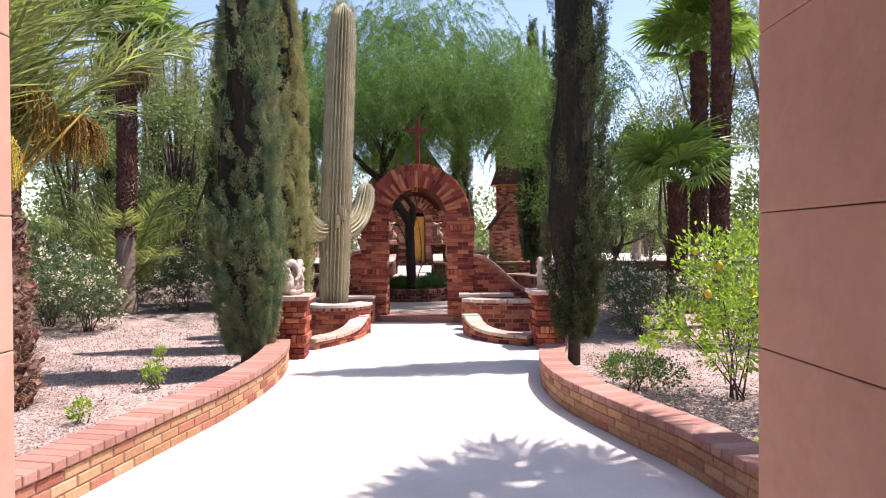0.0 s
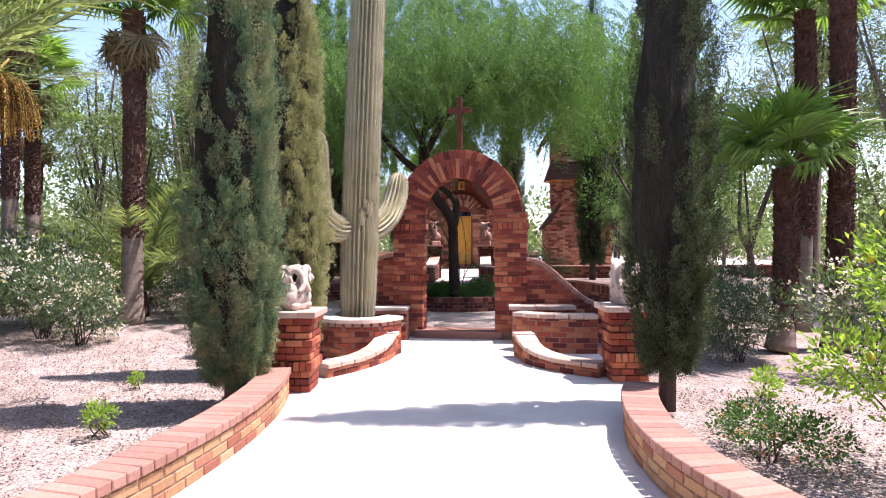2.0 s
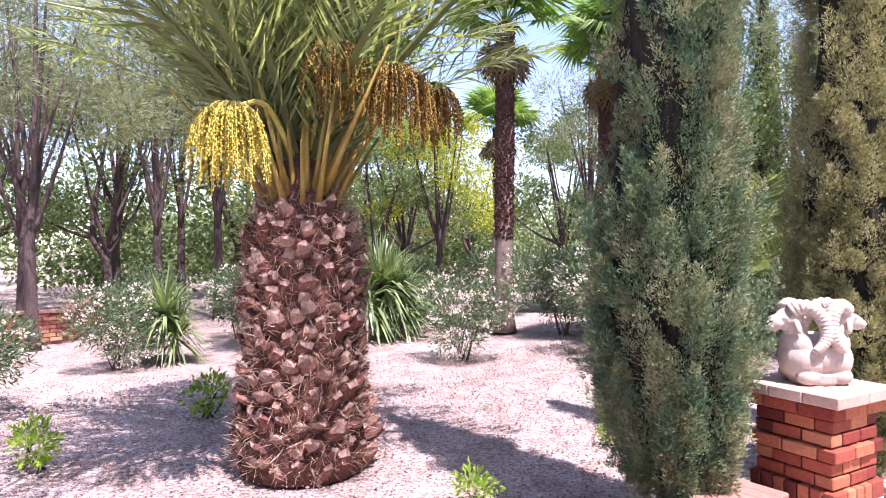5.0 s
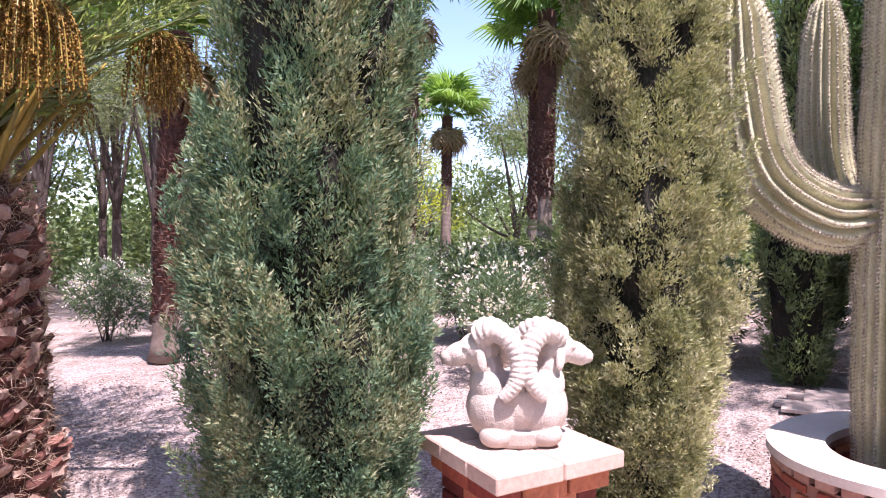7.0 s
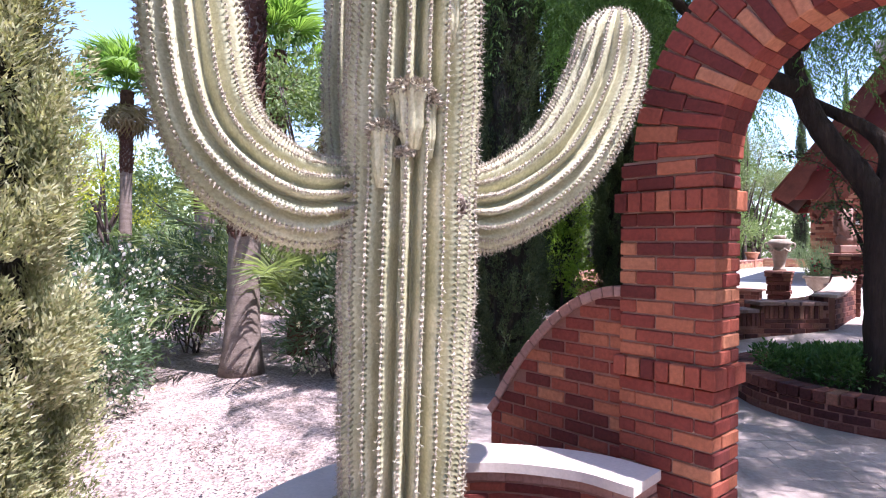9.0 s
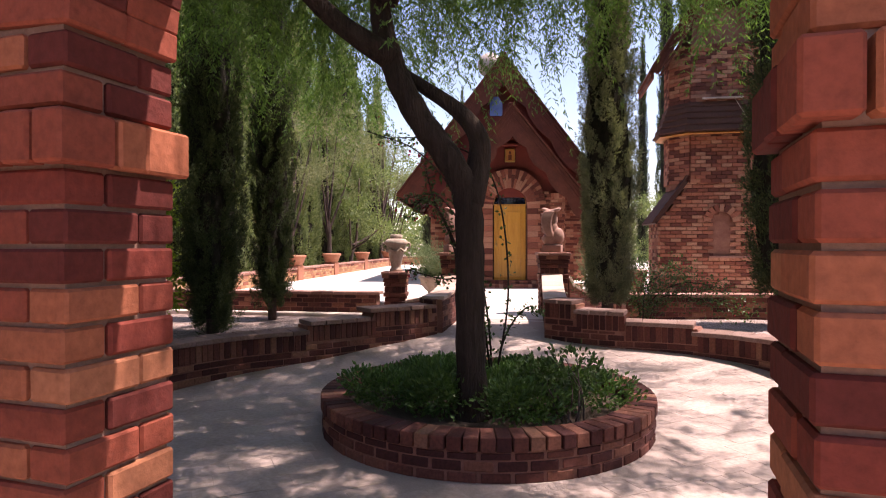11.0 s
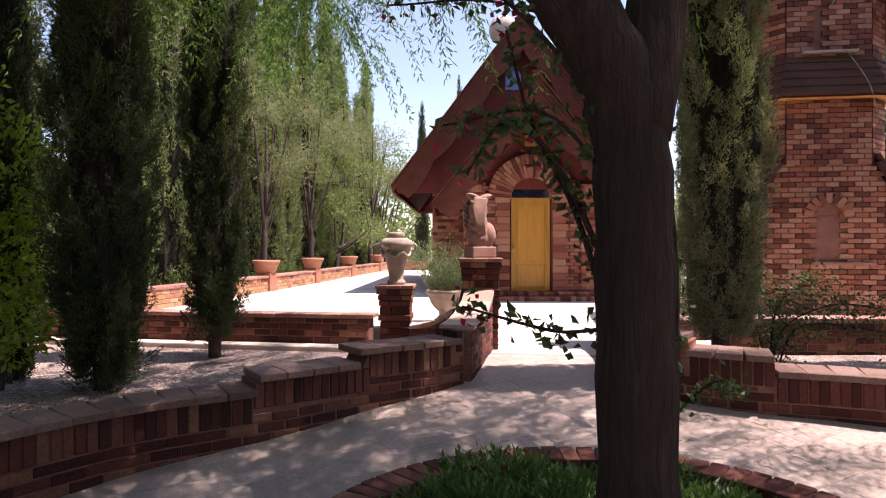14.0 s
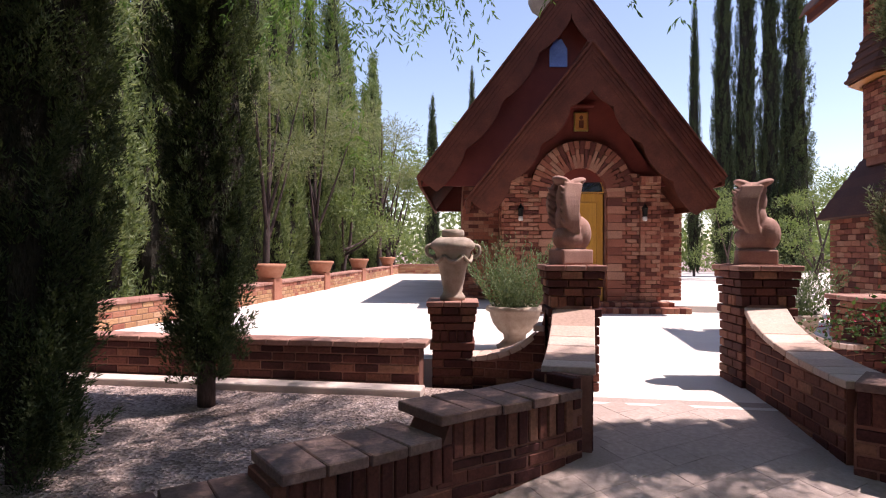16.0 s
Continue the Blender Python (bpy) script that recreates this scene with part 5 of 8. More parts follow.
        for r0, r1 in ((ring_in, ring_in + 0.24), (ring_in + 0.247, ring_out)) if i % 2 else ((ring_in, ring_in + 0.34), (ring_in + 0.347, ring_out)):
            mid = (r0 + r1) / 2
            bricks.lay((r1 - r0, 0.14, math.pi * mid / n - 0.008), pose(mid * math.cos(a), 0.0, door_h + mid * math.sin(a), 0, -math.degrees(a), 0))
    bricks.done()
    # door
    door = thing("door", (0, 0.13, 0), "")
    door.parent = c
    door["label"] = "honey-coloured panelled wooden door, closed"
    bm = bmesh.new()
    add_box(bm, (0.84, 0.045, 2.02), (0, 0, 1.03), (0, 0, 0), 0.006)
    part("leaf", bm, M_DOOR, door)
    for w0, w1, name in ((0.16, 0.62, "panel"), (0.72, 1.86, "panel")):
        bm = bmesh.new()
        add_box(bm, (0.58, 0.03, w1 - w0), (0, -0.028, (w0 + w1) / 2), (0, 0, 0), 0.012)
        part(name, bm, M_DOOR, door)
        for x in (-0.305, 0.305):
            bm = bmesh.new()
            add_box(bm, (0.022, 0.03, w1 - w0 + 0.03), (x, -0.03, (w0 + w1) / 2), (0, 0, 0), 0.006)
            part("moulding", bm, M_DOOR, door)
        for w in (w0, w1):
            bm = bmesh.new()
            add_box(bm, (0.61, 0.03, 0.022), (0, -0.03, w), (0, 0, 0), 0.006)
            part("moulding", bm, M_DOOR, door)
    bm = bmesh.new()
    bmesh.ops.create_uvsphere(bm, u_segments=14, v_segments=10, radius=0.03, matrix=Matrix.Translation((-0.36, -0.07, 1.0)))
    add_box(bm, (0.05, 0.012, 0.16), (-0.36, -0.032, 1.02), (0, 0, 0), 0.004)
    part("door_handle", bm, M_BRASS, door, "brass door handle", True)
    # fan light
    fan = thing("fanlight", (0, 0.13, door_h), "")
    fan.parent = c
    fan["label"] = "half-round dark glass fanlight with iron bars"
    bm = bmesh.new()
    vs = [bm.verts.new((0.43 * math.cos(math.pi * i / 24), 0.01, 0.43 * math.sin(math.pi * i / 24))) for i in range(25)]
    bm.faces.new(vs)
    r = bmesh.ops.extrude_face_region(bm, geom=list(bm.faces))
    bmesh.ops.translate(bm, vec=(0, 0.012, 0), verts=[q for q in r["geom"] if isinstance(q, bmesh.types.BMVert)])
    bmesh.ops.recalc_face_normals(bm, faces=list(bm.faces))
    part("pane", bm, M_GLASS, fan)
    for i in range(1, 6):
        bm = bmesh.new()
        a = math.pi * i / 6
        add_tube(bm, [Vector((0.08 * math.cos(a), 0, 0.08 * math.sin(a))), Vector((0.43 * math.cos(a), 0, 0.43 * math.sin(a)))], [0.008, 0.008], 6)
        part("bar", bm, M_IRON, fan)
    bm = bmesh.new()
    add_tube(bm, [Vector((0.43 * math.cos(math.pi * i / 24), -0.005, 0.43 * math.sin(math.pi * i / 24))) for i in range(25)], [0.014] * 25, 6)
    add_tube(bm, [Vector((-0.44, -0.005, 0)), Vector((0.44, -0.005, 0))], [0.016, 0.016], 6)
    part("frame", bm, M_DOOR, fan)
    # black block behind door and fanlight in place of the unlit room
    bm = bmesh.new()
    add_box(bm, (0.9, 3.0, 3.0), (0, 1.75, 1.5))
    part("dark_interior", bm, M_IRON, c)
    # roofs
    gable_roof("porch_roof", c, 2.10, 1.86, 4.50, -0.85, main_v + 1.6, 0.5, "steep shingled porch gable")
    gable_roof("main_roof", c, 2.84, 2.34, 6.08, 0.15, main_v + 7.9, 0.5, "steep shingled main gable").location.x = -0.17
    # gable window: an opaque pane with the sky's blue put into its colour
    bm = bmesh.new()
    vs = [bm.verts.new((-0.35 + x, 0.46, 4.72 + z)) for x, z in ((-0.17, -0.22), (0.17, -0.22), (0.17, 0.12), (0.06, 0.3), (-0.06, 0.3), (-0.17, 0.12))]
    r = bmesh.ops.extrude_face_region(bm, geom=[bm.faces.new(vs)])
    bmesh.ops.translate(bm, vec=(0, 0.04, 0), verts=[q for q in r["geom"] if isinstance(q, bmesh.types.BMVert)])
    bmesh.ops.recalc_face_normals(bm, faces=list(bm.faces))
    w = part("gable_window", bm, M_BLUE, c, "small gable window, the sky's blue painted into its pane")
    # picture over the door
    pic = thing("picture", (0, 0.05, 3.36), "")
    pic.parent = c
    pic["label"] = "small framed icon in gold over the door"
    bm = bmesh.new()
    add_box(bm, (0.27, 0.03, 0.36), (0, 0, 0), (0, 0, 0), 0.008)
    part("frame", bm, M_BRASS, pic)
    bm = bmesh.new()
    add_box(bm, (0.21, 0.012, 0.30), (0, -0.018, 0))
    part("canvas", bm, M_SOFFIT, pic)
    bm = bmesh.new()
    add_box(bm, (0.09, 0.008, 0.14), (0, -0.026, -0.05), (0, 0, 0), 0.003)
    bmesh.ops.create_uvsphere(bm, u_segments=10, v_segments=8, radius=0.035, matrix=Matrix.Translation((0, -0.024, 0.07)) @ Matrix.Diagonal((1, 0.2, 1.2, 1)))
    part("dark_shape", bm, M_BOARD, pic)
    bm = bmesh.new()
    add_box(bm, (0.46, 0.12, 0.05), (0, 0.0, 0.29), (0, 0, 0), 0.01)
    part("hood", bm, M_GABLE, pic)
    # lanterns
    for s in (-1, 1):
        lan = thing("lantern", (s * 1.12, -0.13, 1.72), "")
        lan.parent = c
        lan["label"] = "small black wall lantern"
        bm = bmesh.new()
        add_lathe(bm, [(0.03, -0.13), (0.045, -0.11), (0.05, 0.02), (0.065, 0.03), (0.02, 0.09), (0.005, 0.13)], 8)
        part("cage", bm, M_IRON, lan)
        bm = bmesh.new()
        add_lathe(bm, [(0.035, -0.2), (0.045, -0.17), (0.04, -0.12)], 10)
        part("shade", bm, M_WHITE, lan, "white glass shade", True)
        bm = bmesh.new()
        add_tube(bm, [Vector((0, 0.07, 0.0)), Vector((0, 0.03, 0.06)), Vector((0, 0, 0.05))], [0.01] * 3, 6)
        part("bracket", bm, M_IRON, lan)
    # steps
    steps = Bricks(c, M_CHAPEL1, M_CHAPEL, 80, "step_brick")
    for v0, z, half, h in ((-0.62, -0.115, 1.78, 0.1), (-0.34, -0.013, 1.56, 0.075)):
        x = -half
        while x < half - 0.02:
            steps.lay((0.098, 0.34, h), pose(x + 0.05, v0 + 0.17, z + h / 2, 0, jitter(0.6), jitter(0.8)))
            x += 0.105
    bm = bmesh.new()
    add_box(bm, (3.5, 0.6, 0.11), (0, -0.3, -0.07))
    add_box(bm, (3.06, 0.4, 0.16), (0, -0.12, -0.03))
    part("step", bm, M_MORTAR_DARK, c)
    # stone finial on the ridge
    bm = bmesh.new()
    add_lathe(bm, [(0.12, -0.05), (0.14, 0.12), (0.12, 0.16), (0.27, 0.28), (0.34, 0.44), (0.335, 0.58), (0.27, 0.72), (0.14, 0.81), (0.02, 0.84)], 28, (-0.51, 1.17, 5.58))
    part("finial", bm, M_STATUE, c, "pale stone ridge finial", True)


chapel()


# ---- bell tower ----
def tower():
    t = thing("bell_tower", (3.06, 24.8, TERRACE), "tall brick bell tower with skirt roofs", "tower", turn=0)
    bricks = Bricks(t, M_CHAPEL1, M_CHAPEL)
    half, front = 1.14, -0.9
    shoulder0, shoulder1, neck = 1.46, 2.23, 0.58

    def skip(u, w):
        if abs(u) < 0.2 and 0.78 < w < 1.44 or (math.hypot(u, w - 1.44) < 0.2):
            return True
        if w > shoulder0:
            edge = half - (half - neck) * min(1, (w - shoulder0) / (shoulder1 - shoulder0))
            return abs(u) > edge
        return False

    bm = bmesh.new()
    add_box(bm, (2 * half - 0.05, 1.14, shoulder0), (0, -0.3, shoulder0 / 2))
    vs = []
    for v in (front + 0.03, 0.27):
        vs.append([bm.verts.new((u, v, w)) for u, w in ((-half + 0.03, shoulder0 - 0.01), (half - 0.03, shoulder0 - 0.01), (neck, shoulder1), (-neck, shoulder1))])
    bm.faces.new(vs[0])
    bm.faces.new(vs[1][::-1])
    for k in range(4):
        j = (k + 1) % 4
        bm.faces.new((vs[0][j], vs[0][k], vs[1][k], vs[1][j]))
    part("base", bm, M_MORTAR_DARK, t)
    brick_face(bricks, -half, half, 0, shoulder1, front, skip)
    side_face(bricks, front, 0.28, 0, shoulder0, -half)
    side_face(bricks, front, 0.28, 0, shoulder0, half)
    # niche with an arched hood and sill; a dark board stands for the shaded recess
    bm = bmesh.new()
    add_box(bm, (0.86, 0.07, 0.045), (0.2, front - 0.005, 0.755), (0, 0, 0), 0.008)
    part("sill", bm, M_CAPS, t)
    for i in range(9):
        a = math.pi * (i + 0.5) / 9
        bricks.lay((0.14, 0.09, 0.085), pose(0.27 * math.cos(a), front + 0.0, 1.44 + 0.27 * math.sin(a), 0, -math.degrees(a), 0))
    bm = bmesh.new()
    add_box(bm, (0.4, 0.03, 0.9), (0, front + 0.05, 1.22))
    part("niche_back", bm, M_BOARD, t, "niche window, its shade given by a dark board")
    # shoulder roofs
    for s in (-1, 1):
        bm = bmesh.new()
        slope = math.degrees(math.atan2(shoulder1 - shoulder0, half - neck))
        add_box(bm, (1.0, 1.36, 0.07), (s * ((half + neck) / 2 + 0.09), -0.3, (shoulder0 + shoulder1) / 2 - 0.02), (0, slope * s, 0), 0.01)
        part("shoulder_roof", bm, M_SHINGLE, t, "dark shingled shoulder roof")
        bm = bmesh.new()
        for i in range(7):
            d = -0.5 + i * 0.16
            add_box(bm, (0.17, 1.38, 0.03), (s * ((half + neck) / 2 + 0.115 + d * math.cos(radians(slope))), -0.3, (shoulder0 + shoulder1) / 2 + 0.02 - d * math.sin(radians(slope))), (0, slope * s + s * 6, 0), 0.004)
        part("shingle_course", bm, M_SHINGLE, t)
    # eight-sided shaft
    def octagon(r, w):
        c = r * 0.64
        return [(-c, -r, w), (c, -r, w), (r, -c, w), (r, -0.05, w), (c, 0.3, w), (-c, 0.3, w), (-r, -0.05, w), (-r, -c, w)]

    def shaft(name, r, w0, w1, material, r1=None):
        bm = bmesh.new()
        lo, hi = [bm.verts.new(p) for p in octagon(r, w0)], [bm.verts.new(p) for p in octagon(r1 or r, w1)]
        for k in range(8):
            j = (k + 1) % 8
            bm.faces.new((lo[k], lo[j], hi[j], hi[k]))
        bm.faces.new(lo[::-1])
        bm.faces.new(hi)
        return part(name, bm, material, t)

    shaft("shaft", 0.88, 2.1, 4.7, M_MORTAR_DARK)
    bm = bmesh.new()
    add_box(bm, (1.1, 1.0, 1.0), (0, -0.37, 5.1))
    part("belfry", bm, M_MORTAR_DARK, t)
    oct_pts = octagon(0.9, 0)
    for k in range(8):
        a, b = Vector(oct_pts[k]), Vector(oct_pts[(k + 1) % 8])
        ln, head = (b - a).length, math.degrees(math.atan2(b.y - a.y, b.x - a.x))
        mid = (a + b) / 2
        z, row = 2.2, 0
        while z < 4.85:
            n = max(1, round(ln / 0.2))
            for i in range(n + (row % 2)):
                u0 = -ln / 2 + (i - (0.5 if row % 2 else 0)) * ln / n
                u1 = min(u0 + ln / n, ln / 2)
                u0 = max(u0, -ln / 2)
                um, zz = (u0 + u1) / 2, z + 0.0375
                if k == 0 and abs(um + 0.12) < 0.1 and 3.85 < zz < 4.55:
                    continue
                if u1 - u0 > 0.03:
                    bricks.lay((u1 - u0 - 0.009, 0.07, 0.066), Matrix.Translation(mid) @ pose(0, 0, 0, 0, 0, head) @ pose(um, 0.015, zz))
            z += 0.075
            row += 1
        n = max(2, round(ln / 0.085))
        for i in range(n):
            bricks.lay((0.065, 0.1, 0.12), Matrix.Translation(mid) @ pose(0, 0, 0, 0, 0, head) @ pose(-ln / 2 + (i + 0.5) * ln / n, -0.02, 3.2))
    bricks.done()
    shaft("skirt_soffit", 1.11, 3.14, 3.30, M_SOFFIT, 0.9)
    shaft("skirt_roof", 1.14, 3.17, 3.8, M_SHINGLE, 0.91)
    for i in range(5):
        shaft("roof_shingle", 1.15 - 0.046 * i, 3.18 + 0.126 * i, 3.21 + 0.126 * i, M_SHINGLE)
    gable_roof("upper_roof", t, 1.34, 4.38, 6.6, -1.05, 0.6, 0.16, "steep shingled tower gable")
    bm = bmesh.new()
    add_box(bm, (0.74, 0.1, 0.03), (0.0, -0.95, 3.83), (0, 0, 0), 0.006)
    part("ledge", bm, M_STATUE, t)
    bm = bmesh.new()
    add_tube(bm, smooth_line([(0.2, -1.0, 3.83), (0.42, -1.16, 3.3), (0.58, -1.1, 2.8), (0.78, -1.0, 2.36)], 6), [0.006] * 19, 5)
    part("cable", bm, M_URN, t, "loose pale cable")


tower()

# ---- plants ----
def unit(v):
    return v / (np.linalg.norm(v, axis=-1, keepdims=True) + 1e-9)


def cypress_profile(t):
    return np.minimum(1.0, 0.62 + 2.5 * t) * np.maximum(0.04, (1 - t ** 2.2)) ** 0.75


def cypress_crown(height, radius, foot, plumes, size, material, seed, lean=0.0, per=120, leaf=0.028, wide=0.3, low=1.2, bare=None):
    """The mesh of a column of upright flame-like plumes, evenly set with dark gaps between, each covered in small scale sprays.
    bare: the heading, half width and lowest height of a patch that has lost most of its outer plumes."""
    rng = np.random.RandomState(seed)
    t = np.sort(rng.beta(0.9, low, plumes))
    order = np.arange(plumes)
    z = foot + (height - foot) * t
    a = order * 2.39996 + rng.normal(0, 0.35, plumes)
    bulge = np.array([noise.noise(Vector((1.7 * math.cos(b), 1.7 * math.sin(b) + seed, 1.15 * h))) for b, h in zip(a, z)])
    deep = rng.uniform(0, 1, plumes)
    r = radius * cypress_profile(t) * (1 + 0.32 * bulge) * (0.72 + 0.36 * deep)
    if bare:
        off = np.abs((a - radians(bare[0]) + math.pi) % (2 * math.pi) - math.pi)
        ragged = np.array([noise.noise(Vector((2.5 * math.cos(b), 2.5 * math.sin(b), 1.6 * h + 9))) for b, h in zip(a, z)])
        lost = (off < radians(bare[1]) * (1 + 0.7 * ragged)) & (z > bare[2] + 0.9 * ragged) & (rng.uniform(0, 1, plumes) < 0.86)
        keep = ~lost
        t, z, a, r, plumes = t[keep], z[keep], a[keep], r[keep], int(keep.sum())
    out = np.stack([np.cos(a), np.sin(a), np.zeros(plumes)], 1)
    c = np.stack([r * np.cos(a) + lean * t, r * np.sin(a), z], 1)
    axis = unit(out * rng.uniform(0.1, 0.6, (plumes, 1)) + np.array([0, 0, 1.0]) + rng.normal(0, 0.14, (plumes, 3)))
    long = size * rng.uniform(0.6, 1.5, (plumes, 1))
    rep = lambda q: np.repeat(q, per, 0)
    u = rng.beta(1.1, 1.5, (plumes * per, 1))
    ax, ln = rep(axis), rep(long)
    way = rng.normal(0, 1, (plumes * per, 3))
    way = unit(way - ax * np.sum(way * ax, 1, keepdims=True))
    # side shoots give each plume a knobbly outline
    knob = 1 + 0.55 * np.sin(rep(rng.uniform(0, 6, (plumes, 1))) + 21 * u + 4 * np.sum(way * rep(out), 1, keepdims=True))
    fat = ln * wide * (1.15 * np.sin(math.pi * (0.14 + 0.8 * u)) * (1.1 - 0.55 * u)) * knob
    p = rep(c) + ax * ln * (u - 0.35) + way * fat * rng.power(3.0, (plumes * per, 1))
    w = unit(way * 0.6 + ax * 0.85 + rep(out) * 0.15 + rng.normal(0, 0.32, p.shape))
    side = unit(np.cross(w, rng.normal(0, 1, w.shape))) * leaf * 0.2
    v = np.stack([p + side, p - side, p + w * leaf * rng.uniform(0.7, 1.5, (len(p), 1))], 1).reshape(-1, 3)
    return fast_mesh("crown", v, np.arange(len(v)).reshape(-1, 3), material)


def cypress_core(height, radius, foot, lean=0.0):
    """Trunk and the brown inner mass of twigs."""
    bm = bmesh.new()
    line = [Vector((lean * i / 12, 0, height * 0.97 * i / 12)) for i in range(13)]
    add_tube(bm, line, [max(0.012, 0.11 * (1 - i / 13)) * radius / 0.5 for i in range(13)], 9)
    return bm


# brown of the inner twigs, darkened to hold the shade between the plumes
M_TWIG = surface("shaded_inner_cypress_twigs", [(0.3, (0.025, 0.026, 0.017)), (0.6, (0.05, 0.043, 0.03)), (0.85, (0.09, 0.068, 0.05))], 14, 60, 0.95, 1.0, 0.05, stretch=(1, 1, 0.35), blotch=0.6)


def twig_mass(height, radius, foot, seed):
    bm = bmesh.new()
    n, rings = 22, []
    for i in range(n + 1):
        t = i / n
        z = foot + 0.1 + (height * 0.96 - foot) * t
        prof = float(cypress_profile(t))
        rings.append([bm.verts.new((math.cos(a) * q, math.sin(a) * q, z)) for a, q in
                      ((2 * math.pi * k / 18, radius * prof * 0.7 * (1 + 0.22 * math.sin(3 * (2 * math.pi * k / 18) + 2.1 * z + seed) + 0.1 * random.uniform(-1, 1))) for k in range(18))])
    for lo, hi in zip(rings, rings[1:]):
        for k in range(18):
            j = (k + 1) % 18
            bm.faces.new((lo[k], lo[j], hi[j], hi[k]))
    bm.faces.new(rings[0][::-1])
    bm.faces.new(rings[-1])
    return bm


def cypress(at, height, radius, foot, plumes, size, material, seed, label, group="", lean=0.0, per=120, leaf=0.028, wide=0.3, low=1.2, bare=None):
    c = thing("cypress", at, label, "cypress", group)
    part("trunk", cypress_core(height, radius, foot, lean), M_PINEBARK, c, "", True)
    # closed dark hull of twigs that also gives the shade in the gaps
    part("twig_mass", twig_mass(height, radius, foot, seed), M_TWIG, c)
    placed("crown", cypress_crown(height, radius, foot, plumes, size, material, seed, lean, per, leaf, wide, low, bare), c)
    return c


def frond_mesh(name, length, pairs, leaflet, width, droop, material, seed):
    """A feather leaf along +x, arching down."""
    rng = np.random.RandomState(seed)
    t = np.linspace(0.13, 1, pairs)
    x, z = length * (t - 0.10 * t ** 3), -droop * length * t ** 2.3
    p = np.stack([x, np.zeros_like(x), z], 1)
    tan = unit(np.gradient(p, axis=0))
    pts, ways = [], []
    for s in (-1, 1):
        lift = np.stack([np.zeros(pairs), np.zeros(pairs), rng.uniform(-0.15, 0.85, pairs)], 1)
        w = unit(tan * 0.85 + np.array([0, s * 0.8, 0]) + lift + rng.normal(0, 0.1, p.shape))
        pts.append(p)
        ways.append(w * (0.45 + 1.1 * np.sin(np.pi * np.clip(t * 0.9 + 0.08, 0, 1)))[:, None])
    pts, ways = np.concatenate(pts), np.concatenate(ways)
    ln = leaflet * np.linalg.norm(ways, axis=1)[:, None]
    w = unit(ways)
    side = unit(np.cross(w, np.array([0, 0, 1.0]) + rng.normal(0, 0.5, w.shape)))
    tipdrop = np.array([0, 0, -1.0]) * ln * 0.22
    v = np.stack([pts, pts + w * ln * 0.45 + side * width, pts + w * ln + tipdrop, pts + w * ln * 0.45 - side * width], 1).reshape(-1, 3)
    f = np.arange(len(v)).reshape(-1, 4)
    # midrib as a thin folded strip
    tr = np.linspace(0, 1, 14)
    c = np.stack([length * (tr - 0.10 * tr ** 3), np.zeros_like(tr), -droop * length * tr ** 2.3], 1)
    wd = (0.035 * (1 - 0.85 * tr))[:, None]
    a, b, top = c + wd * np.array([0, 1, -0.4]), c + wd * np.array([0, -1, -0.4]), c + wd * np.array([0, 0, 0.6])
    base = len(v)
    v = np.concatenate([v, a, b, top])
    n = len(tr)
    extra = []
    for i in range(n - 1):
        for q, r in ((0, 2), (2, 1), (1, 0)):
            extra.append((base + q * n + i, base + q * n + i + 1, base + r * n + i + 1, base + r * n + i))
    return fast_mesh(name, v, np.concatenate([f, np.array(extra)]), material)


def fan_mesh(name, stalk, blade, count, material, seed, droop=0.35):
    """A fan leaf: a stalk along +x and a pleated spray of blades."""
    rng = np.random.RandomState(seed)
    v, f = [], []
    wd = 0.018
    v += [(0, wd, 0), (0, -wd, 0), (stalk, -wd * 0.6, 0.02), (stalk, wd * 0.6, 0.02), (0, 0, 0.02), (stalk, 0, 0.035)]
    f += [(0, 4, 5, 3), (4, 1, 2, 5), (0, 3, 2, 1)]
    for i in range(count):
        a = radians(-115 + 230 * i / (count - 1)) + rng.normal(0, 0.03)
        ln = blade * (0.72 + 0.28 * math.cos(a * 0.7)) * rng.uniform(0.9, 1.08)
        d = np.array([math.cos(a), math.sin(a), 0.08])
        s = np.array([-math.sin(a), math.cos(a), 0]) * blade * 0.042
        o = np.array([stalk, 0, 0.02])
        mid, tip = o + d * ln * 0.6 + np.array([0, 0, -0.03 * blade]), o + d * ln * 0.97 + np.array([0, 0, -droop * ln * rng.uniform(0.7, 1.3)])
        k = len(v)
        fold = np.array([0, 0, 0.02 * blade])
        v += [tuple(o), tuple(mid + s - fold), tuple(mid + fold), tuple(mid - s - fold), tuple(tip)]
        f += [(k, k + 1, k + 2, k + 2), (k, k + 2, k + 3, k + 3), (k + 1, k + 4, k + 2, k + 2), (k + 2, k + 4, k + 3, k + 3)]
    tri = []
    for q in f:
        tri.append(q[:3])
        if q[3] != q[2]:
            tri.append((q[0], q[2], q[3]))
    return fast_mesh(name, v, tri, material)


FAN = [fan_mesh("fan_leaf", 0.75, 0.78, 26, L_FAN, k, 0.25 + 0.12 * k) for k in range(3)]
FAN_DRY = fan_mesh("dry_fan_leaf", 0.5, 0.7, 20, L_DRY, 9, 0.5)


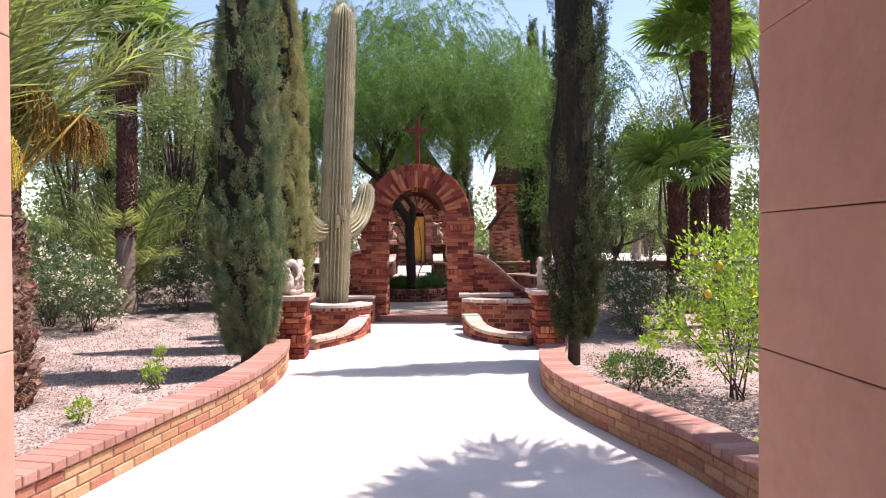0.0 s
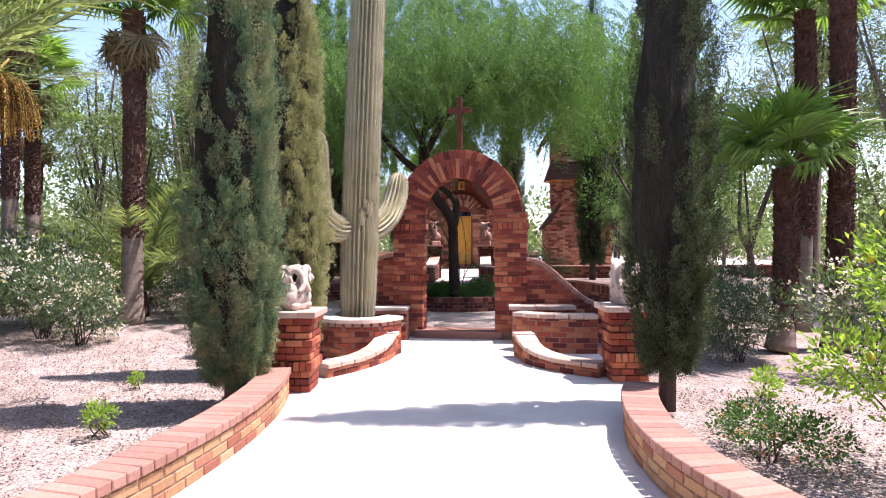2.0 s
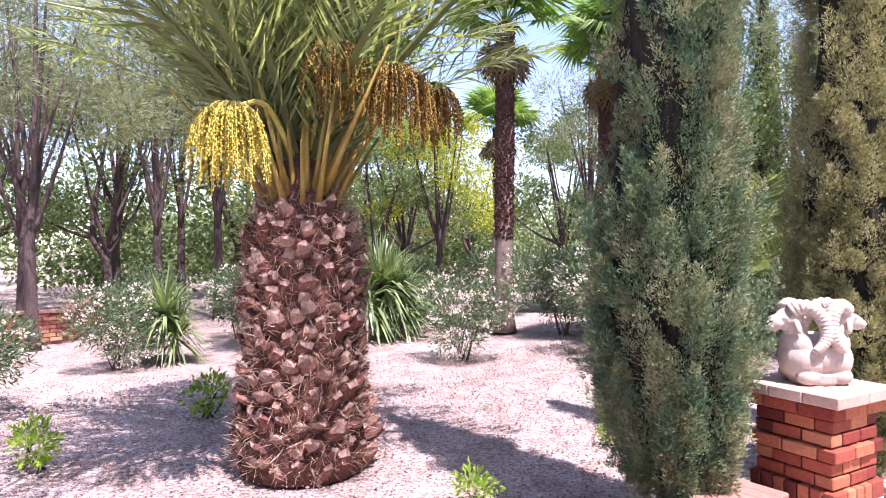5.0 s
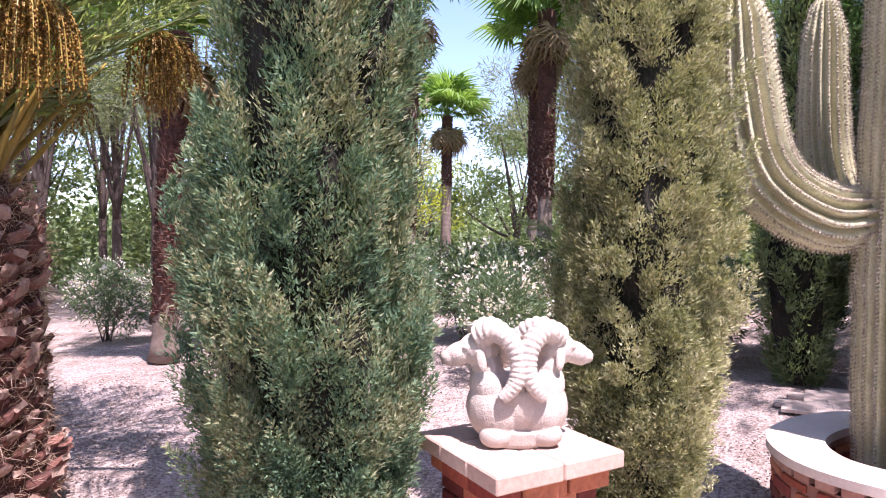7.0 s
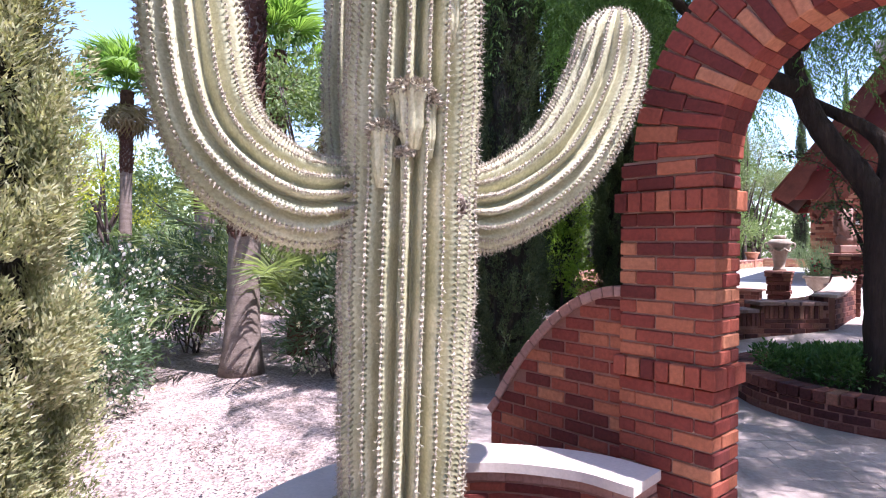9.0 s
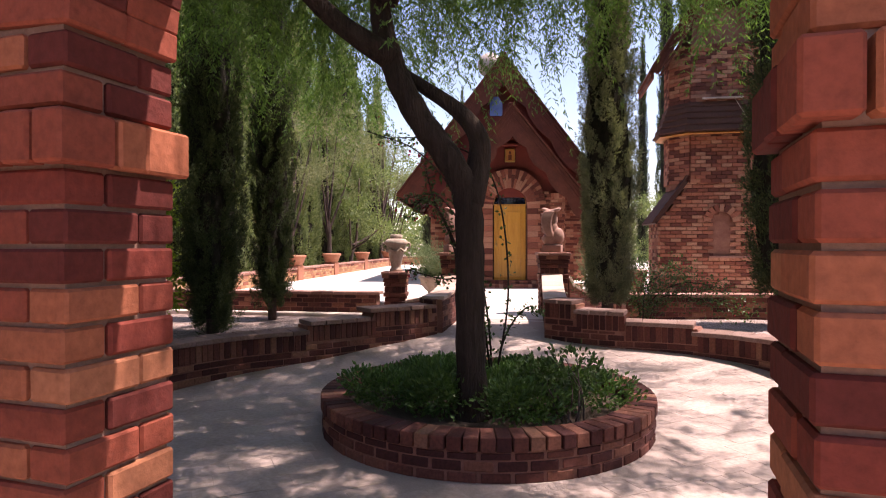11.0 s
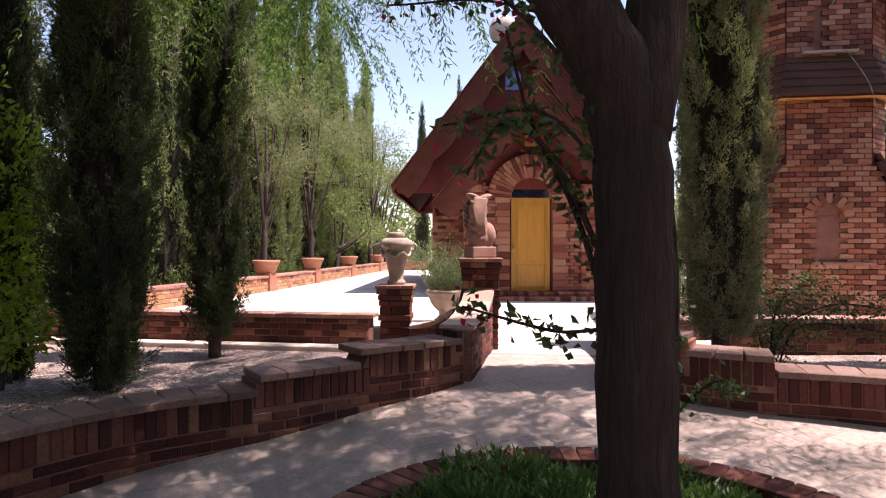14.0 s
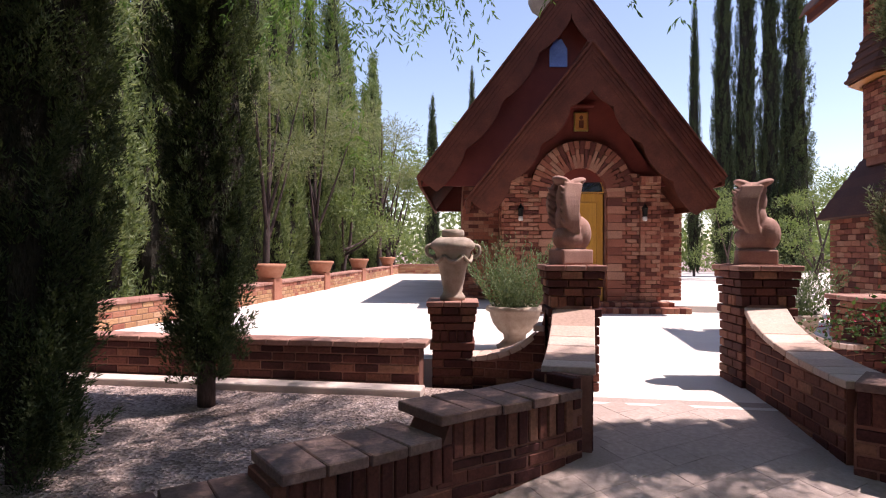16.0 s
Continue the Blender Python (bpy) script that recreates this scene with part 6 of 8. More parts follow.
def palm_trunk(height, r0, r1, seed, boots_from, curve=0.0):
    rng = random.Random(seed)
    bm = bmesh.new()
    n = 26
    line, radii = [], []
    for i in range(n + 1):
        t = i / n
        line.append(Vector((curve * math.sin(t * 2.2), 0.4 * curve * t * t, height * t)))
        flare = 1 + 0.5 * math.exp(-t * height / 0.35)
        radii.append((r0 + (r1 - r0) * t) * flare * (1 + 0.035 * rng.uniform(-1, 1)))
    add_tube(bm, line, radii, 16)
    return bm, line


def boots(line, height, r, z0, z1, count, seed, sheath):
    """Cut leaf bases that stand out of a palm's upper trunk."""
    rng = random.Random(seed)
    bm = bmesh.new()
    k0 = int(z0 / height * (len(line) - 1)) + 1
    upper = line[k0:]
    add_tube(bm, upper, [sheath * (0.8 if i == 0 else 1) * rng.uniform(0.93, 1.07) for i in range(len(upper))], 14)
    for i in range(count):
        t = (z0 + (z1 - z0) * i / count) / height
        k = min(len(line) - 2, int(t * (len(line) - 1)))
        c = line[k].lerp(line[k + 1], t * (len(line) - 1) - k)
        a = i * 2.39996 + rng.uniform(-0.2, 0.2)
        add_box(bm, (rng.uniform(0.09, 0.15), rng.uniform(0.05, 0.085), 0.014), c + Vector((math.cos(a) * (r + 0.022), math.sin(a) * (r + 0.022), 0)), (rng.uniform(-12, 12), -72 + rng.uniform(-10, 22), math.degrees(a) + rng.uniform(-20, 20)))
    return bm


def fan_palm(at, height, label, seed, r0=0.17, r1=0.13, fronds=26, boots_from=0.45, size=1.0, curve=0.1, dry=10, group="fan palms"):
    p = thing("fan_palm", at, label, "palm tree", group)
    bm, line = palm_trunk(height, r0, r1, seed, boots_from, curve)
    part("trunk", bm, M_PALMBARK, p, "grey ringed trunk", True)
    if boots_from < 1:
        part("bark_sheath", boots(line, height, r1 * 1.0, height * boots_from, height * 0.99, int(185 * height * (1 - boots_from)), seed, r1 * 1.1), M_BOOTBARK, p, "reddish old leaf bases")
    top = line[-1]
    rng = random.Random(seed)
    for i in range(fronds):
        el = 85 - 80 * (i / fronds) ** 0.9 + rng.uniform(-7, 7)
        s = size * rng.uniform(0.85, 1.15)
        m = Matrix.Translation(top) @ pose(0, 0, 0, rng.uniform(-25, 25), -el, i * 137.5 + rng.uniform(-12, 12)) @ Matrix.Diagonal((s, s, s, 1))
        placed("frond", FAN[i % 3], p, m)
    for i in range(dry):
        m = Matrix.Translation(top + Vector((0, 0, -0.15))) @ pose(0, 0, 0, rng.uniform(-25, 25), rng.uniform(52, 82), i * 137.5) @ Matrix.Diagonal((size, size, size, 1))
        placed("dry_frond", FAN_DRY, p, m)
    return p


DATE_FROND = [frond_mesh("date_frond", 2.6, 70, 0.37, 0.0105, d, L_DATE, k) for k, d in enumerate((0.10, 0.20, 0.34))]


def date_palm(at):
    p = thing("date_palm", at, "stout date palm with scaly trunk and amber date clusters", "palm tree")
    h = 2.0
    bm = bmesh.new()
    prof = [(0.50, -0.05), (0.51, 0.1), (0.47, 0.4), (0.435, 0.8), (0.41, 1.3), (0.40, 1.7), (0.36, 1.9), (0.25, 2.1), (0.15, 2.5), (0.05, 3.0)]
    add_lathe(bm, prof, 40)
    part("trunk", bm, M_BOOTBARK, p, "thick reddish brown trunk", True)
    # cut leaf bases: broad at the trunk, narrowing to a ragged, pale cut
    kinds = []
    for kind in range(4):
        rk = random.Random(kind)
        bm = bmesh.new()
        rings = []
        for x, w, q2, z in ((-0.03, 0.095, 0.05, -0.02), (0.025, 0.085, 0.046, 0.0), (0.055, 0.066, 0.036, 0.02), (0.07 + 0.02 * rk.random(), 0.052, 0.03, 0.035 + 0.03 * rk.random())):
            rings.append([bm.verts.new((x + rk.uniform(-.012, .012), w * math.cos(q) * rk.uniform(0.8, 1.15), q2 * math.sin(q) + z + rk.uniform(-.007, .007))) for q in (math.pi * 2 * k / 8 for k in range(8))])
        for lo, hi in zip(rings, rings[1:]):
            for k in range(8):
                j = (k + 1) % 8
                bm.faces.new((lo[k], lo[j], hi[j], hi[k]))
        bm.faces.new(rings[-1])
        me = bpy.data.meshes.new("leaf_base")
        bm.to_mesh(me)
        bm.free()
        me.materials.append(M_BOOT)
        me.materials.append(M_BOOTCUT)
        for poly in list(me.polygons)[-1 - 2 * kind:]:
            poly.material_index = 1
        kinds.append(me)
    n = 298
    for i in range(n):
        z = 0.0 + (h - 0.02) * (i / n)
        r = np.interp(z, [q[1] for q in prof], [q[0] for q in prof]) - 0.02
        a = i * 2.39996 + jitter(0.09)
        s = random.uniform(0.66, 1.08)
        placed("leaf_base", kinds[i % 4], p, pose(r * math.cos(a), r * math.sin(a), z + jitter(0.02), jitter(28), jitter(22) - 14, math.degrees(a) + jitter(18)) @ Matrix.Diagonal((s * random.uniform(1.0, 1.75), s * random.uniform(0.8, 1.1), s * random.uniform(0.8, 1.15), 1)))
    # fibres between the scales
    pts, ways = [], []
    for i in range(7000):
        z, a = random.uniform(0.02, 2.15), random.uniform(0, 2 * math.pi)
        r = np.interp(z, [q[1] for q in prof], [q[0] for q in prof]) + 0.01
        pts.append((r * math.cos(a), r * math.sin(a), z))
        ways.append((math.cos(a) * 0.7, math.sin(a) * 0.7, random.uniform(-0.6, 1)))
    leaves("fibre", pts, ways, 0.15, 0.0028, L_FIBRE, p, 0.9, "dry pale fibres")
    rng = random.Random(4)
    top = Vector((0, 0, 2.15))
    count = 46
    for i in range(count):
        el = 93 - 33 * (i / count) ** 1.1 + rng.uniform(-6, 6)
        s = rng.uniform(0.9, 1.15)
        m = Matrix.Translation(top + Vector((0, 0, 0.5 * (1 - i / count)))) @ pose(0, 0, 0, rng.uniform(-20, 20), -el, i * 137.5 + rng.uniform(-10, 10)) @ Matrix.Diagonal((s, s, s, 1))
        placed("frond", DATE_FROND[min(2, int(3 * (i / count)))], p, m)
    # long outer leaves that reach over the path and the gravel
    for az, el, s in ((46, 50, 1.62), (12, 48, 1.15), (100, 50, 1.15), (75, 42, 1.0), (150, 45, 1.1), (190, 40, 1.1), (235, 48, 1.15), (285, 52, 1.1), (325, 56, 1.1), (165, 58, 1.2), (215, 60, 1.2), (175, 40, 1.05), (205, 38, 1.1), (140, 36, 1.0), (250, 40, 1.0), (228, 46, 1.2), (182, 52, 1.2), (92, 64, 1.2), (196, 60, 1.2), (300, 62, 1.2), (268, 50, 1.25), (296, 46, 1.2), (312, 50, 1.2)):
        placed("frond", DATE_FROND[1], p, Matrix.Translation((0, 0, 2.2)) @ pose(0, 0, 0, 0, -el, az) @ Matrix.Diagonal((s, s, s, 1)))
    # golden leaf stalks
    for i in range(46):
        a = i * 2.39996 + rng.uniform(-0.2, 0.2)
        bm = bmesh.new()
        e = radians(rng.uniform(48, 86))
        rr = rng.uniform(0.1, 0.27)
        c0 = Vector((rr * math.cos(a), rr * math.sin(a), rng.uniform(1.85, 2.1)))
        d = Vector((math.cos(a) * math.cos(e), math.sin(a) * math.cos(e), math.sin(e)))
        far = rng.uniform(0.7, 1.3)
        add_tube(bm, [c0, c0 + d * far * 0.3, c0 + d * far], [0.04, 0.022, 0.009], 7)
        part("stalk", bm, M_PETIOLE, p, "", True)
    # date clusters hanging round the crown
    for k, (az, out, z) in enumerate(((-43, 0.9, 2.62), (32, 0.9, 2.98), (88, 1.1, 3.1), (12, 0.5, 3.2), (150, 0.8, 3.0))):
        a = radians(az)
        tip = Vector((out * math.cos(a), out * math.sin(a), z))
        bunch = thing("date_cluster", (0, 0, 0))
        bunch.parent = p
        bunch["label"] = "hanging cluster of amber dates on yellow strands"
        bm = bmesh.new()
        start = Vector((0.12 * math.cos(a), 0.12 * math.sin(a), 2.35))
        add_tube(bm, smooth_line([start, start.lerp(tip, 0.5) + Vector((0, 0, 0.22)), tip], 5), [0.026 - 0.001 * i for i in range(11)], 7)
        part("stem", bm, M_DATESTRAND, bunch, "", True)
        bm = bmesh.new()
        fruit, r2 = [], random.Random(k)
        for _ in range(78):
            b, w = r2.uniform(0, 2 * math.pi), 0.02 + 0.23 * r2.random() ** 0.6
            ln = r2.uniform(0.30, 0.60) * (1.1 - w)
            d = Vector((math.cos(b), math.sin(b), 0)) * w
            lean = Vector((math.cos(a), math.sin(a), 0)) * 0.06
            line = smooth_line([tip, tip + d * 0.44 + lean * 0.4 + Vector((0, 0, 0.01)), tip + d * 0.9 + lean + Vector((0, 0, -0.14)), tip + d * 1.1 + lean + Vector((0, 0, -ln))], 5)
            add_tube(bm, line, [0.0032] * len(line), 4, ends=False)
            fruit += [line[i].lerp(line[i - 1], f) + Vector((jitter(0.013), jitter(0.013), 0)) for i in range(8, len(line)) for f in (0.0, 0.33, 0.66)]
        part("strand_tuft", bm, M_DATESTRAND if k == 0 else M_PETIOLE, bunch)
        base = np.array([[1, 0, 0], [-1, 0, 0], [0, 1, 0], [0, -1, 0], [0, 0, 1.4], [0, 0, -1.4]]) * 0.0092
        tri = np.array([[0, 2, 4], [2, 1, 4], [1, 3, 4], [3, 0, 4], [2, 0, 5], [1, 2, 5], [3, 1, 5], [0, 3, 5]])
        v = np.concatenate([base + np.array(q) for q in fruit])
        f = np.concatenate([tri + 6 * i for i in range(len(fruit))])
        tagged(placed("fruit_mass", fast_mesh("fruit_mass", v, f, M_DATE if k == 0 else M_DATE_RIPE, True), bunch), kind="stuff")
    return p


date_palm((-4.75, 6.15, 0.0))


# ---- saguaro ----
def ribbed(line, radii, ribs, rib, spines, parent, name, seed, segments=None):
    bm = bmesh.new()
    add_tube(bm, line, radii, segments or ribs * 8, ribs, rib, True, 0.085)
    part(name, bm, M_SAGUARO, parent, "", True)
    # rows of pale spines on the ribs
    pts, ways, long, out = [], [], [], []
    n = len(line)
    side = None
    rng = random.Random(seed)
    for i in range(n):
        way = (line[min(i + 1, n - 1)] - line[max(i - 1, 0)]).normalized()
        if side is None:
            side = way.orthogonal().normalized()
        side = (side - way * side.dot(way)).normalized()
        up = way.cross(side)
        nxt = line[min(i + 1, n - 1)] - line[i]
        if nxt.length < 0.018 and i % 2:
            continue
        reps = max(1, round(nxt.length / 0.023))
        for k in range(ribs):
            a = 2 * math.pi * k / ribs
            d = side * math.cos(a) + up * math.sin(a)
            for r in range(reps):
                q = line[i] + nxt * (r / reps) + d * (radii[i] * (1 + rib) - 0.002)
                turn = d.cross(way)
                for _ in range(spines):
                    pts.append(q)
                    ways.append(d * 0.75 + way * rng.uniform(-1, 1) + turn * rng.uniform(-1, 1))
                long.append(q)
                out.append(d + way * rng.uniform(-0.6, 0.6) + turn * rng.uniform(-0.6, 0.6))
    base = np.array([[1, 0, 0], [-1, 0, 0], [0, 1, 0], [0, -1, 0], [0, 0, 1.5], [0, 0, -1.5]]) * 0.0082
    tri = np.array([[0, 2, 4], [2, 1, 4], [1, 3, 4], [3, 0, 4], [2, 0, 5], [1, 2, 5], [3, 1, 5], [0, 3, 5]])
    q = np.array([tuple(p) for p in long])
    sz = np.random.RandomState(seed).uniform(0.75, 1.25, (len(q), 1, 1))
    v = (base[None] * sz + q[:, None]).reshape(-1, 3)
    f = (tri[None] + 6 * np.arange(len(q))[:, None, None]).reshape(-1, 3)
    placed("areole_cover", fast_mesh("areole_cover", v, f, M_AREOLE), parent, None, "rows of pale woolly areoles")
    leaves("spine_cover", pts, ways, 0.026, 0.0011, M_SPINE, parent, 0.3, "rows of pale spines")


def saguaro(at):
    s = thing("saguaro", at, "tall ribbed saguaro cactus with curved arms", "cactus")
    heights = [0.0115 * i for i in range(296)] + [3.4 + 0.1 * i for i in range(1, 26)]
    line = [Vector((0.03 + 0.22 * (z / 5.9) ** 1.3, 0, z)) for z in heights]
    radii = []
    for z in heights:
        r = np.interp(z, (0, 0.3, 0.8, 1.4, 2.2, 4.0, 5.3, 5.7, 5.85, 5.9), (0.218, 0.22, 0.235, 0.25, 0.245, 0.238, 0.225, 0.18, 0.09, 0.02))
        radii.append(float(r) * (1 + 0.012 * math.sin(z * 9) + 0.008 * math.sin(z * 23)))
    ribbed(line, radii, 23, 0.12, 5, s, "stem", 1)

    def arm(points, radius, name, ribs=17):
        ln = smooth_line(points, 42)
        m = len(ln)
        rr = [radius * float(np.interp(i / (m - 1), (0, 0.06, 0.18, 0.75, 0.92, 0.98, 1.0), (0.55, 0.85, 1.0, 1.0, 0.85, 0.5, 0.12))) for i in range(m)]
        ribbed(ln, rr, ribs, 0.095, 5, s, name, len(points))

    arm([(-0.08, -0.1, 1.84), (-0.24, -0.34, 1.83), (-0.42, -0.56, 2.06), (-0.5, -0.63, 2.5), (-0.53, -0.67, 3.2)], 0.185, "arm")
    arm([(-0.16, 0.12, 1.75), (-0.42, 0.22, 1.85), (-0.60, 0.28, 2.3), (-0.62, 0.3, 3.35)], 0.145, "arm")
    arm([(0.08, 0.18, 1.79), (0.2, 0.42, 1.82), (0.38, 0.68, 2.03), (0.49, 0.86, 2.38), (0.53, 0.94, 2.76)], 0.175, "arm")
    for k, (a, z, r) in enumerate(((-72, 2.06, 0.055), (-46, 2.2, 0.07), (-30, 2.17, 0.03), (-52, 1.98, 0.018), (-8, 2.6, 0.045))):
        bm = bmesh.new()
        c = Vector((0.09 + 0.235 * math.cos(radians(a)), 0.235 * math.sin(radians(a)), z))
        ln = [c + Vector((0, 0, -0.2)), c + Vector((0, 0, -0.12)), c + Vector((0, 0, -0.03)), c, c + Vector((0, 0, r * 0.45)), c + Vector((0, 0, r * 0.6))]
        add_tube(bm, ln, [r * 0.4, r * 0.75, r * 0.8, r * 1.0, r * 0.95, r * 0.5], 48, 8, 0.08)
        part("bud", bm, M_SAGUARO, s, "short new arm bud with a spiny crown", True)
        rk = np.random.RandomState(k)
        b = rk.uniform(0, 2 * math.pi, 620)
        d = unit(np.stack([np.cos(b), np.sin(b), rk.uniform(-0.35, 1.3, 620)], 1))
        leaves("bud_cover", np.array(c) + np.array([0, 0, r * 0.2]) + d * np.array([r * 0.95, r * 0.95, r * 0.45]), d, 0.028, 0.004, M_AREOLE, s, 0.4)
    # woody scar at the foot of an arm
    bm = bmesh.new()
    bmesh.ops.create_uvsphere(bm, u_segments=14, v_segments=10, radius=1, matrix=Matrix.Translation((0.285, 0.05, 1.8)) @ Matrix.Diagonal((0.05, 0.05, 0.062, 1)))
    part("scar", bm, M_PALMBARK, s, "brown woody scar", True)
    # a dark ball set proud of the scar stands for a shaded hole
    bm = bmesh.new()
    bmesh.ops.create_uvsphere(bm, u_segments=12, v_segments=8, radius=1, matrix=Matrix.Translation((0.327, 0.03, 1.805)) @ Matrix.Diagonal((0.016, 0.02, 0.026, 1)))
    part("scar_hollow", bm, M_SOIL, s, "dark ball standing for the shaded hollow in the scar", True)


saguaro((-2.02, 11.02, 0.0))


# ---- courtyard mesquite ----
def mesquite():
    t = thing("mesquite", (-0.865, 16.12, 0.3), "dark leaning mesquite tree with feathery drooping foliage", "tree")
    bm = bmesh.new()
    trunk = smooth_line([(0.03, 0, -0.1), (0.01, 0, 0.5), (0.0, 0.02, 1.2), (-0.02, 0.03, 1.72), (-0.14, 0.0, 2.02), (-0.42, -0.04, 2.42), (-0.62, -0.06, 2.85), (-0.72, -0.05, 3.4), (-0.6, -0.05, 4.2)], 6)
    add_tube(bm, trunk, [0.13 * float(np.interp(i / len(trunk), (0, 0.1, 0.5, 0.75, 1), (1.1, 0.92, 0.85, 0.75, 0.42))) * (1 + 0.05 * math.sin(i * 2.1)) for i in range(len(trunk))], 16)
    part("trunk", bm, M_BARK, t, "dark furrowed trunk", True)
    limbs = [
        [(0.0, 0.03, 1.7), (0.06, 0.08, 2.0), (0.06, 0.1, 2.24), (-0.1, 0.12, 2.46), (-0.43, 0.14, 2.7), (-1.1, 0.5, 3.2), (-1.5, 0.9, 3.6)],
        [(-0.6, -0.08, 2.85), (-1.1, -0.3, 3.2), (-1.7, -0.6, 3.9), (-2.3, -0.8, 4.6)],
        [(-0.65, -0.1, 3.3), (-0.2, -0.6, 4.0), (0.4, -1.1, 4.6), (0.9, -1.5, 5.2)],
        [(-0.6, -0.05, 4.0), (0.2, 0.4, 4.6), (1.1, 0.9, 5.1), (1.9, 1.2, 5.4)],
        [(-0.6, -0.05, 4.1), (-0.7, 0.4, 5.0), (-0.5, 0.9, 5.8), (-0.3, 1.1, 6.4)],
        [(-1.5, 0.9, 3.6), (-1.9, 1.4, 4.1), (-2.2, 1.8, 4.8)],
        [(-0.65, -0.1, 3.5), (-1.0, -1.0, 4.2), (-1.3, -1.9, 4.6)],
        [(0.4, -1.1, 4.6), (1.2, -1.0, 4.9), (2.1, -0.7, 5.0)],
        [(1.1, 0.9, 5.1), (2.2, 1.6, 5.3), (3.2, 2.4, 5.3)],
    ]
    for i, pts in enumerate(limbs):
        bm = bmesh.new()
        ln = smooth_line(pts, 6)
        r0 = (0.11, 0.10, 0.09, 0.09, 0.09, 0.06, 0.07, 0.05, 0.05)[i]
        add_tube(bm, ln, [r0 * (1 - 0.75 * k / len(ln)) for k in range(len(ln))], 10)
        part("limb", bm, M_BARK, t, "", True)
    rng = np.random.RandomState(3)
    pts, ways = [], []
    # many high and outlying heads are out of view, added to shade the court
    heads = [(-0.4, 0, 5.5, 1.9, 1.6), (-1.7, -0.6, 4.9, 1.4, 1.2), (0.6, -1.1, 5.2, 1.5, 1.3), (1.2, 0.2, 5.6, 1.3, 1.1), (-0.4, 1.0, 6.2, 1.6, 1.3), (-1.8, 1.3, 5.0, 1.3, 1.1), (-1.1, -1.7, 4.8, 1.1, 1.0), (0.0, 0.0, 7.0, 1.5, 1.1), (-2.6, 0.2, 4.6, 1.0, 0.9), (-3.0, 1.6, 4.6, 1.3, 1.0), (-2.2, 3.0, 4.5, 1.3, 0.9), (-0.6, 3.2, 4.9, 1.5, 1.1), (-3.0, -1.3, 4.7, 1.2, 1.0), (2.3, -0.8, 5.8, 1.1, 0.9), (1.4, -2.0, 5.0, 1.3, 1.1), (-0.3, -2.4, 5.3, 1.3, 1.1), (-1.0, 0.6, 7.3, 1.7, 1.2), (1.3, 0.3, 7.0, 1.6, 1.2), (-2.4, 0.0, 6.4, 1.5, 1.2), (0.0, 2.0, 5.2, 1.4, 0.9), (-0.2, 3.6, 5.0, 1.3, 0.9), (-1.6, 3.9, 4.3, 1.2, 0.8), (2.8, 2.6, 5.0, 1.1, 0.8), (1.9, -1.6, 5.3, 1.3, 0.9), (2.5, -2.7, 5.1, 1.2, 0.9), (1.6, 1.6, 5.6, 1.4, 0.8), (1.0, 2.7, 5.5, 1.4, 0.8), (2.1, 2.6, 5.7, 1.3, 0.8), (0.6, 1.2, 6.0, 1.4, 0.9), (2.6, 3.6, 5.3, 1.3, 0.8), (2.9, 1.0, 5.4, 1.1, 0.9), (2.8, 0.0, 5.5, 1.2, 0.9), (-2.4, -2.4, 5.0, 1.3, 0.8), (-3.4, -1.0, 5.3, 1.2, 0.8), (-3.3, 2.9, 4.2, 1.2, 0.8), (-2.7, 4.4, 4.0, 1.1, 0.7), (-3.9, 0.4, 4.6, 1.1, 0.8), (4.3, -0.6, 5.4, 1.2, 0.8), (4.9, 0.9, 5.6, 1.2, 0.8), (4.3, -2.0, 5.2, 1.1, 0.8), (4.0, 2.2, 5.4, 1.1, 0.8), (-0.6, 0.6, 4.3, 1.0, 0.6), (0.9, 0.9, 4.3, 1.0, 0.6), (-1.9, 0.2, 4.1, 0.9, 0.6), (1.9, -0.2, 4.4, 1.0, 0.6), (0.9, -1.4, 4.3, 0.9, 0.6), (-1.2, 1.9, 4.2, 0.9, 0.6), (0.4, 2.4, 4.3, 0.9, 0.5), (-1.2, 1.8, 6.0, 1.4, 0.8), (0.4, 2.9, 6.1, 1.4, 0.8), (-1.1, 3.0, 6.0, 1.3, 0.8), (-2.3, 1.9, 5.9, 1.2, 0.8), (1.6, 3.4, 6.2, 1.2, 0.8), (-0.4, 4.2, 6.3, 1.2, 0.7)]
    twigs = 0
    twig_bm = bmesh.new()
    for hx, hy, hz, hr, hv in heads:
        for _ in range(int((100 if hz > 5.75 else 80 if hy < 2.8 and hz > 4.45 and hx < 3.5 else 34) * hr)):
            d = unit(rng.normal(0, 1, 3))
            c = np.array([hx, hy, hz]) + d * np.array([hr, hr, hv]) * rng.power(2)
            ln = rng.uniform(0.5, 1.15)
            out = unit(d * np.array([1, 1, 0.2]) + rng.normal(0, 0.3, 3))
            steps = 13
            for k in range(steps):
                f = k / steps
                q = c + out * ln * 0.55 * f + np.array([0, 0, -1.0]) * ln * (0.15 * f + 0.75 * f * f)
                for s in (-1, 1):
                    sd = unit(np.cross(out, [0, 0, 1.0])) * s
                    for j in range(4):
                        pts.append(q + (sd * 0.024 * j + np.array([0, 0, -0.02 * j])))
                        ways.append(sd * 0.6 + out * 0.3 + np.array([0, 0, -0.75]) + rng.normal(0, 0.3, 3))
    leaves("foliage", pts, ways, 0.066, 0.0086, L_MESQUITE, t, 0.2, "bright feathery drooping foliage, with unseen heads added for shade")
    return t


mesquite()


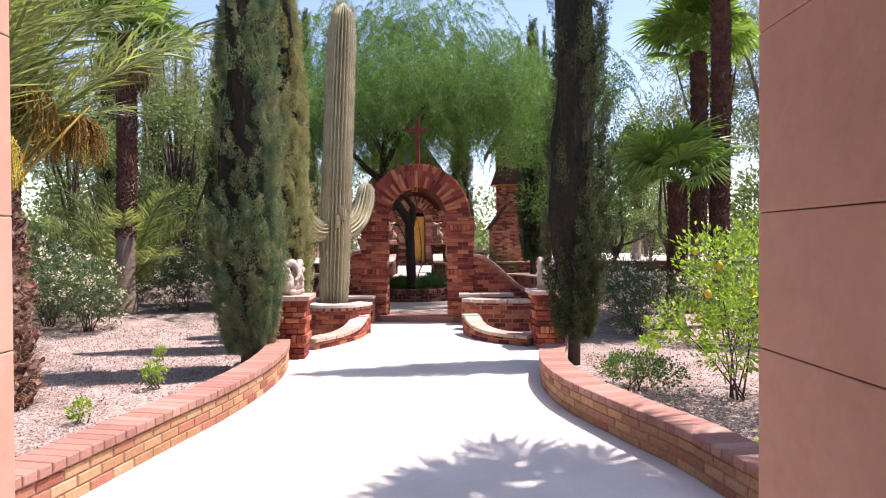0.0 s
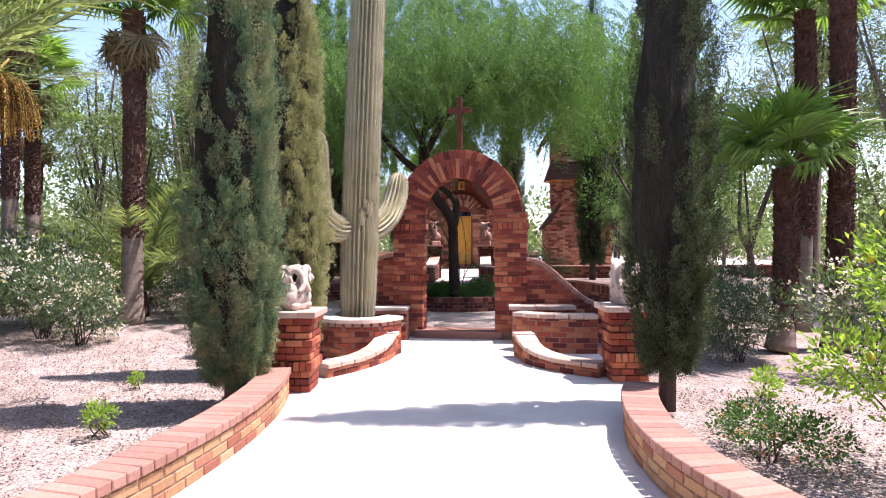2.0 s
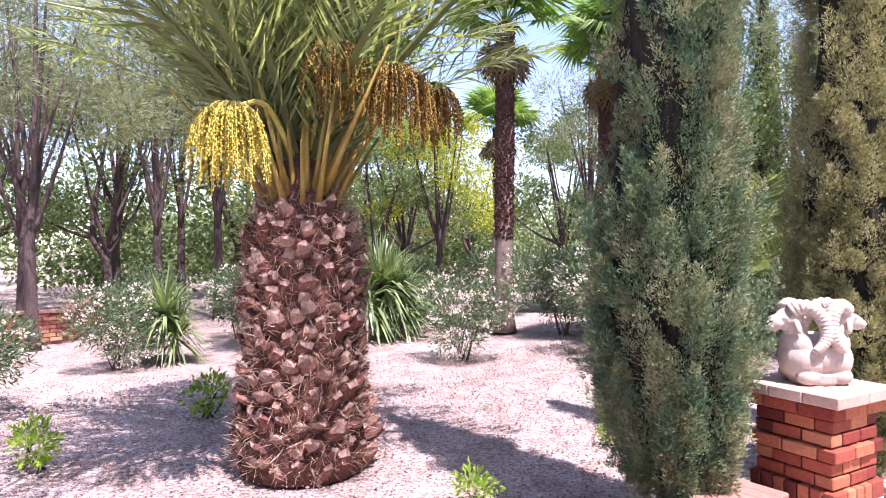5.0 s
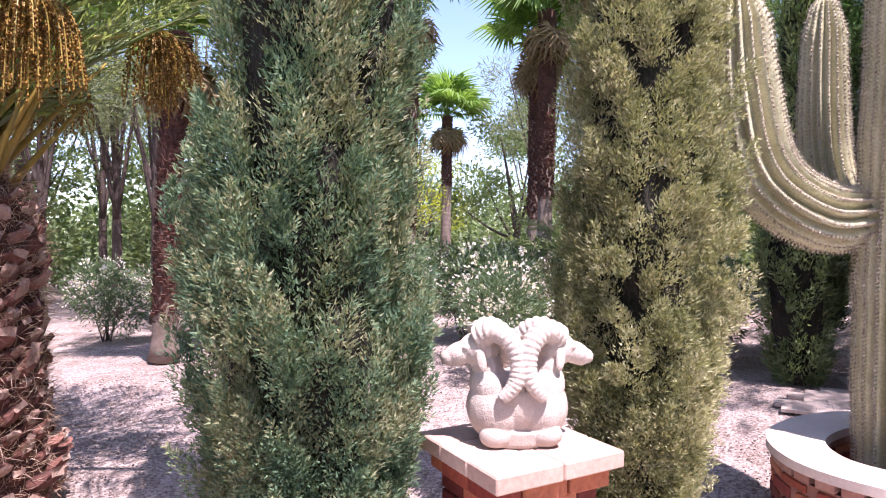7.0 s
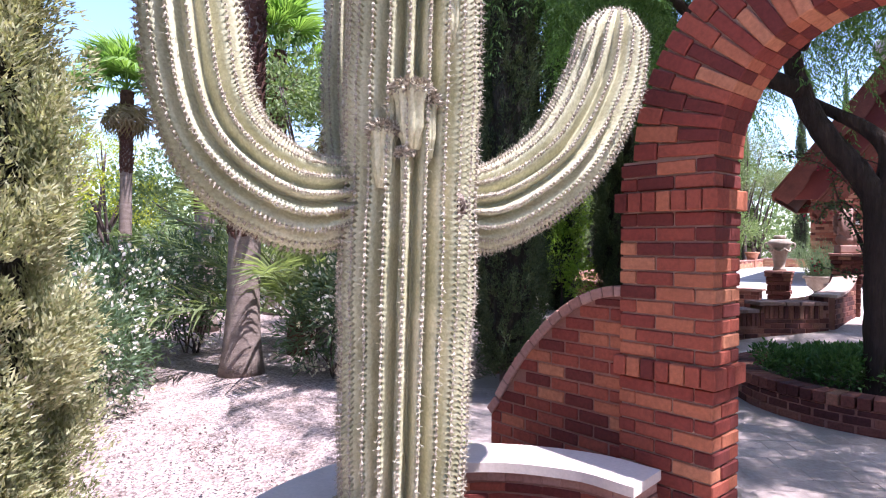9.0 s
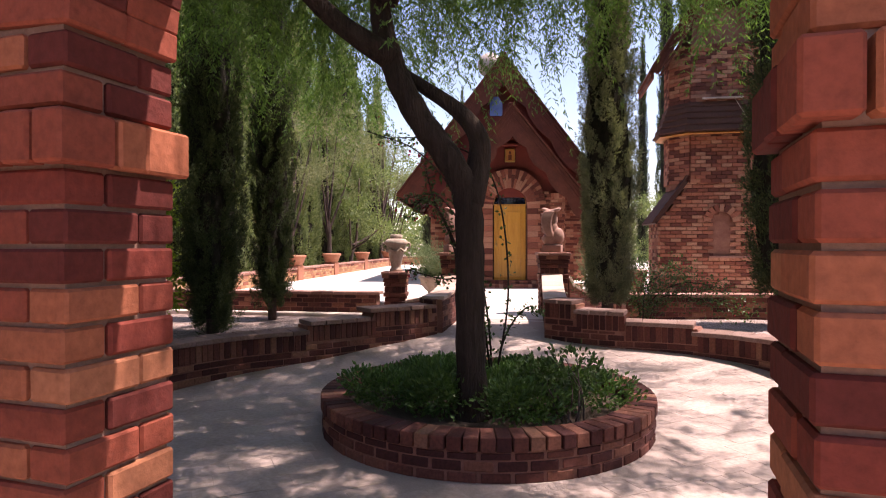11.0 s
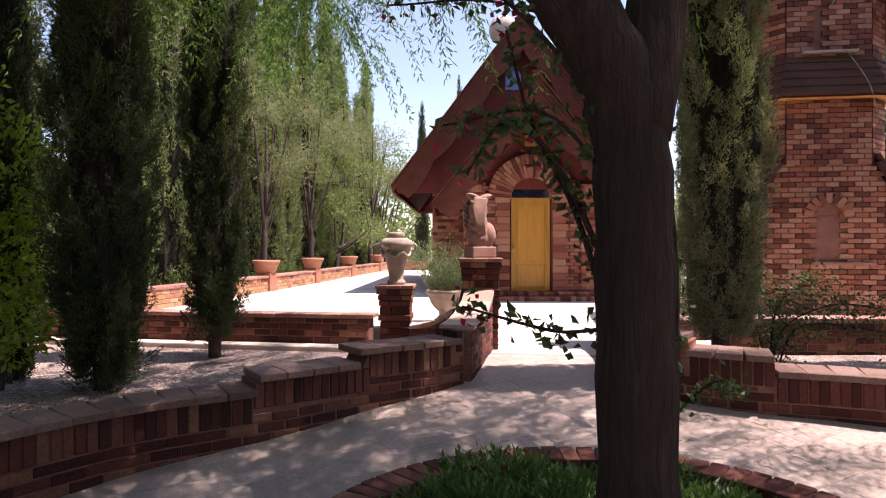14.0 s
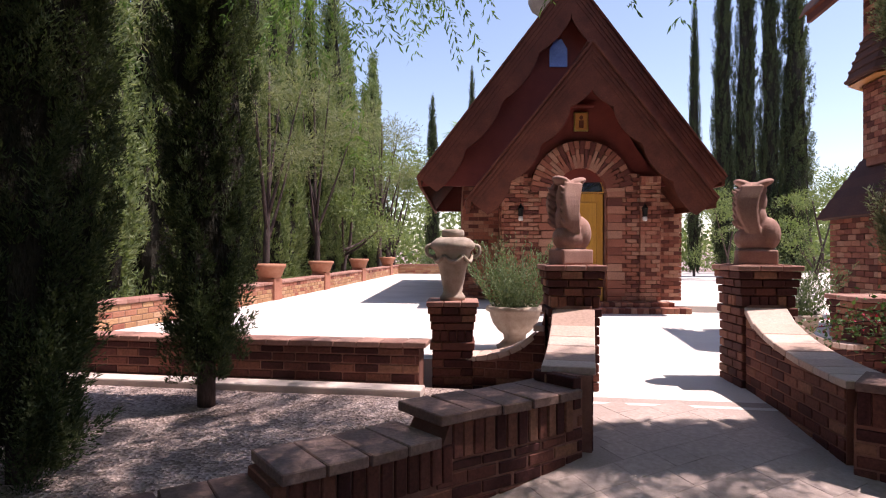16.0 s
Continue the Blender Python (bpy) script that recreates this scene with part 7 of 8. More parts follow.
# ---- shrubs and trees in general ----
def cloud(rng, n, blobs, shell=0.55):
    """Points in a group of ellipsoids, denser near the surface, with outward ways."""
    w = np.array([b[3] * b[4] * b[5] for b in blobs]) ** 0.67
    pick = rng.choice(len(blobs), n, p=w / w.sum())
    b = np.array(blobs)[pick]
    d = unit(rng.normal(0, 1, (n, 3)))
    r = (shell + (1 - shell) * rng.uniform(0, 1, n))[:, None] * rng.uniform(0.82, 1.12, n)[:, None]
    return b[:, :3] + d * b[:, 3:6] * r, d


def shrub(name, at, blobs, count, length, width, material, label, category, stems=7, seed=1, flowers=None, fruit=0, up=0.35, group="", bark=None):
    rng = np.random.RandomState(seed)
    np.random.seed(seed)
    s = thing(name, at, label, category, group, turn=rng.uniform(0, 360))
    p, d = cloud(rng, count, blobs)
    keep = p[:, 2] > 0.03
    p, d = p[keep], d[keep]
    gaps = np.array([noise.noise(Vector(q) * (2.2 / max(0.3, blobs[0][3]))) for q in p])
    keep = gaps > -0.28
    p, d = p[keep], d[keep]
    leaves("foliage", p, d + np.array([0, 0, up]), length, width, material, s, 0.55)
    for i in range(stems):
        b = blobs[i % len(blobs)]
        end = Vector(b[:3]) + Vector((jitter(0.4) * b[3], jitter(0.4) * b[4], jitter(0.4) * b[5]))
        a = i * 2.4
        start = Vector((0.07 * math.cos(a), 0.07 * math.sin(a), -0.05))
        ln = smooth_line([start, start.lerp(end, 0.5) + Vector((jitter(0.08), jitter(0.08), 0.05)), end], 4)
        r = 0.007 + 0.009 * b[5]
        bm = bmesh.new()
        add_tube(bm, ln, [r * (1 - 0.7 * k / len(ln)) for k in range(len(ln))], 6)
        part("stem", bm, bark or M_PINEBARK, s, "", True)
    if flowers:
        mat, n, size = flowers
        q, e = cloud(rng, n, blobs, 0.95)
        q = np.repeat(q, 7, 0) + rng.normal(0, size * 0.6, (n * 7, 3))
        leaves("blossom", q, np.repeat(e, 7, 0), size, size * 0.42, mat, s, 0.9)
    if fruit:
        q, e = cloud(rng, fruit, blobs, 0.95)
        for x in q:
            bm = bmesh.new()
            bmesh.ops.create_uvsphere(bm, u_segments=12, v_segments=8, radius=1, matrix=Matrix.Translation(x) @ Matrix.Diagonal((0.032, 0.032, 0.042, 1)))
            part("fruit", bm, L_FRUIT, s, "ripe yellow fruit", True)
    return s


def tree(name, at, height, spread, material, label, seed, leaf=(0.10, 0.022), count=14000, trunk_r=0.13, clear=0.35, bark=None, forks=6, group="", heads=10, up=0.2):
    """A tapered trunk, forking limbs and a broken crown of clumps."""
    rng = np.random.RandomState(seed)
    rnd = random.Random(seed)
    np.random.seed(seed)
    t = thing(name, at, label, "tree", group)
    bm = bmesh.new()
    ln = smooth_line([(0, 0, -0.1), (rnd.uniform(-.1, .1), rnd.uniform(-.1, .1), height * clear * 0.6), (rnd.uniform(-.25, .25), rnd.uniform(-.25, .25), height * clear), (rnd.uniform(-.4, .4), rnd.uniform(-.4, .4), height * 0.8)], 6)
    add_tube(bm, ln, [trunk_r * (1.25 if k == 0 else 1 - 0.8 * k / len(ln)) for k in range(len(ln))], 10)
    part("trunk", bm, bark or M_PINEBARK, t, "", True)
    blobs = []
    for i in range(heads):
        a, f = i * 2.39996, rnd.uniform(clear + 0.05, 0.98)
        r = spread * rnd.uniform(0.35, 0.8) * (1 - 0.55 * max(0, f - 0.6))
        s = spread * rnd.uniform(0.3, 0.52)
        blobs.append((r * math.cos(a), r * math.sin(a), height * f, s, s, s * rnd.uniform(0.55, 0.85)))
    for b in blobs[:forks]:
        bm = bmesh.new()
        f = rnd.uniform(0.55, 0.95)
        start = Vector((0, 0, height * clear * f + 0.1))
        end = Vector(b[:3])
        l2 = smooth_line([start, start.lerp(end, 0.5) + Vector((0, 0, -0.1)), end], 5)
        add_tube(bm, l2, [trunk_r * 0.45 * (1 - 0.8 * k / len(l2)) for k in range(len(l2))], 7)
        part("limb", bm, bark or M_PINEBARK, t, "", True)
    p, d = cloud(rng, count, blobs, 0.45)
    gaps = np.array([noise.noise(Vector(q) * 1.3) for q in p])
    p, d = p[gaps > -0.2], d[gaps > -0.2]
    leaves("crown", p, d + np.array([0, 0, up]), leaf[0], leaf[1], material, t, 0.6)
    return t

# ---- planting ----
# cypresses beside the path
cypress((-2.5, 7.8, 0.0), 7.6, 0.43, 0.26, 900, 0.3, L_CYPRESS, 11, "broad blue-green cypress beside the path", "path cypresses", 0.0, 560, 0.02, 0.17, 2.0, (235, 62, 2.3))
cypress((-2.5, 9.55, 0.0), 7.0, 0.385, 0.14, 1000, 0.22, L_CYPRESS_OLIVE, 12, "olive-tinged cypress beside the saguaro", "path cypresses", 0.0, 460, 0.02, 0.25, 2.0, (240, 40, 2.4))
# shade-coloured leaves and a bare left flank imitate its side away from the sun
cypress((1.70, 7.92, 0.0), 8.3, 0.38, 0.42, 620, 0.32, L_CYPRESS_SHADE, 13, "slender cypress beside the path, its shade in the leaf colour", "path cypresses", 0.1, 380, 0.022, 0.17, 1.6, (225, 50, 1.2))
SLIM = cypress((3.06, 20.76, 0.42), 8.6, 0.46, 0.6, 480, 0.34, L_CYPRESS_FAR, 14, "dark column cypress behind a courtyard wall", "court cypresses", 0.0, 170, 0.04, 0.19)
cypress((-4.68, 18.82, 0.4), 9.5, 0.37, 0.2, 620, 0.34, L_CYPRESS_FAR, 15, "dark column cypress behind a courtyard wall", "court cypresses", 0.0, 380, 0.026, 0.17)
cypress((-4.55, 20.35, 0.45), 8.8, 0.31, 0.3, 460, 0.3, L_CYPRESS_FAR, 16, "slim cypress before the terrace wall", "court cypresses", 0.0, 380, 0.026, 0.19)
cypress((0.6, 20.45, 0.4), 8.2, 0.40, 0.5, 620, 0.28, L_CYPRESS_GREY, 17, "sunlit cypress between gate and tower", "court cypresses", 0.0, 330, 0.026, 0.2)
rng = random.Random(8)


def repeat_cypress(src, x, y, z, s, label):
    c = copy_thing(src, pose(x, y, z, 0, 0, rng.uniform(0, 360)) @ Matrix.Diagonal((s * 0.8, s * 0.8, s * rng.uniform(0.85, 1.2), 1)))
    return tagged(c, label, group="cypress row")


FAR = cypress((-9.3, 25.2, 0.1), 9.0, 0.62, 0.1, 330, 0.5, L_ROW, 18, "tall cypress in a row along the terrace", "cypress row", 0.0, 90, 0.085, 0.2)
y = 27.0
while y < 46:
    repeat_cypress(FAR, -9.2 - 0.03 * (y - 25) + rng.uniform(-0.4, 0.3), y, 0.1, rng.uniform(1.0, 1.35), "tall cypress in a row along the terrace")
    y += rng.uniform(0.85, 1.35)
for x, y, s in ((-9.4, 22.6, 1.1), (-10.9, 20.0, 1.0), (-11.5, 24.5, 1.1),  (5.6, 26.5, 1.0), (-4.6, 14.0, 0.8)):
    repeat_cypress(FAR, x, y, TERRACE if y > 23 and x > -7 else 0.05, s, "dark cypress standing among the garden trees")

for x, y, s, h in ((4.08, 41, 0.55, 1.3), (5.14, 41, 0.9, 1.75), (5.97, 41, 0.95, 1.85), (6.85, 41, 0.9, 1.8), (7.72, 41, 1.25, 1.6), (-7.1, 46, 0.75, 1.05), (-5.13, 46, 0.6, 1.2)):
    tagged(copy_thing(SLIM, pose(x, y, TERRACE - 0.5, 0, 0, x * 90) @ Matrix.Diagonal((s, s, h, 1))), "tall slim cypress in a dark row behind the chapel", group="chapel cypresses")
for x, y, s in ((-4.1, 14.9, 0.8), (-5.4, 15.6, 1.05), (-3.75, 14.3, 0.7), (-5.9, 19.0, 0.85)):
    tagged(copy_thing(SLIM, pose(x, y, 0.0, 0, 0, x * 70) @ Matrix.Diagonal((s, s, s, 1))), "dark column cypress beside the courtyard", group="court cypresses")

# fan palms with tall trunks
fan_palm((-6.95, 13.25, 0.0), 6.1, "fan palm with grey foot and reddish upper trunk", 21, 0.2, 0.16, 30, 0.28)
fan_palm((-9.8, 7.45, 0.0), 4.6, "leaning fan palm with dark upper trunk", 22, 0.15, 0.125, 26, 0.1, curve=0.5)
fan_palm((-10.5, 11.5, 0.0), 6.2, "slender fan palm with reddish trunk", 23, 0.19, 0.15, 26, 0.3)
fan_palm((-11.9, 15.3, 0.0), 6.3, "slender fan palm with reddish trunk", 24, 0.18, 0.14, 24, 0.35)
fan_palm((-12.2, 17.2, 0.0), 6.0, "slender fan palm among the trees", 25, 0.18, 0.14, 26, 0.4)
fan_palm((-10.8, 14.8, 0.0), 6.6, "slender fan palm among the trees", 26, 0.17, 0.14, 24, 0.4)
fan_palm((5.2, 11.6, 0.0), 6.5, "fan palm with dark trunk and green crown", 27, 0.15, 0.13, 34, 0.12, 1.1, dry=0)
fan_palm((5.5, 13.3, 0.0), 5.7, "fan palm with dark trunk", 28, 0.15, 0.13, 30, 0.3, 1.0, dry=0)
fan_palm((4.3, 11.4, 0.0), 2.7, "short fan palm with bright green leaves", 29, 0.15, 0.13, 24, 0.1, 0.85, dry=0)
fan_palm((-20, 17.0, 0.0), 6.3, "distant fan palm over the trees", 30, 0.2, 0.15, 30, 0.6, 1.2)
fan_palm((-15.5, 21.5, 0.0), 5.6, "distant fan palm over the trees", 31, 0.2, 0.15, 26, 0.6, 1.1)
fan_palm((8.5, 19.0, 0.0), 7.2, "distant fan palm over the trees", 32, 0.2, 0.16, 28, 0.5, 1.1)
fan_palm((9.5, 30.0, 0.5), 5.0, "fan palm behind the tower", 33, 0.2, 0.16, 30, 0.4, 1.2)
fan_palm((-5.5, 50.0, 0.3), 7.0, "distant fan palm beyond the terrace", 34, 0.2, 0.16, 28, 0.4, 1.2)
# this palm is never in view; it is added to cast a crown's shadow
fan_palm((3.4, 4.15, 0.0), 6.2, "unseen fan palm added for the shadow it casts on the path", 36, 0.17, 0.15, 26, 0.5, 0.95)
fan_palm((12.0, 14.0, 0.0), 8.2, "tall fan palm at the garden edge", 35, 0.2, 0.16, 28, 0.5, 1.2)

# feather palms without tall trunks
def low_palm(at, label, seed, s=1.0, count=24):
    p = thing("young_date_palm", at, label, "palm tree")
    rn = random.Random(seed)
    bm = bmesh.new()
    add_lathe(bm, [(0.2, -0.05), (0.22, 0.2), (0.18, 0.5), (0.08, 0.7)], 14)
    part("trunk", bm, M_BOOTBARK, p, "", True)
    for i in range(count):
        el = 80 - 70 * (i / count) + rn.uniform(-6, 6)
        q = s * rn.uniform(0.85, 1.1)
        placed("frond", DATE_FROND[1], p, Matrix.Translation((0, 0, 0.55)) @ pose(0, 0, 0, rn.uniform(-20, 20), -el, i * 137.5) @ Matrix.Diagonal((q, q, q, 1)))
    return p


low_palm((-7.6, 14.6, 0.0), "arching young date palm in the shade", 41, 1.15)
low_palm((-10.5, 18.5, 0.0), "arching young date palm in the shade", 43, 0.9)

# shrubs
shrub("lemon_bush", (3.07, 6.35, 0.0), [(0.0, 0, 1.3, 0.5, 0.5, 0.45), (0.65, 0.2, 1.0, 0.5, 0.5, 0.45), (-0.55, 0.15, 0.9, 0.38, 0.45, 0.3), (0.3, -0.5, 0.75, 0.45, 0.4, 0.3), (-0.15, 0.2, 1.65, 0.3, 0.3, 0.25), (0.5, -0.25, 1.45, 0.35, 0.35, 0.3), (-0.2, -0.4, 0.7, 0.3, 0.3, 0.22), (0.95, 0.0, 0.65, 0.35, 0.35, 0.3)], 4300, 0.066, 0.015, L_LEMON, "bright green lemon bush with a few fruits", "bush", 8, 51, fruit=5)
shrub("rose_bush", (2.1, 6.75, 0.0), [(0, 0, 0.2, 0.42, 0.42, 0.2), (0.3, 0.1, 0.18, 0.3, 0.3, 0.18), (-0.25, 0.1, 0.16, 0.25, 0.25, 0.16)], 3400, 0.034, 0.011, L_GROUND, "low rose bush with pale red blooms", "bush", 6, 52, (L_ROSE, 30, 0.02))
shrub("rose_bush", (3.4, 4.9, 0.0), [(0, 0, 0.25, 0.5, 0.5, 0.25), (0.3, 0.1, 0.25, 0.35, 0.35, 0.22)], 3200, 0.034, 0.011, L_GROUND, "low rose bush with pale red blooms", "bush", 6, 53, (L_ROSE, 26, 0.024))
OLE = shrub("oleander", (-6.6, 11.3, 0.0), [(0, 0, 0.75, 0.6, 0.6, 0.6), (0.45, 0.2, 0.95, 0.45, 0.45, 0.45), (-0.4, 0.1, 0.9, 0.45, 0.45, 0.5), (0, -0.3, 0.45, 0.5, 0.4, 0.4)], 3600, 0.11, 0.012, L_OLEANDER, "oleander bush with white blossom", "bush", 9, 54, (L_WHITE, 120, 0.045), group="oleanders")
for x, y, s, a in ((-8.2, 9.4, 0.9, 40), (-12.8, 13.0, 1.1, 80), (-13.5, 7.6, 0.9, 200), (-9.8, 4.6, 0.85, 140), (-7.6, 3.4, 0.8, 20), (-15.0, 17.0, 1.2, 100), (-8.4, 16.3, 0.9, 70), (-11.5, 10.0, 0.85, 250), (-7.7, 11.9, 1.2, 95), (-8.9, 13.6, 1.3, 15), (-9.4, 12.2, 1.2, 215), (-5.9, 13.9, 1.1, 310), (-12.2, 6.6, 1.0, 160), (4.6, 9.6, 1.0, 10), (5.6, 8.6, 1.05, 120), (3.6, 12.0, 0.9, 190), (7.0, 10.5, 1.1, 60), (3.4, 10.6, 0.8, 300), (-8.2, 20.6, 0.8, 30), (4.6, 24.6, 0.6, 90)):
    tagged(copy_thing(OLE, pose(x, y, 0.0 if y < 12 else 0.07, 0, 0, a) @ Matrix.Diagonal((s, s, s, 1))), "oleander bush with white blossom", group="oleanders")
shrub("laurel_bush", (-5.55, 18.6, 0.3), [(0, 0, 1.2, 0.42, 0.42, 0.6), (0.1, 0.1, 1.9, 0.38, 0.38, 0.6), (-0.15, -0.1, 2.5, 0.3, 0.3, 0.4), (0.25, -0.2, 0.8, 0.3, 0.3, 0.4)], 4200, 0.075, 0.02, L_LEMON, "tall bright green leafy bush beside the dark cypress", "bush", 6, 57)
WEED = shrub("weed_tuft", (-3.3, 6.9, 0.0), [(0, 0, 0.13, 0.13, 0.13, 0.14), (0.08, 0.05, 0.1, 0.1, 0.1, 0.1)], 420, 0.045, 0.011, L_LEMON, "small green seedling in the gravel", "weed", 4, 55, group="seedlings")
for x, y, s in ((-6.6, 5.6, 1.6), (-3.35, 5.6, 0.8), (-5.6, 4.2, 1.4), (2.9, 8.6, 1.2), (-2.9, 12.6, 1.0), (2.4, 4.4, 1.0), (-4.0, 8.6, 0.7)):
    tagged(copy_thing(WEED, pose(x, y, -0.03, 0, 0, x * 70) @ Matrix.Diagonal((s, s, s, 1))), group="seedlings")
HEDGE = shrub("clipped_bush", (-13.0, 14.4, 0.0), [(0, 0, 0.75, 0.75, 0.75, 0.7)], 4200, 0.06, 0.016, L_OLEANDER, "rounded clipped dark green bush", "bush", 5, 56, group="clipped bushes")
for x, y, s in ((-12.6, 10.7, 0.95), (-14.5, 11.2, 1.1), (-16.0, 14.2, 1.2), (-12.0, 5.0, 1.0), (-17.5, 9.0, 1.2), (-15.0, 19.5, 1.1), (-6.4, 41.8, 0.7), (-4.6, 42.2, 0.7), (8.0, 14.0, 1.3), (9.5, 9.0, 1.2)):
    tagged(copy_thing(HEDGE, pose(x, y, TERRACE if y > 30 else 0.0, 0, 0, x * 50) @ Matrix.Diagonal((s, s, s, 1))), group="clipped bushes")


def blade_plant(at, label, seed, count=70, ln=1.0):
    b = thing("yucca", at, label, "yucca", "yuccas")
    rn = random.Random(seed)
    v, f = [], []
    for head in range(3):
        hx, hy, hz = rn.uniform(-.22, .22), rn.uniform(-.22, .22), (0.45, 0.75, 1.0)[head]
        for i in range(count // 3 + 10):
            a, e = rn.uniform(0, 6.28), radians(rn.uniform(-42, 85))
            d = np.array([math.cos(a) * math.cos(e), math.sin(a) * math.cos(e), math.sin(e)])
            s = np.array([-math.sin(a), math.cos(a), 0]) * 0.026
            o = np.array([hx, hy, hz])
            L = ln * rn.uniform(0.45, 0.75)
            m, t = o + d * L * 0.55, o + d * L + np.array([0, 0, -0.25 * L * math.cos(e)])
            k = len(v)
            v += [o - s * 0.6, o + s * 0.6, m + s, m - s, t]
            f += [(k, k + 1, k + 2), (k, k + 2, k + 3), (k + 3, k + 2, k + 4)]
    placed("foliage", fast_mesh("foliage", v, f, L_YUCCA), b)
    bm = bmesh.new()
    add_tube(bm, [Vector((0, 0, -0.05)), Vector((0.02, 0, 0.4)), Vector((0, 0.03, 0.95))], [0.09, 0.07, 0.05], 9)
    part("stem", bm, M_PALMBARK, b, "", True)
    return b


YUC = blade_plant((-11.15, 8.87, 0.0), "spiky green yucca clump on the gravel", 61, 330, 1.75)
for x, y, s in ((-12.4, 8.2, 0.75), (-14.0, 17.6, 0.9), (-10.2, 5.4, 0.7), (-10.9, 9.5, 0.9)):
    copy_thing(YUC, pose(x, y, 0, 0, 0, x * 80) @ Matrix.Diagonal((s, s, s, 1)))
# far garden cactus column
far_cactus = thing("column_cactus", (-12.6, 9.75, 0.0), "grey-green column cactus far in the garden", "cactus")
for x, h in ((0, 1.9), (0.28, 1.3), (-0.25, 1.0)):
    bm = bmesh.new()
    add_tube(bm, [Vector((x, 0, h * i / 10)) for i in range(11)], [0.12, 0.13, 0.13, 0.13, 0.13, 0.13, 0.13, 0.13, 0.12, 0.09, 0.03], 60, 11, 0.09)
    part("stem", bm, M_SAGUARO, far_cactus, "", True)

# garden trees
GREEN = tree("garden_tree", (-17.0, 12.0, 0.0), 6.0, 2.6, L_TREE, "leafy light green tree of the garden", 71, (0.13, 0.032), 7500, group="garden trees")
YEL = tree("yellow_tree", (-15.2, 12.3, 0.0), 5.6, 2.0, L_YELLOW, "small tree covered in yellow bloom", 72, (0.09, 0.022), 9000, group="garden trees")
PINE = tree("pine", (-14.5, 7.4, 0.0), 8.5, 1.9, L_PINE, "tall thin pine with grey-brown bark", 73, (0.2, 0.012), 7500, 0.12, 0.4, heads=16, group="pines")
BARE = tree("mesquite_tree", (8.8, 15.2, 0.0), 7.0, 2.6, L_PINE, "airy grey-green tree among the garden palms", 74, (0.13, 0.014), 10000, 0.12, 0.3, M_PALMBARK, heads=12, group="garden trees")
def more(src, spots):
    for x, y, s in spots:
        copy_thing(src, pose(x, y, 0.0, 0, 0, (x * 57 + y * 31) % 360) @ Matrix.Diagonal((s, s, s, 1)))


more(GREEN, ((10.5, 16.5, 1.0), (8.4, 12.8, 0.7), (-20.5, 0.5, 1.1), (-24, 4.0, 1.2), (-22, -3.0, 1.2), (-15.2, 9.0, 0.85), (-16.2, 10.8, 0.95), (-20, 20, 1.2), (-24, 8, 1.3), (-22, 14, 1.1), (-14, 23, 0.9), (-19, 4, 1.1), (-26, 25, 1.3), (-12, 28, 1.0), (-8.6, 44, 0.9), (-12, 36, 1.2), (8, 44, 1.0), (12, 36, 1.1), (12.5, 22, 1.0), (9, 26.5, 0.75), (-28, 16, 1.3), (14, 10, 1.2), (-25, 0, 1.3), (-16, -2, 1.2)))
more(GREEN, ((-7.6, 17.9, 0.95), (-8.4, 15.6, 0.8), (5.6, 20.0, 0.8), (8.0, 21.5, 1.0), (4.6, 38.0, 0.6), (7.4, 38.5, 0.7), (-8.8, 37.0, 0.95), (-8.6, 43.0, 1.0)))
more(YEL, ((-24, 18, 1.1),))
more(PINE, ((-8.3, 40.3, 1.0), (-8.9, 34.5, 0.95), (-8.7, 30.5, 0.9), (-17.5, 1.5, 1.1), (-19.5, 4.2, 1.2), (-16.0, -1.0, 1.0), (-15.2, 2.6, 0.95), (-16.2, 6.6, 1.1), (-18, 8.5, 1.1), (-12.5, 3.2, 0.95), (-15.5, 5.2, 1.0), (-20, 11, 1.1), (-22, 6, 1.2), (-12.5, 20.5, 1.05), (-17.5, 19.5, 1.2), (-9, 1.0, 0.9), (9.5, 16.0, 1.15), (-8.2, 18.8, 1.1), (-10, 26, 1.1), (-11, 31, 1.1), (-10.5, 37, 1.1), (7.6, 17.2, 1.1), (-14, 26, 1.2)))
# the last copy is an added tree beside the view that shades the right bed
more(BARE, ((13, 6, 1.2), (-9.6, 20.5, 1.0), (-13.5, 0.5, 1.0), (6.4, 5.6, 0.9)))


# far woods all round, too many to count
def far_woods():
    r = np.random.RandomState(5)
    pts, ways = [], []
    for i in range(150):
        a = r.uniform(0, 2 * math.pi)
        d = r.uniform(34, 62)
        c = np.array([d * math.cos(a) - 2, 12 + d * math.sin(a), 0])
        h, w = r.uniform(3.5, 7.5), r.uniform(2.2, 4.0)
        p, e = cloud(r, 900, [(c[0], c[1], h * 0.55, w, w, h * 0.5), (c[0] + r.normal(0, 1.5), c[1] + r.normal(0, 1.5), h * 0.35, w, w, h * 0.35)], 0.5)
        pts.append(p)
        ways.append(e)
    np.random.seed(2)
    v, f = leaf_cloud(np.concatenate(pts), np.concatenate(ways), 0.42, 0.13, 0.7)
    tagged(new("far_woods", fast_mesh("far_woods", v, f, L_TREE)), "hazy far belt of garden trees", "trees", kind="stuff")


far_woods()


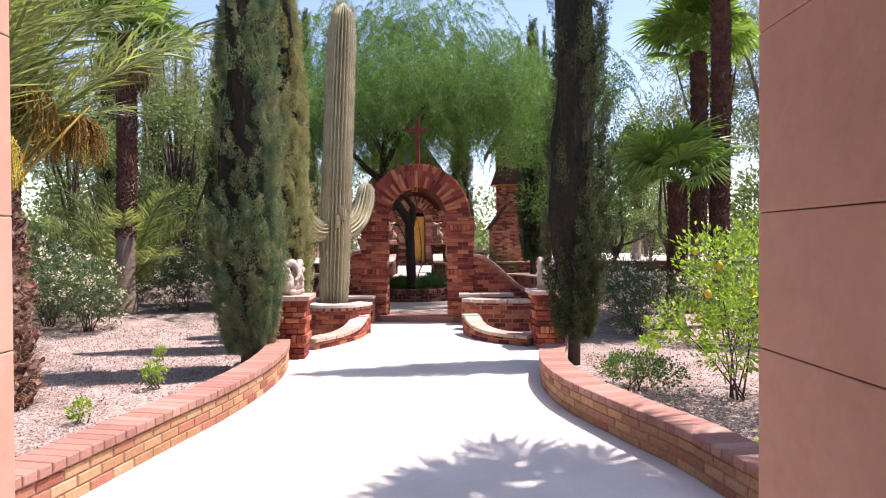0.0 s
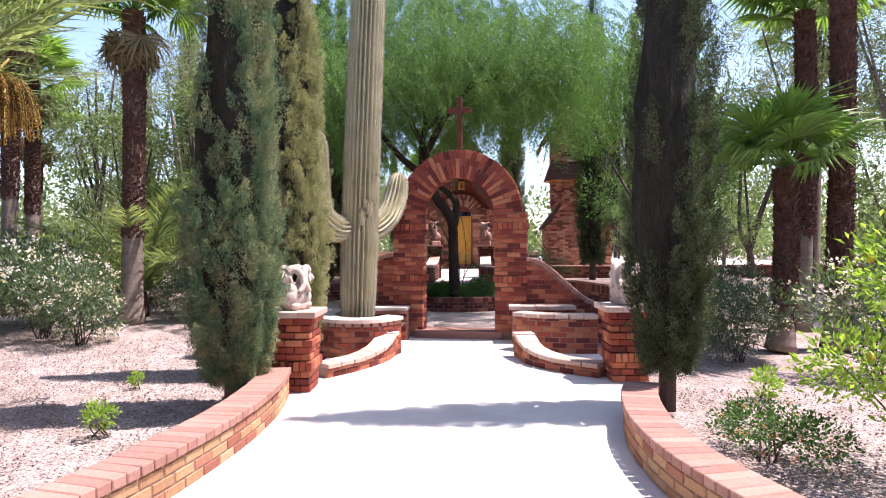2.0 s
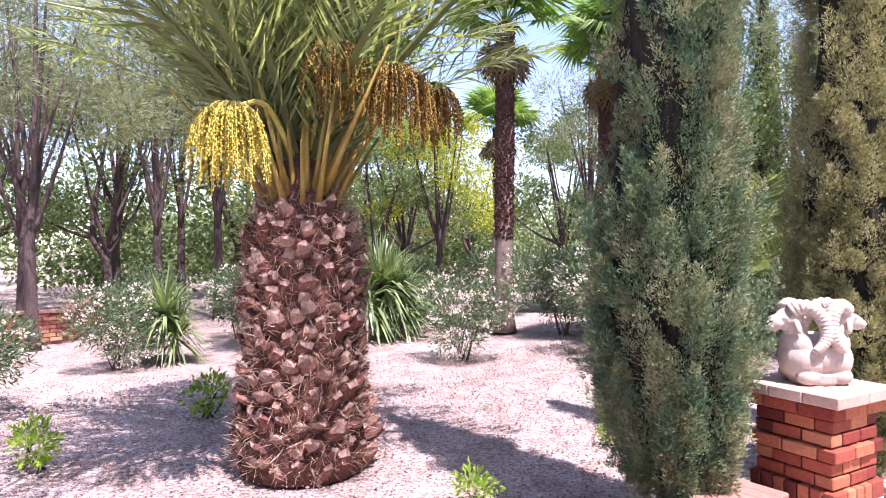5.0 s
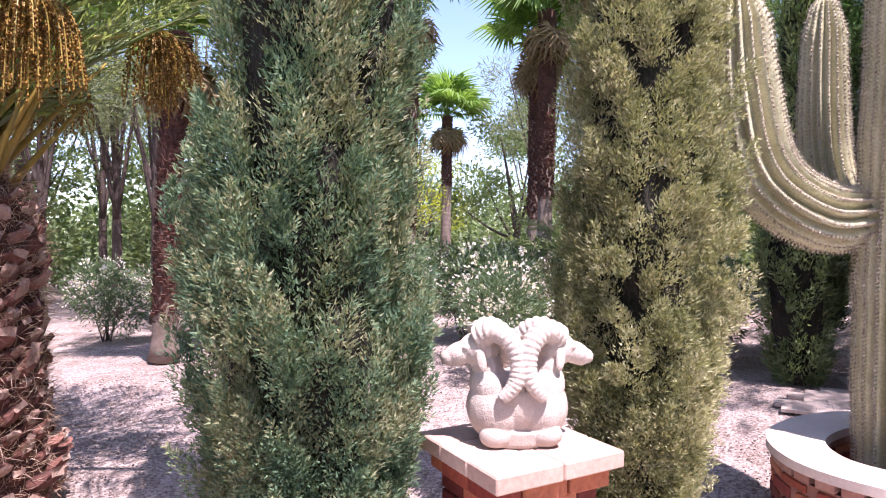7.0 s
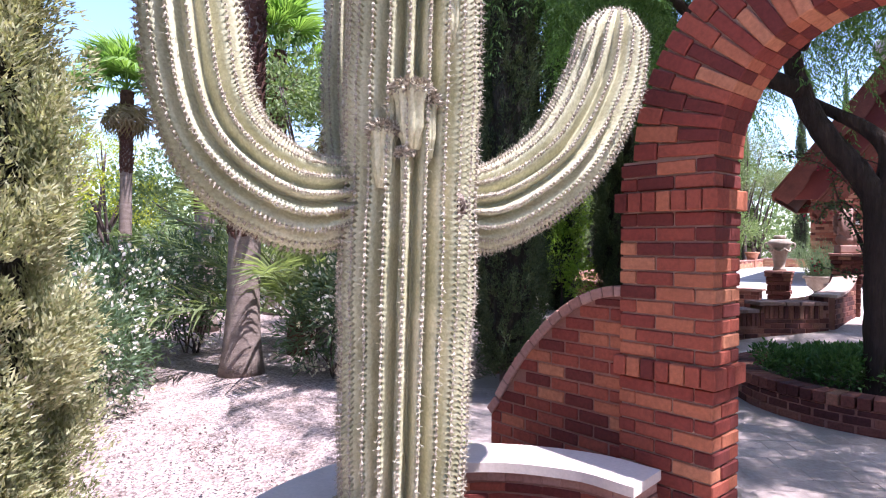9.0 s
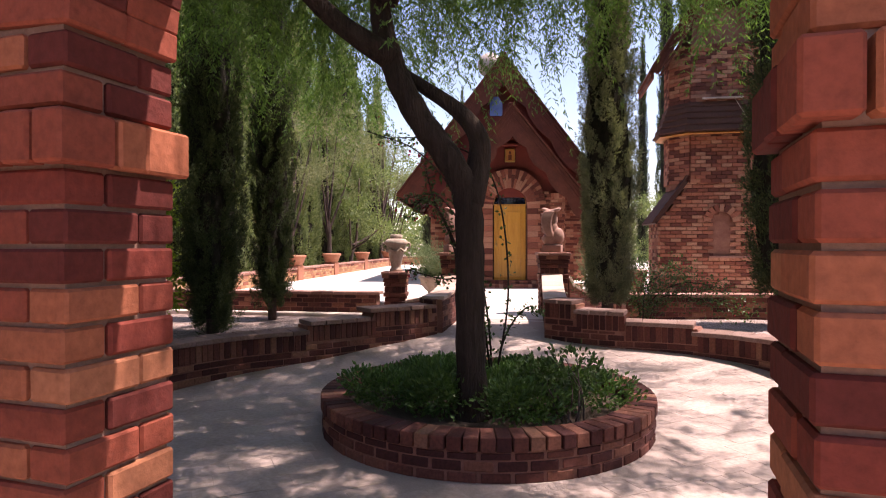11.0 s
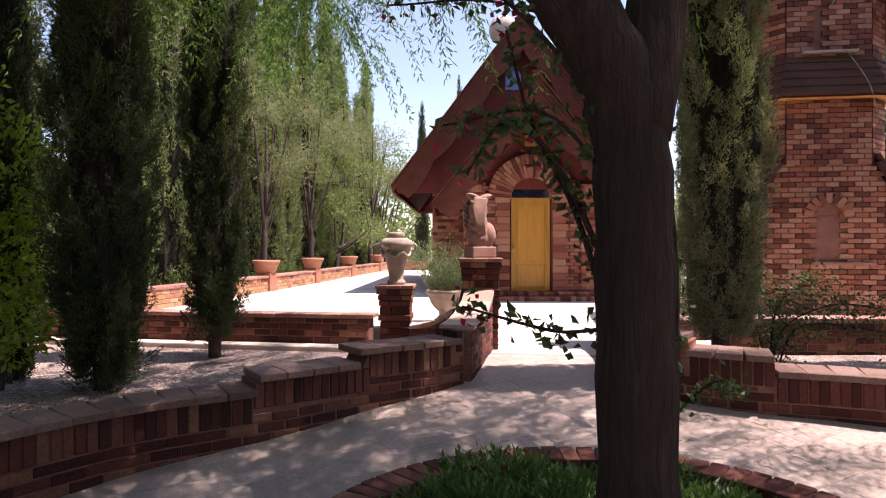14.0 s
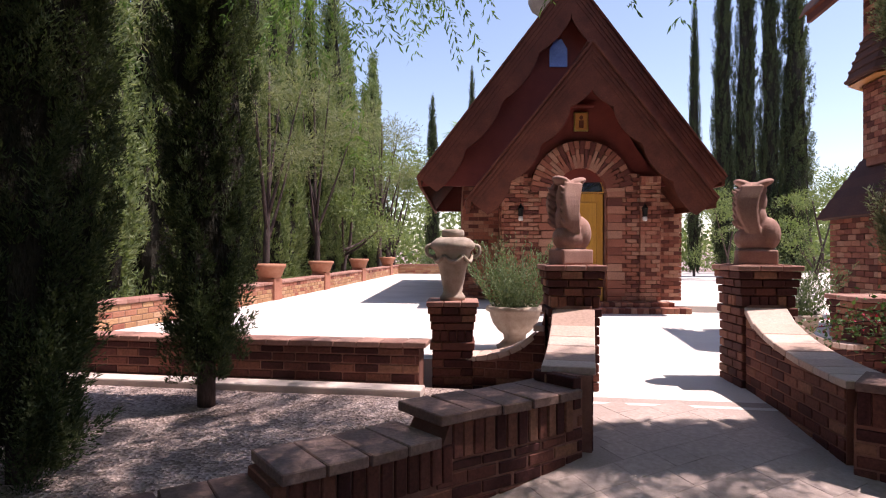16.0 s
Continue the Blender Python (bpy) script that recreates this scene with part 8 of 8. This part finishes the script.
def thicket():
    """Low dense growth round the garden."""
    r = np.random.RandomState(15)
    pts, ways = [], []
    for i in range(150):
        a = r.uniform(radians(118), radians(408))
        d = r.uniform(22, 33)
        c = np.array([d * math.cos(a) - 2, 12 + d * math.sin(a), 0])
        h, w = r.uniform(2.4, 6.4), r.uniform(1.4, 2.8)
        p, e = cloud(r, 700, [(c[0], c[1], h * 0.5, w, w, h * 0.5), (c[0] + r.normal(0, 1.0), c[1] + r.normal(0, 1.0), h * 0.3, w * 0.8, w * 0.8, h * 0.3)], 0.5)
        pts.append(p)
        ways.append(e)
    np.random.seed(3)
    v, f = leaf_cloud(np.concatenate(pts), np.concatenate(ways), 0.26, 0.085, 0.7)
    tagged(new("thicket", fast_mesh("thicket", v, f, L_TREE)), "dense green thicket at the garden's edge", "bushes", kind="stuff")


thicket()

# light green tree behind the courtyard
tree("acacia", (2.95, 13.5, 0.0), 5.2, 1.7, L_MESQUITE, "bright feathery green tree beside the courtyard wall", 77, (0.085, 0.014), 17000, 0.09, 0.42, heads=12)

# bed under the mesquite
def bed_plants():
    b = thing("bed_plants", (*RING, 0.3), "dense dark green ground cover in the tree bed", "plants")
    rn = np.random.RandomState(81)
    np.random.seed(81)
    for i in range(15):
        a, d = i * 2.39996, 0.98 * math.sqrt((i + 0.4) / 15)
        far = 0.5 + 0.5 * math.sin(a) * d
        w, h = rn.uniform(0.3, 0.46), rn.uniform(0.24, 0.42) * (1.15 - 0.6 * far)
        p, e = cloud(rn, 1150, [(d * math.cos(a), d * math.sin(a), h * 0.5, w, w, h * 0.55), (d * math.cos(a) + rn.normal(0, 0.12), d * math.sin(a) + rn.normal(0, 0.12), h * 0.8, w * 0.5, w * 0.5, h * 0.4)])
        e = e[p[:, 2] > 0.02]
        p = p[p[:, 2] > 0.02]
        leaves("plant_clump", p, e + np.array([0, 0, 0.7]), 0.055, 0.013, L_GROUND, b, 0.55)


bed_plants()
shrub("leggy_shrub", (RING[0] + 0.75, RING[1] - 0.75, 0.3), [(0.1, 0, 0.42, 0.28, 0.28, 0.18), (0.3, 0.2, 0.36, 0.25, 0.25, 0.16)], 520, 0.05, 0.017, L_VINE, "sparse leggy shrub at the bed's edge", "bush", 7, 82)


def vine(at, lines, label, seed, flowers, dense=9):
    """A thorny flowering vine on thin arching canes."""
    v = thing("bougainvillea", at, label, "vine")
    rn = np.random.RandomState(seed)
    np.random.seed(seed)
    pts, ways, fp, fw = [], [], [], []
    bm = bmesh.new()
    for line in lines:
        ln = smooth_line(line, 8)
        add_tube(bm, ln, [0.011 - 0.007 * i / len(ln) for i in range(len(ln))], 5)
        for i, q in enumerate(ln[5:]):
            for _ in range(dense):
                pts.append(np.array(q) + rn.normal(0, 0.012 + 0.0022 * dense, 3))
                ways.append(rn.normal(0, 1, 3))
        for at_f in flowers:
            if rn.uniform() < 0.4:
                q = ln[int(at_f * (len(ln) - 1))]
                for _ in range(16):
                    fp.append(np.array(q) + rn.normal(0, 0.055, 3))
                    fw.append(rn.normal(0, 1, 3))
    part("cane_frame", bm, M_BARK, v, "", True)
    leaves("foliage", pts, ways, 0.042, 0.013, L_VINE, v, 0.3)
    if fp:
        leaves("blossom", fp, fw, 0.03, 0.012, L_RED, v, 0.3, "crimson papery blossom")
    return v


vine((-0.75, 16.9, 0.3), [
    [(0, 0, 0), (0.1, 0.1, 0.5), (0.3, 0.0, 0.8), (0.45, 0.1, 0.75)],
    [(0, 0, 0), (0.15, -0.1, 1.0), (0.0, -0.2, 2.0), (-0.5, -0.25, 2.3), (-1.0, -0.2, 2.35)],
    [(0, 0, 0), (-0.05, -0.5, 0.6), (-0.1, -0.75, 1.3), (-0.35, -0.75, 1.75), (-0.7, -0.7, 1.75)],
    [(0, 0, 0), (0.0, -0.5, 0.8), (-0.15, -0.75, 1.6), (-0.5, -0.8, 2.1), (-0.95, -0.8, 2.3)],
    [(0, 0, 0), (-0.02, -0.55, 0.7), (-0.1, -0.72, 1.08), (-0.35, -0.72, 1.1), (-0.64, -0.7, 1.17)],
], "bougainvillea climbing the mesquite trunk", 91, (0.75, 0.97), 6)
vine((-0.75, 16.9, 0.3), [
    [(-0.15, -0.75, 1.0), (-0.28, -0.72, 1.45), (-0.42, -0.7, 1.75), (-0.5, -0.68, 2.05)],
    [(-0.15, -0.75, 1.2), (-0.35, -0.75, 1.62), (-0.5, -0.72, 1.75), (-0.62, -0.7, 1.6)],
    [(-0.18, -0.7, 1.4), (-0.25, -0.7, 1.85), (-0.3, -0.72, 2.2), (-0.45, -0.75, 2.4)],
], "leafy bougainvillea shoots hanging from the mesquite", 93, (0.6, 0.97), 6)
vine((1.15, 20.75, 0.12), [
    [(0, 0, 0.0), (0.1, 0.0, 0.7), (0.5, -0.2, 1.0), (1.0, -0.4, 0.95)],
    [(0, 0, 0.0), (-0.1, 0.2, 0.8), (-0.5, 0.5, 1.0), (-0.9, 0.9, 0.9)],
    [(0, 0, 0.0), (0.1, 0.2, 0.8), (0.0, 0.5, 1.2), (-0.2, 0.8, 1.3)],
    [(0, 0, 0.0), (0.2, -0.1, 0.75), (0.7, -0.5, 0.8), (1.2, -0.9, 0.7)],
    [(0, 0, 0.0), (0.0, -0.1, 0.85), (0.3, 0.2, 1.1), (0.7, 0.4, 1.2)],
], "bougainvillea with crimson blossom spilling over the courtyard wall", 92, (0.5, 0.8, 0.97), 38)
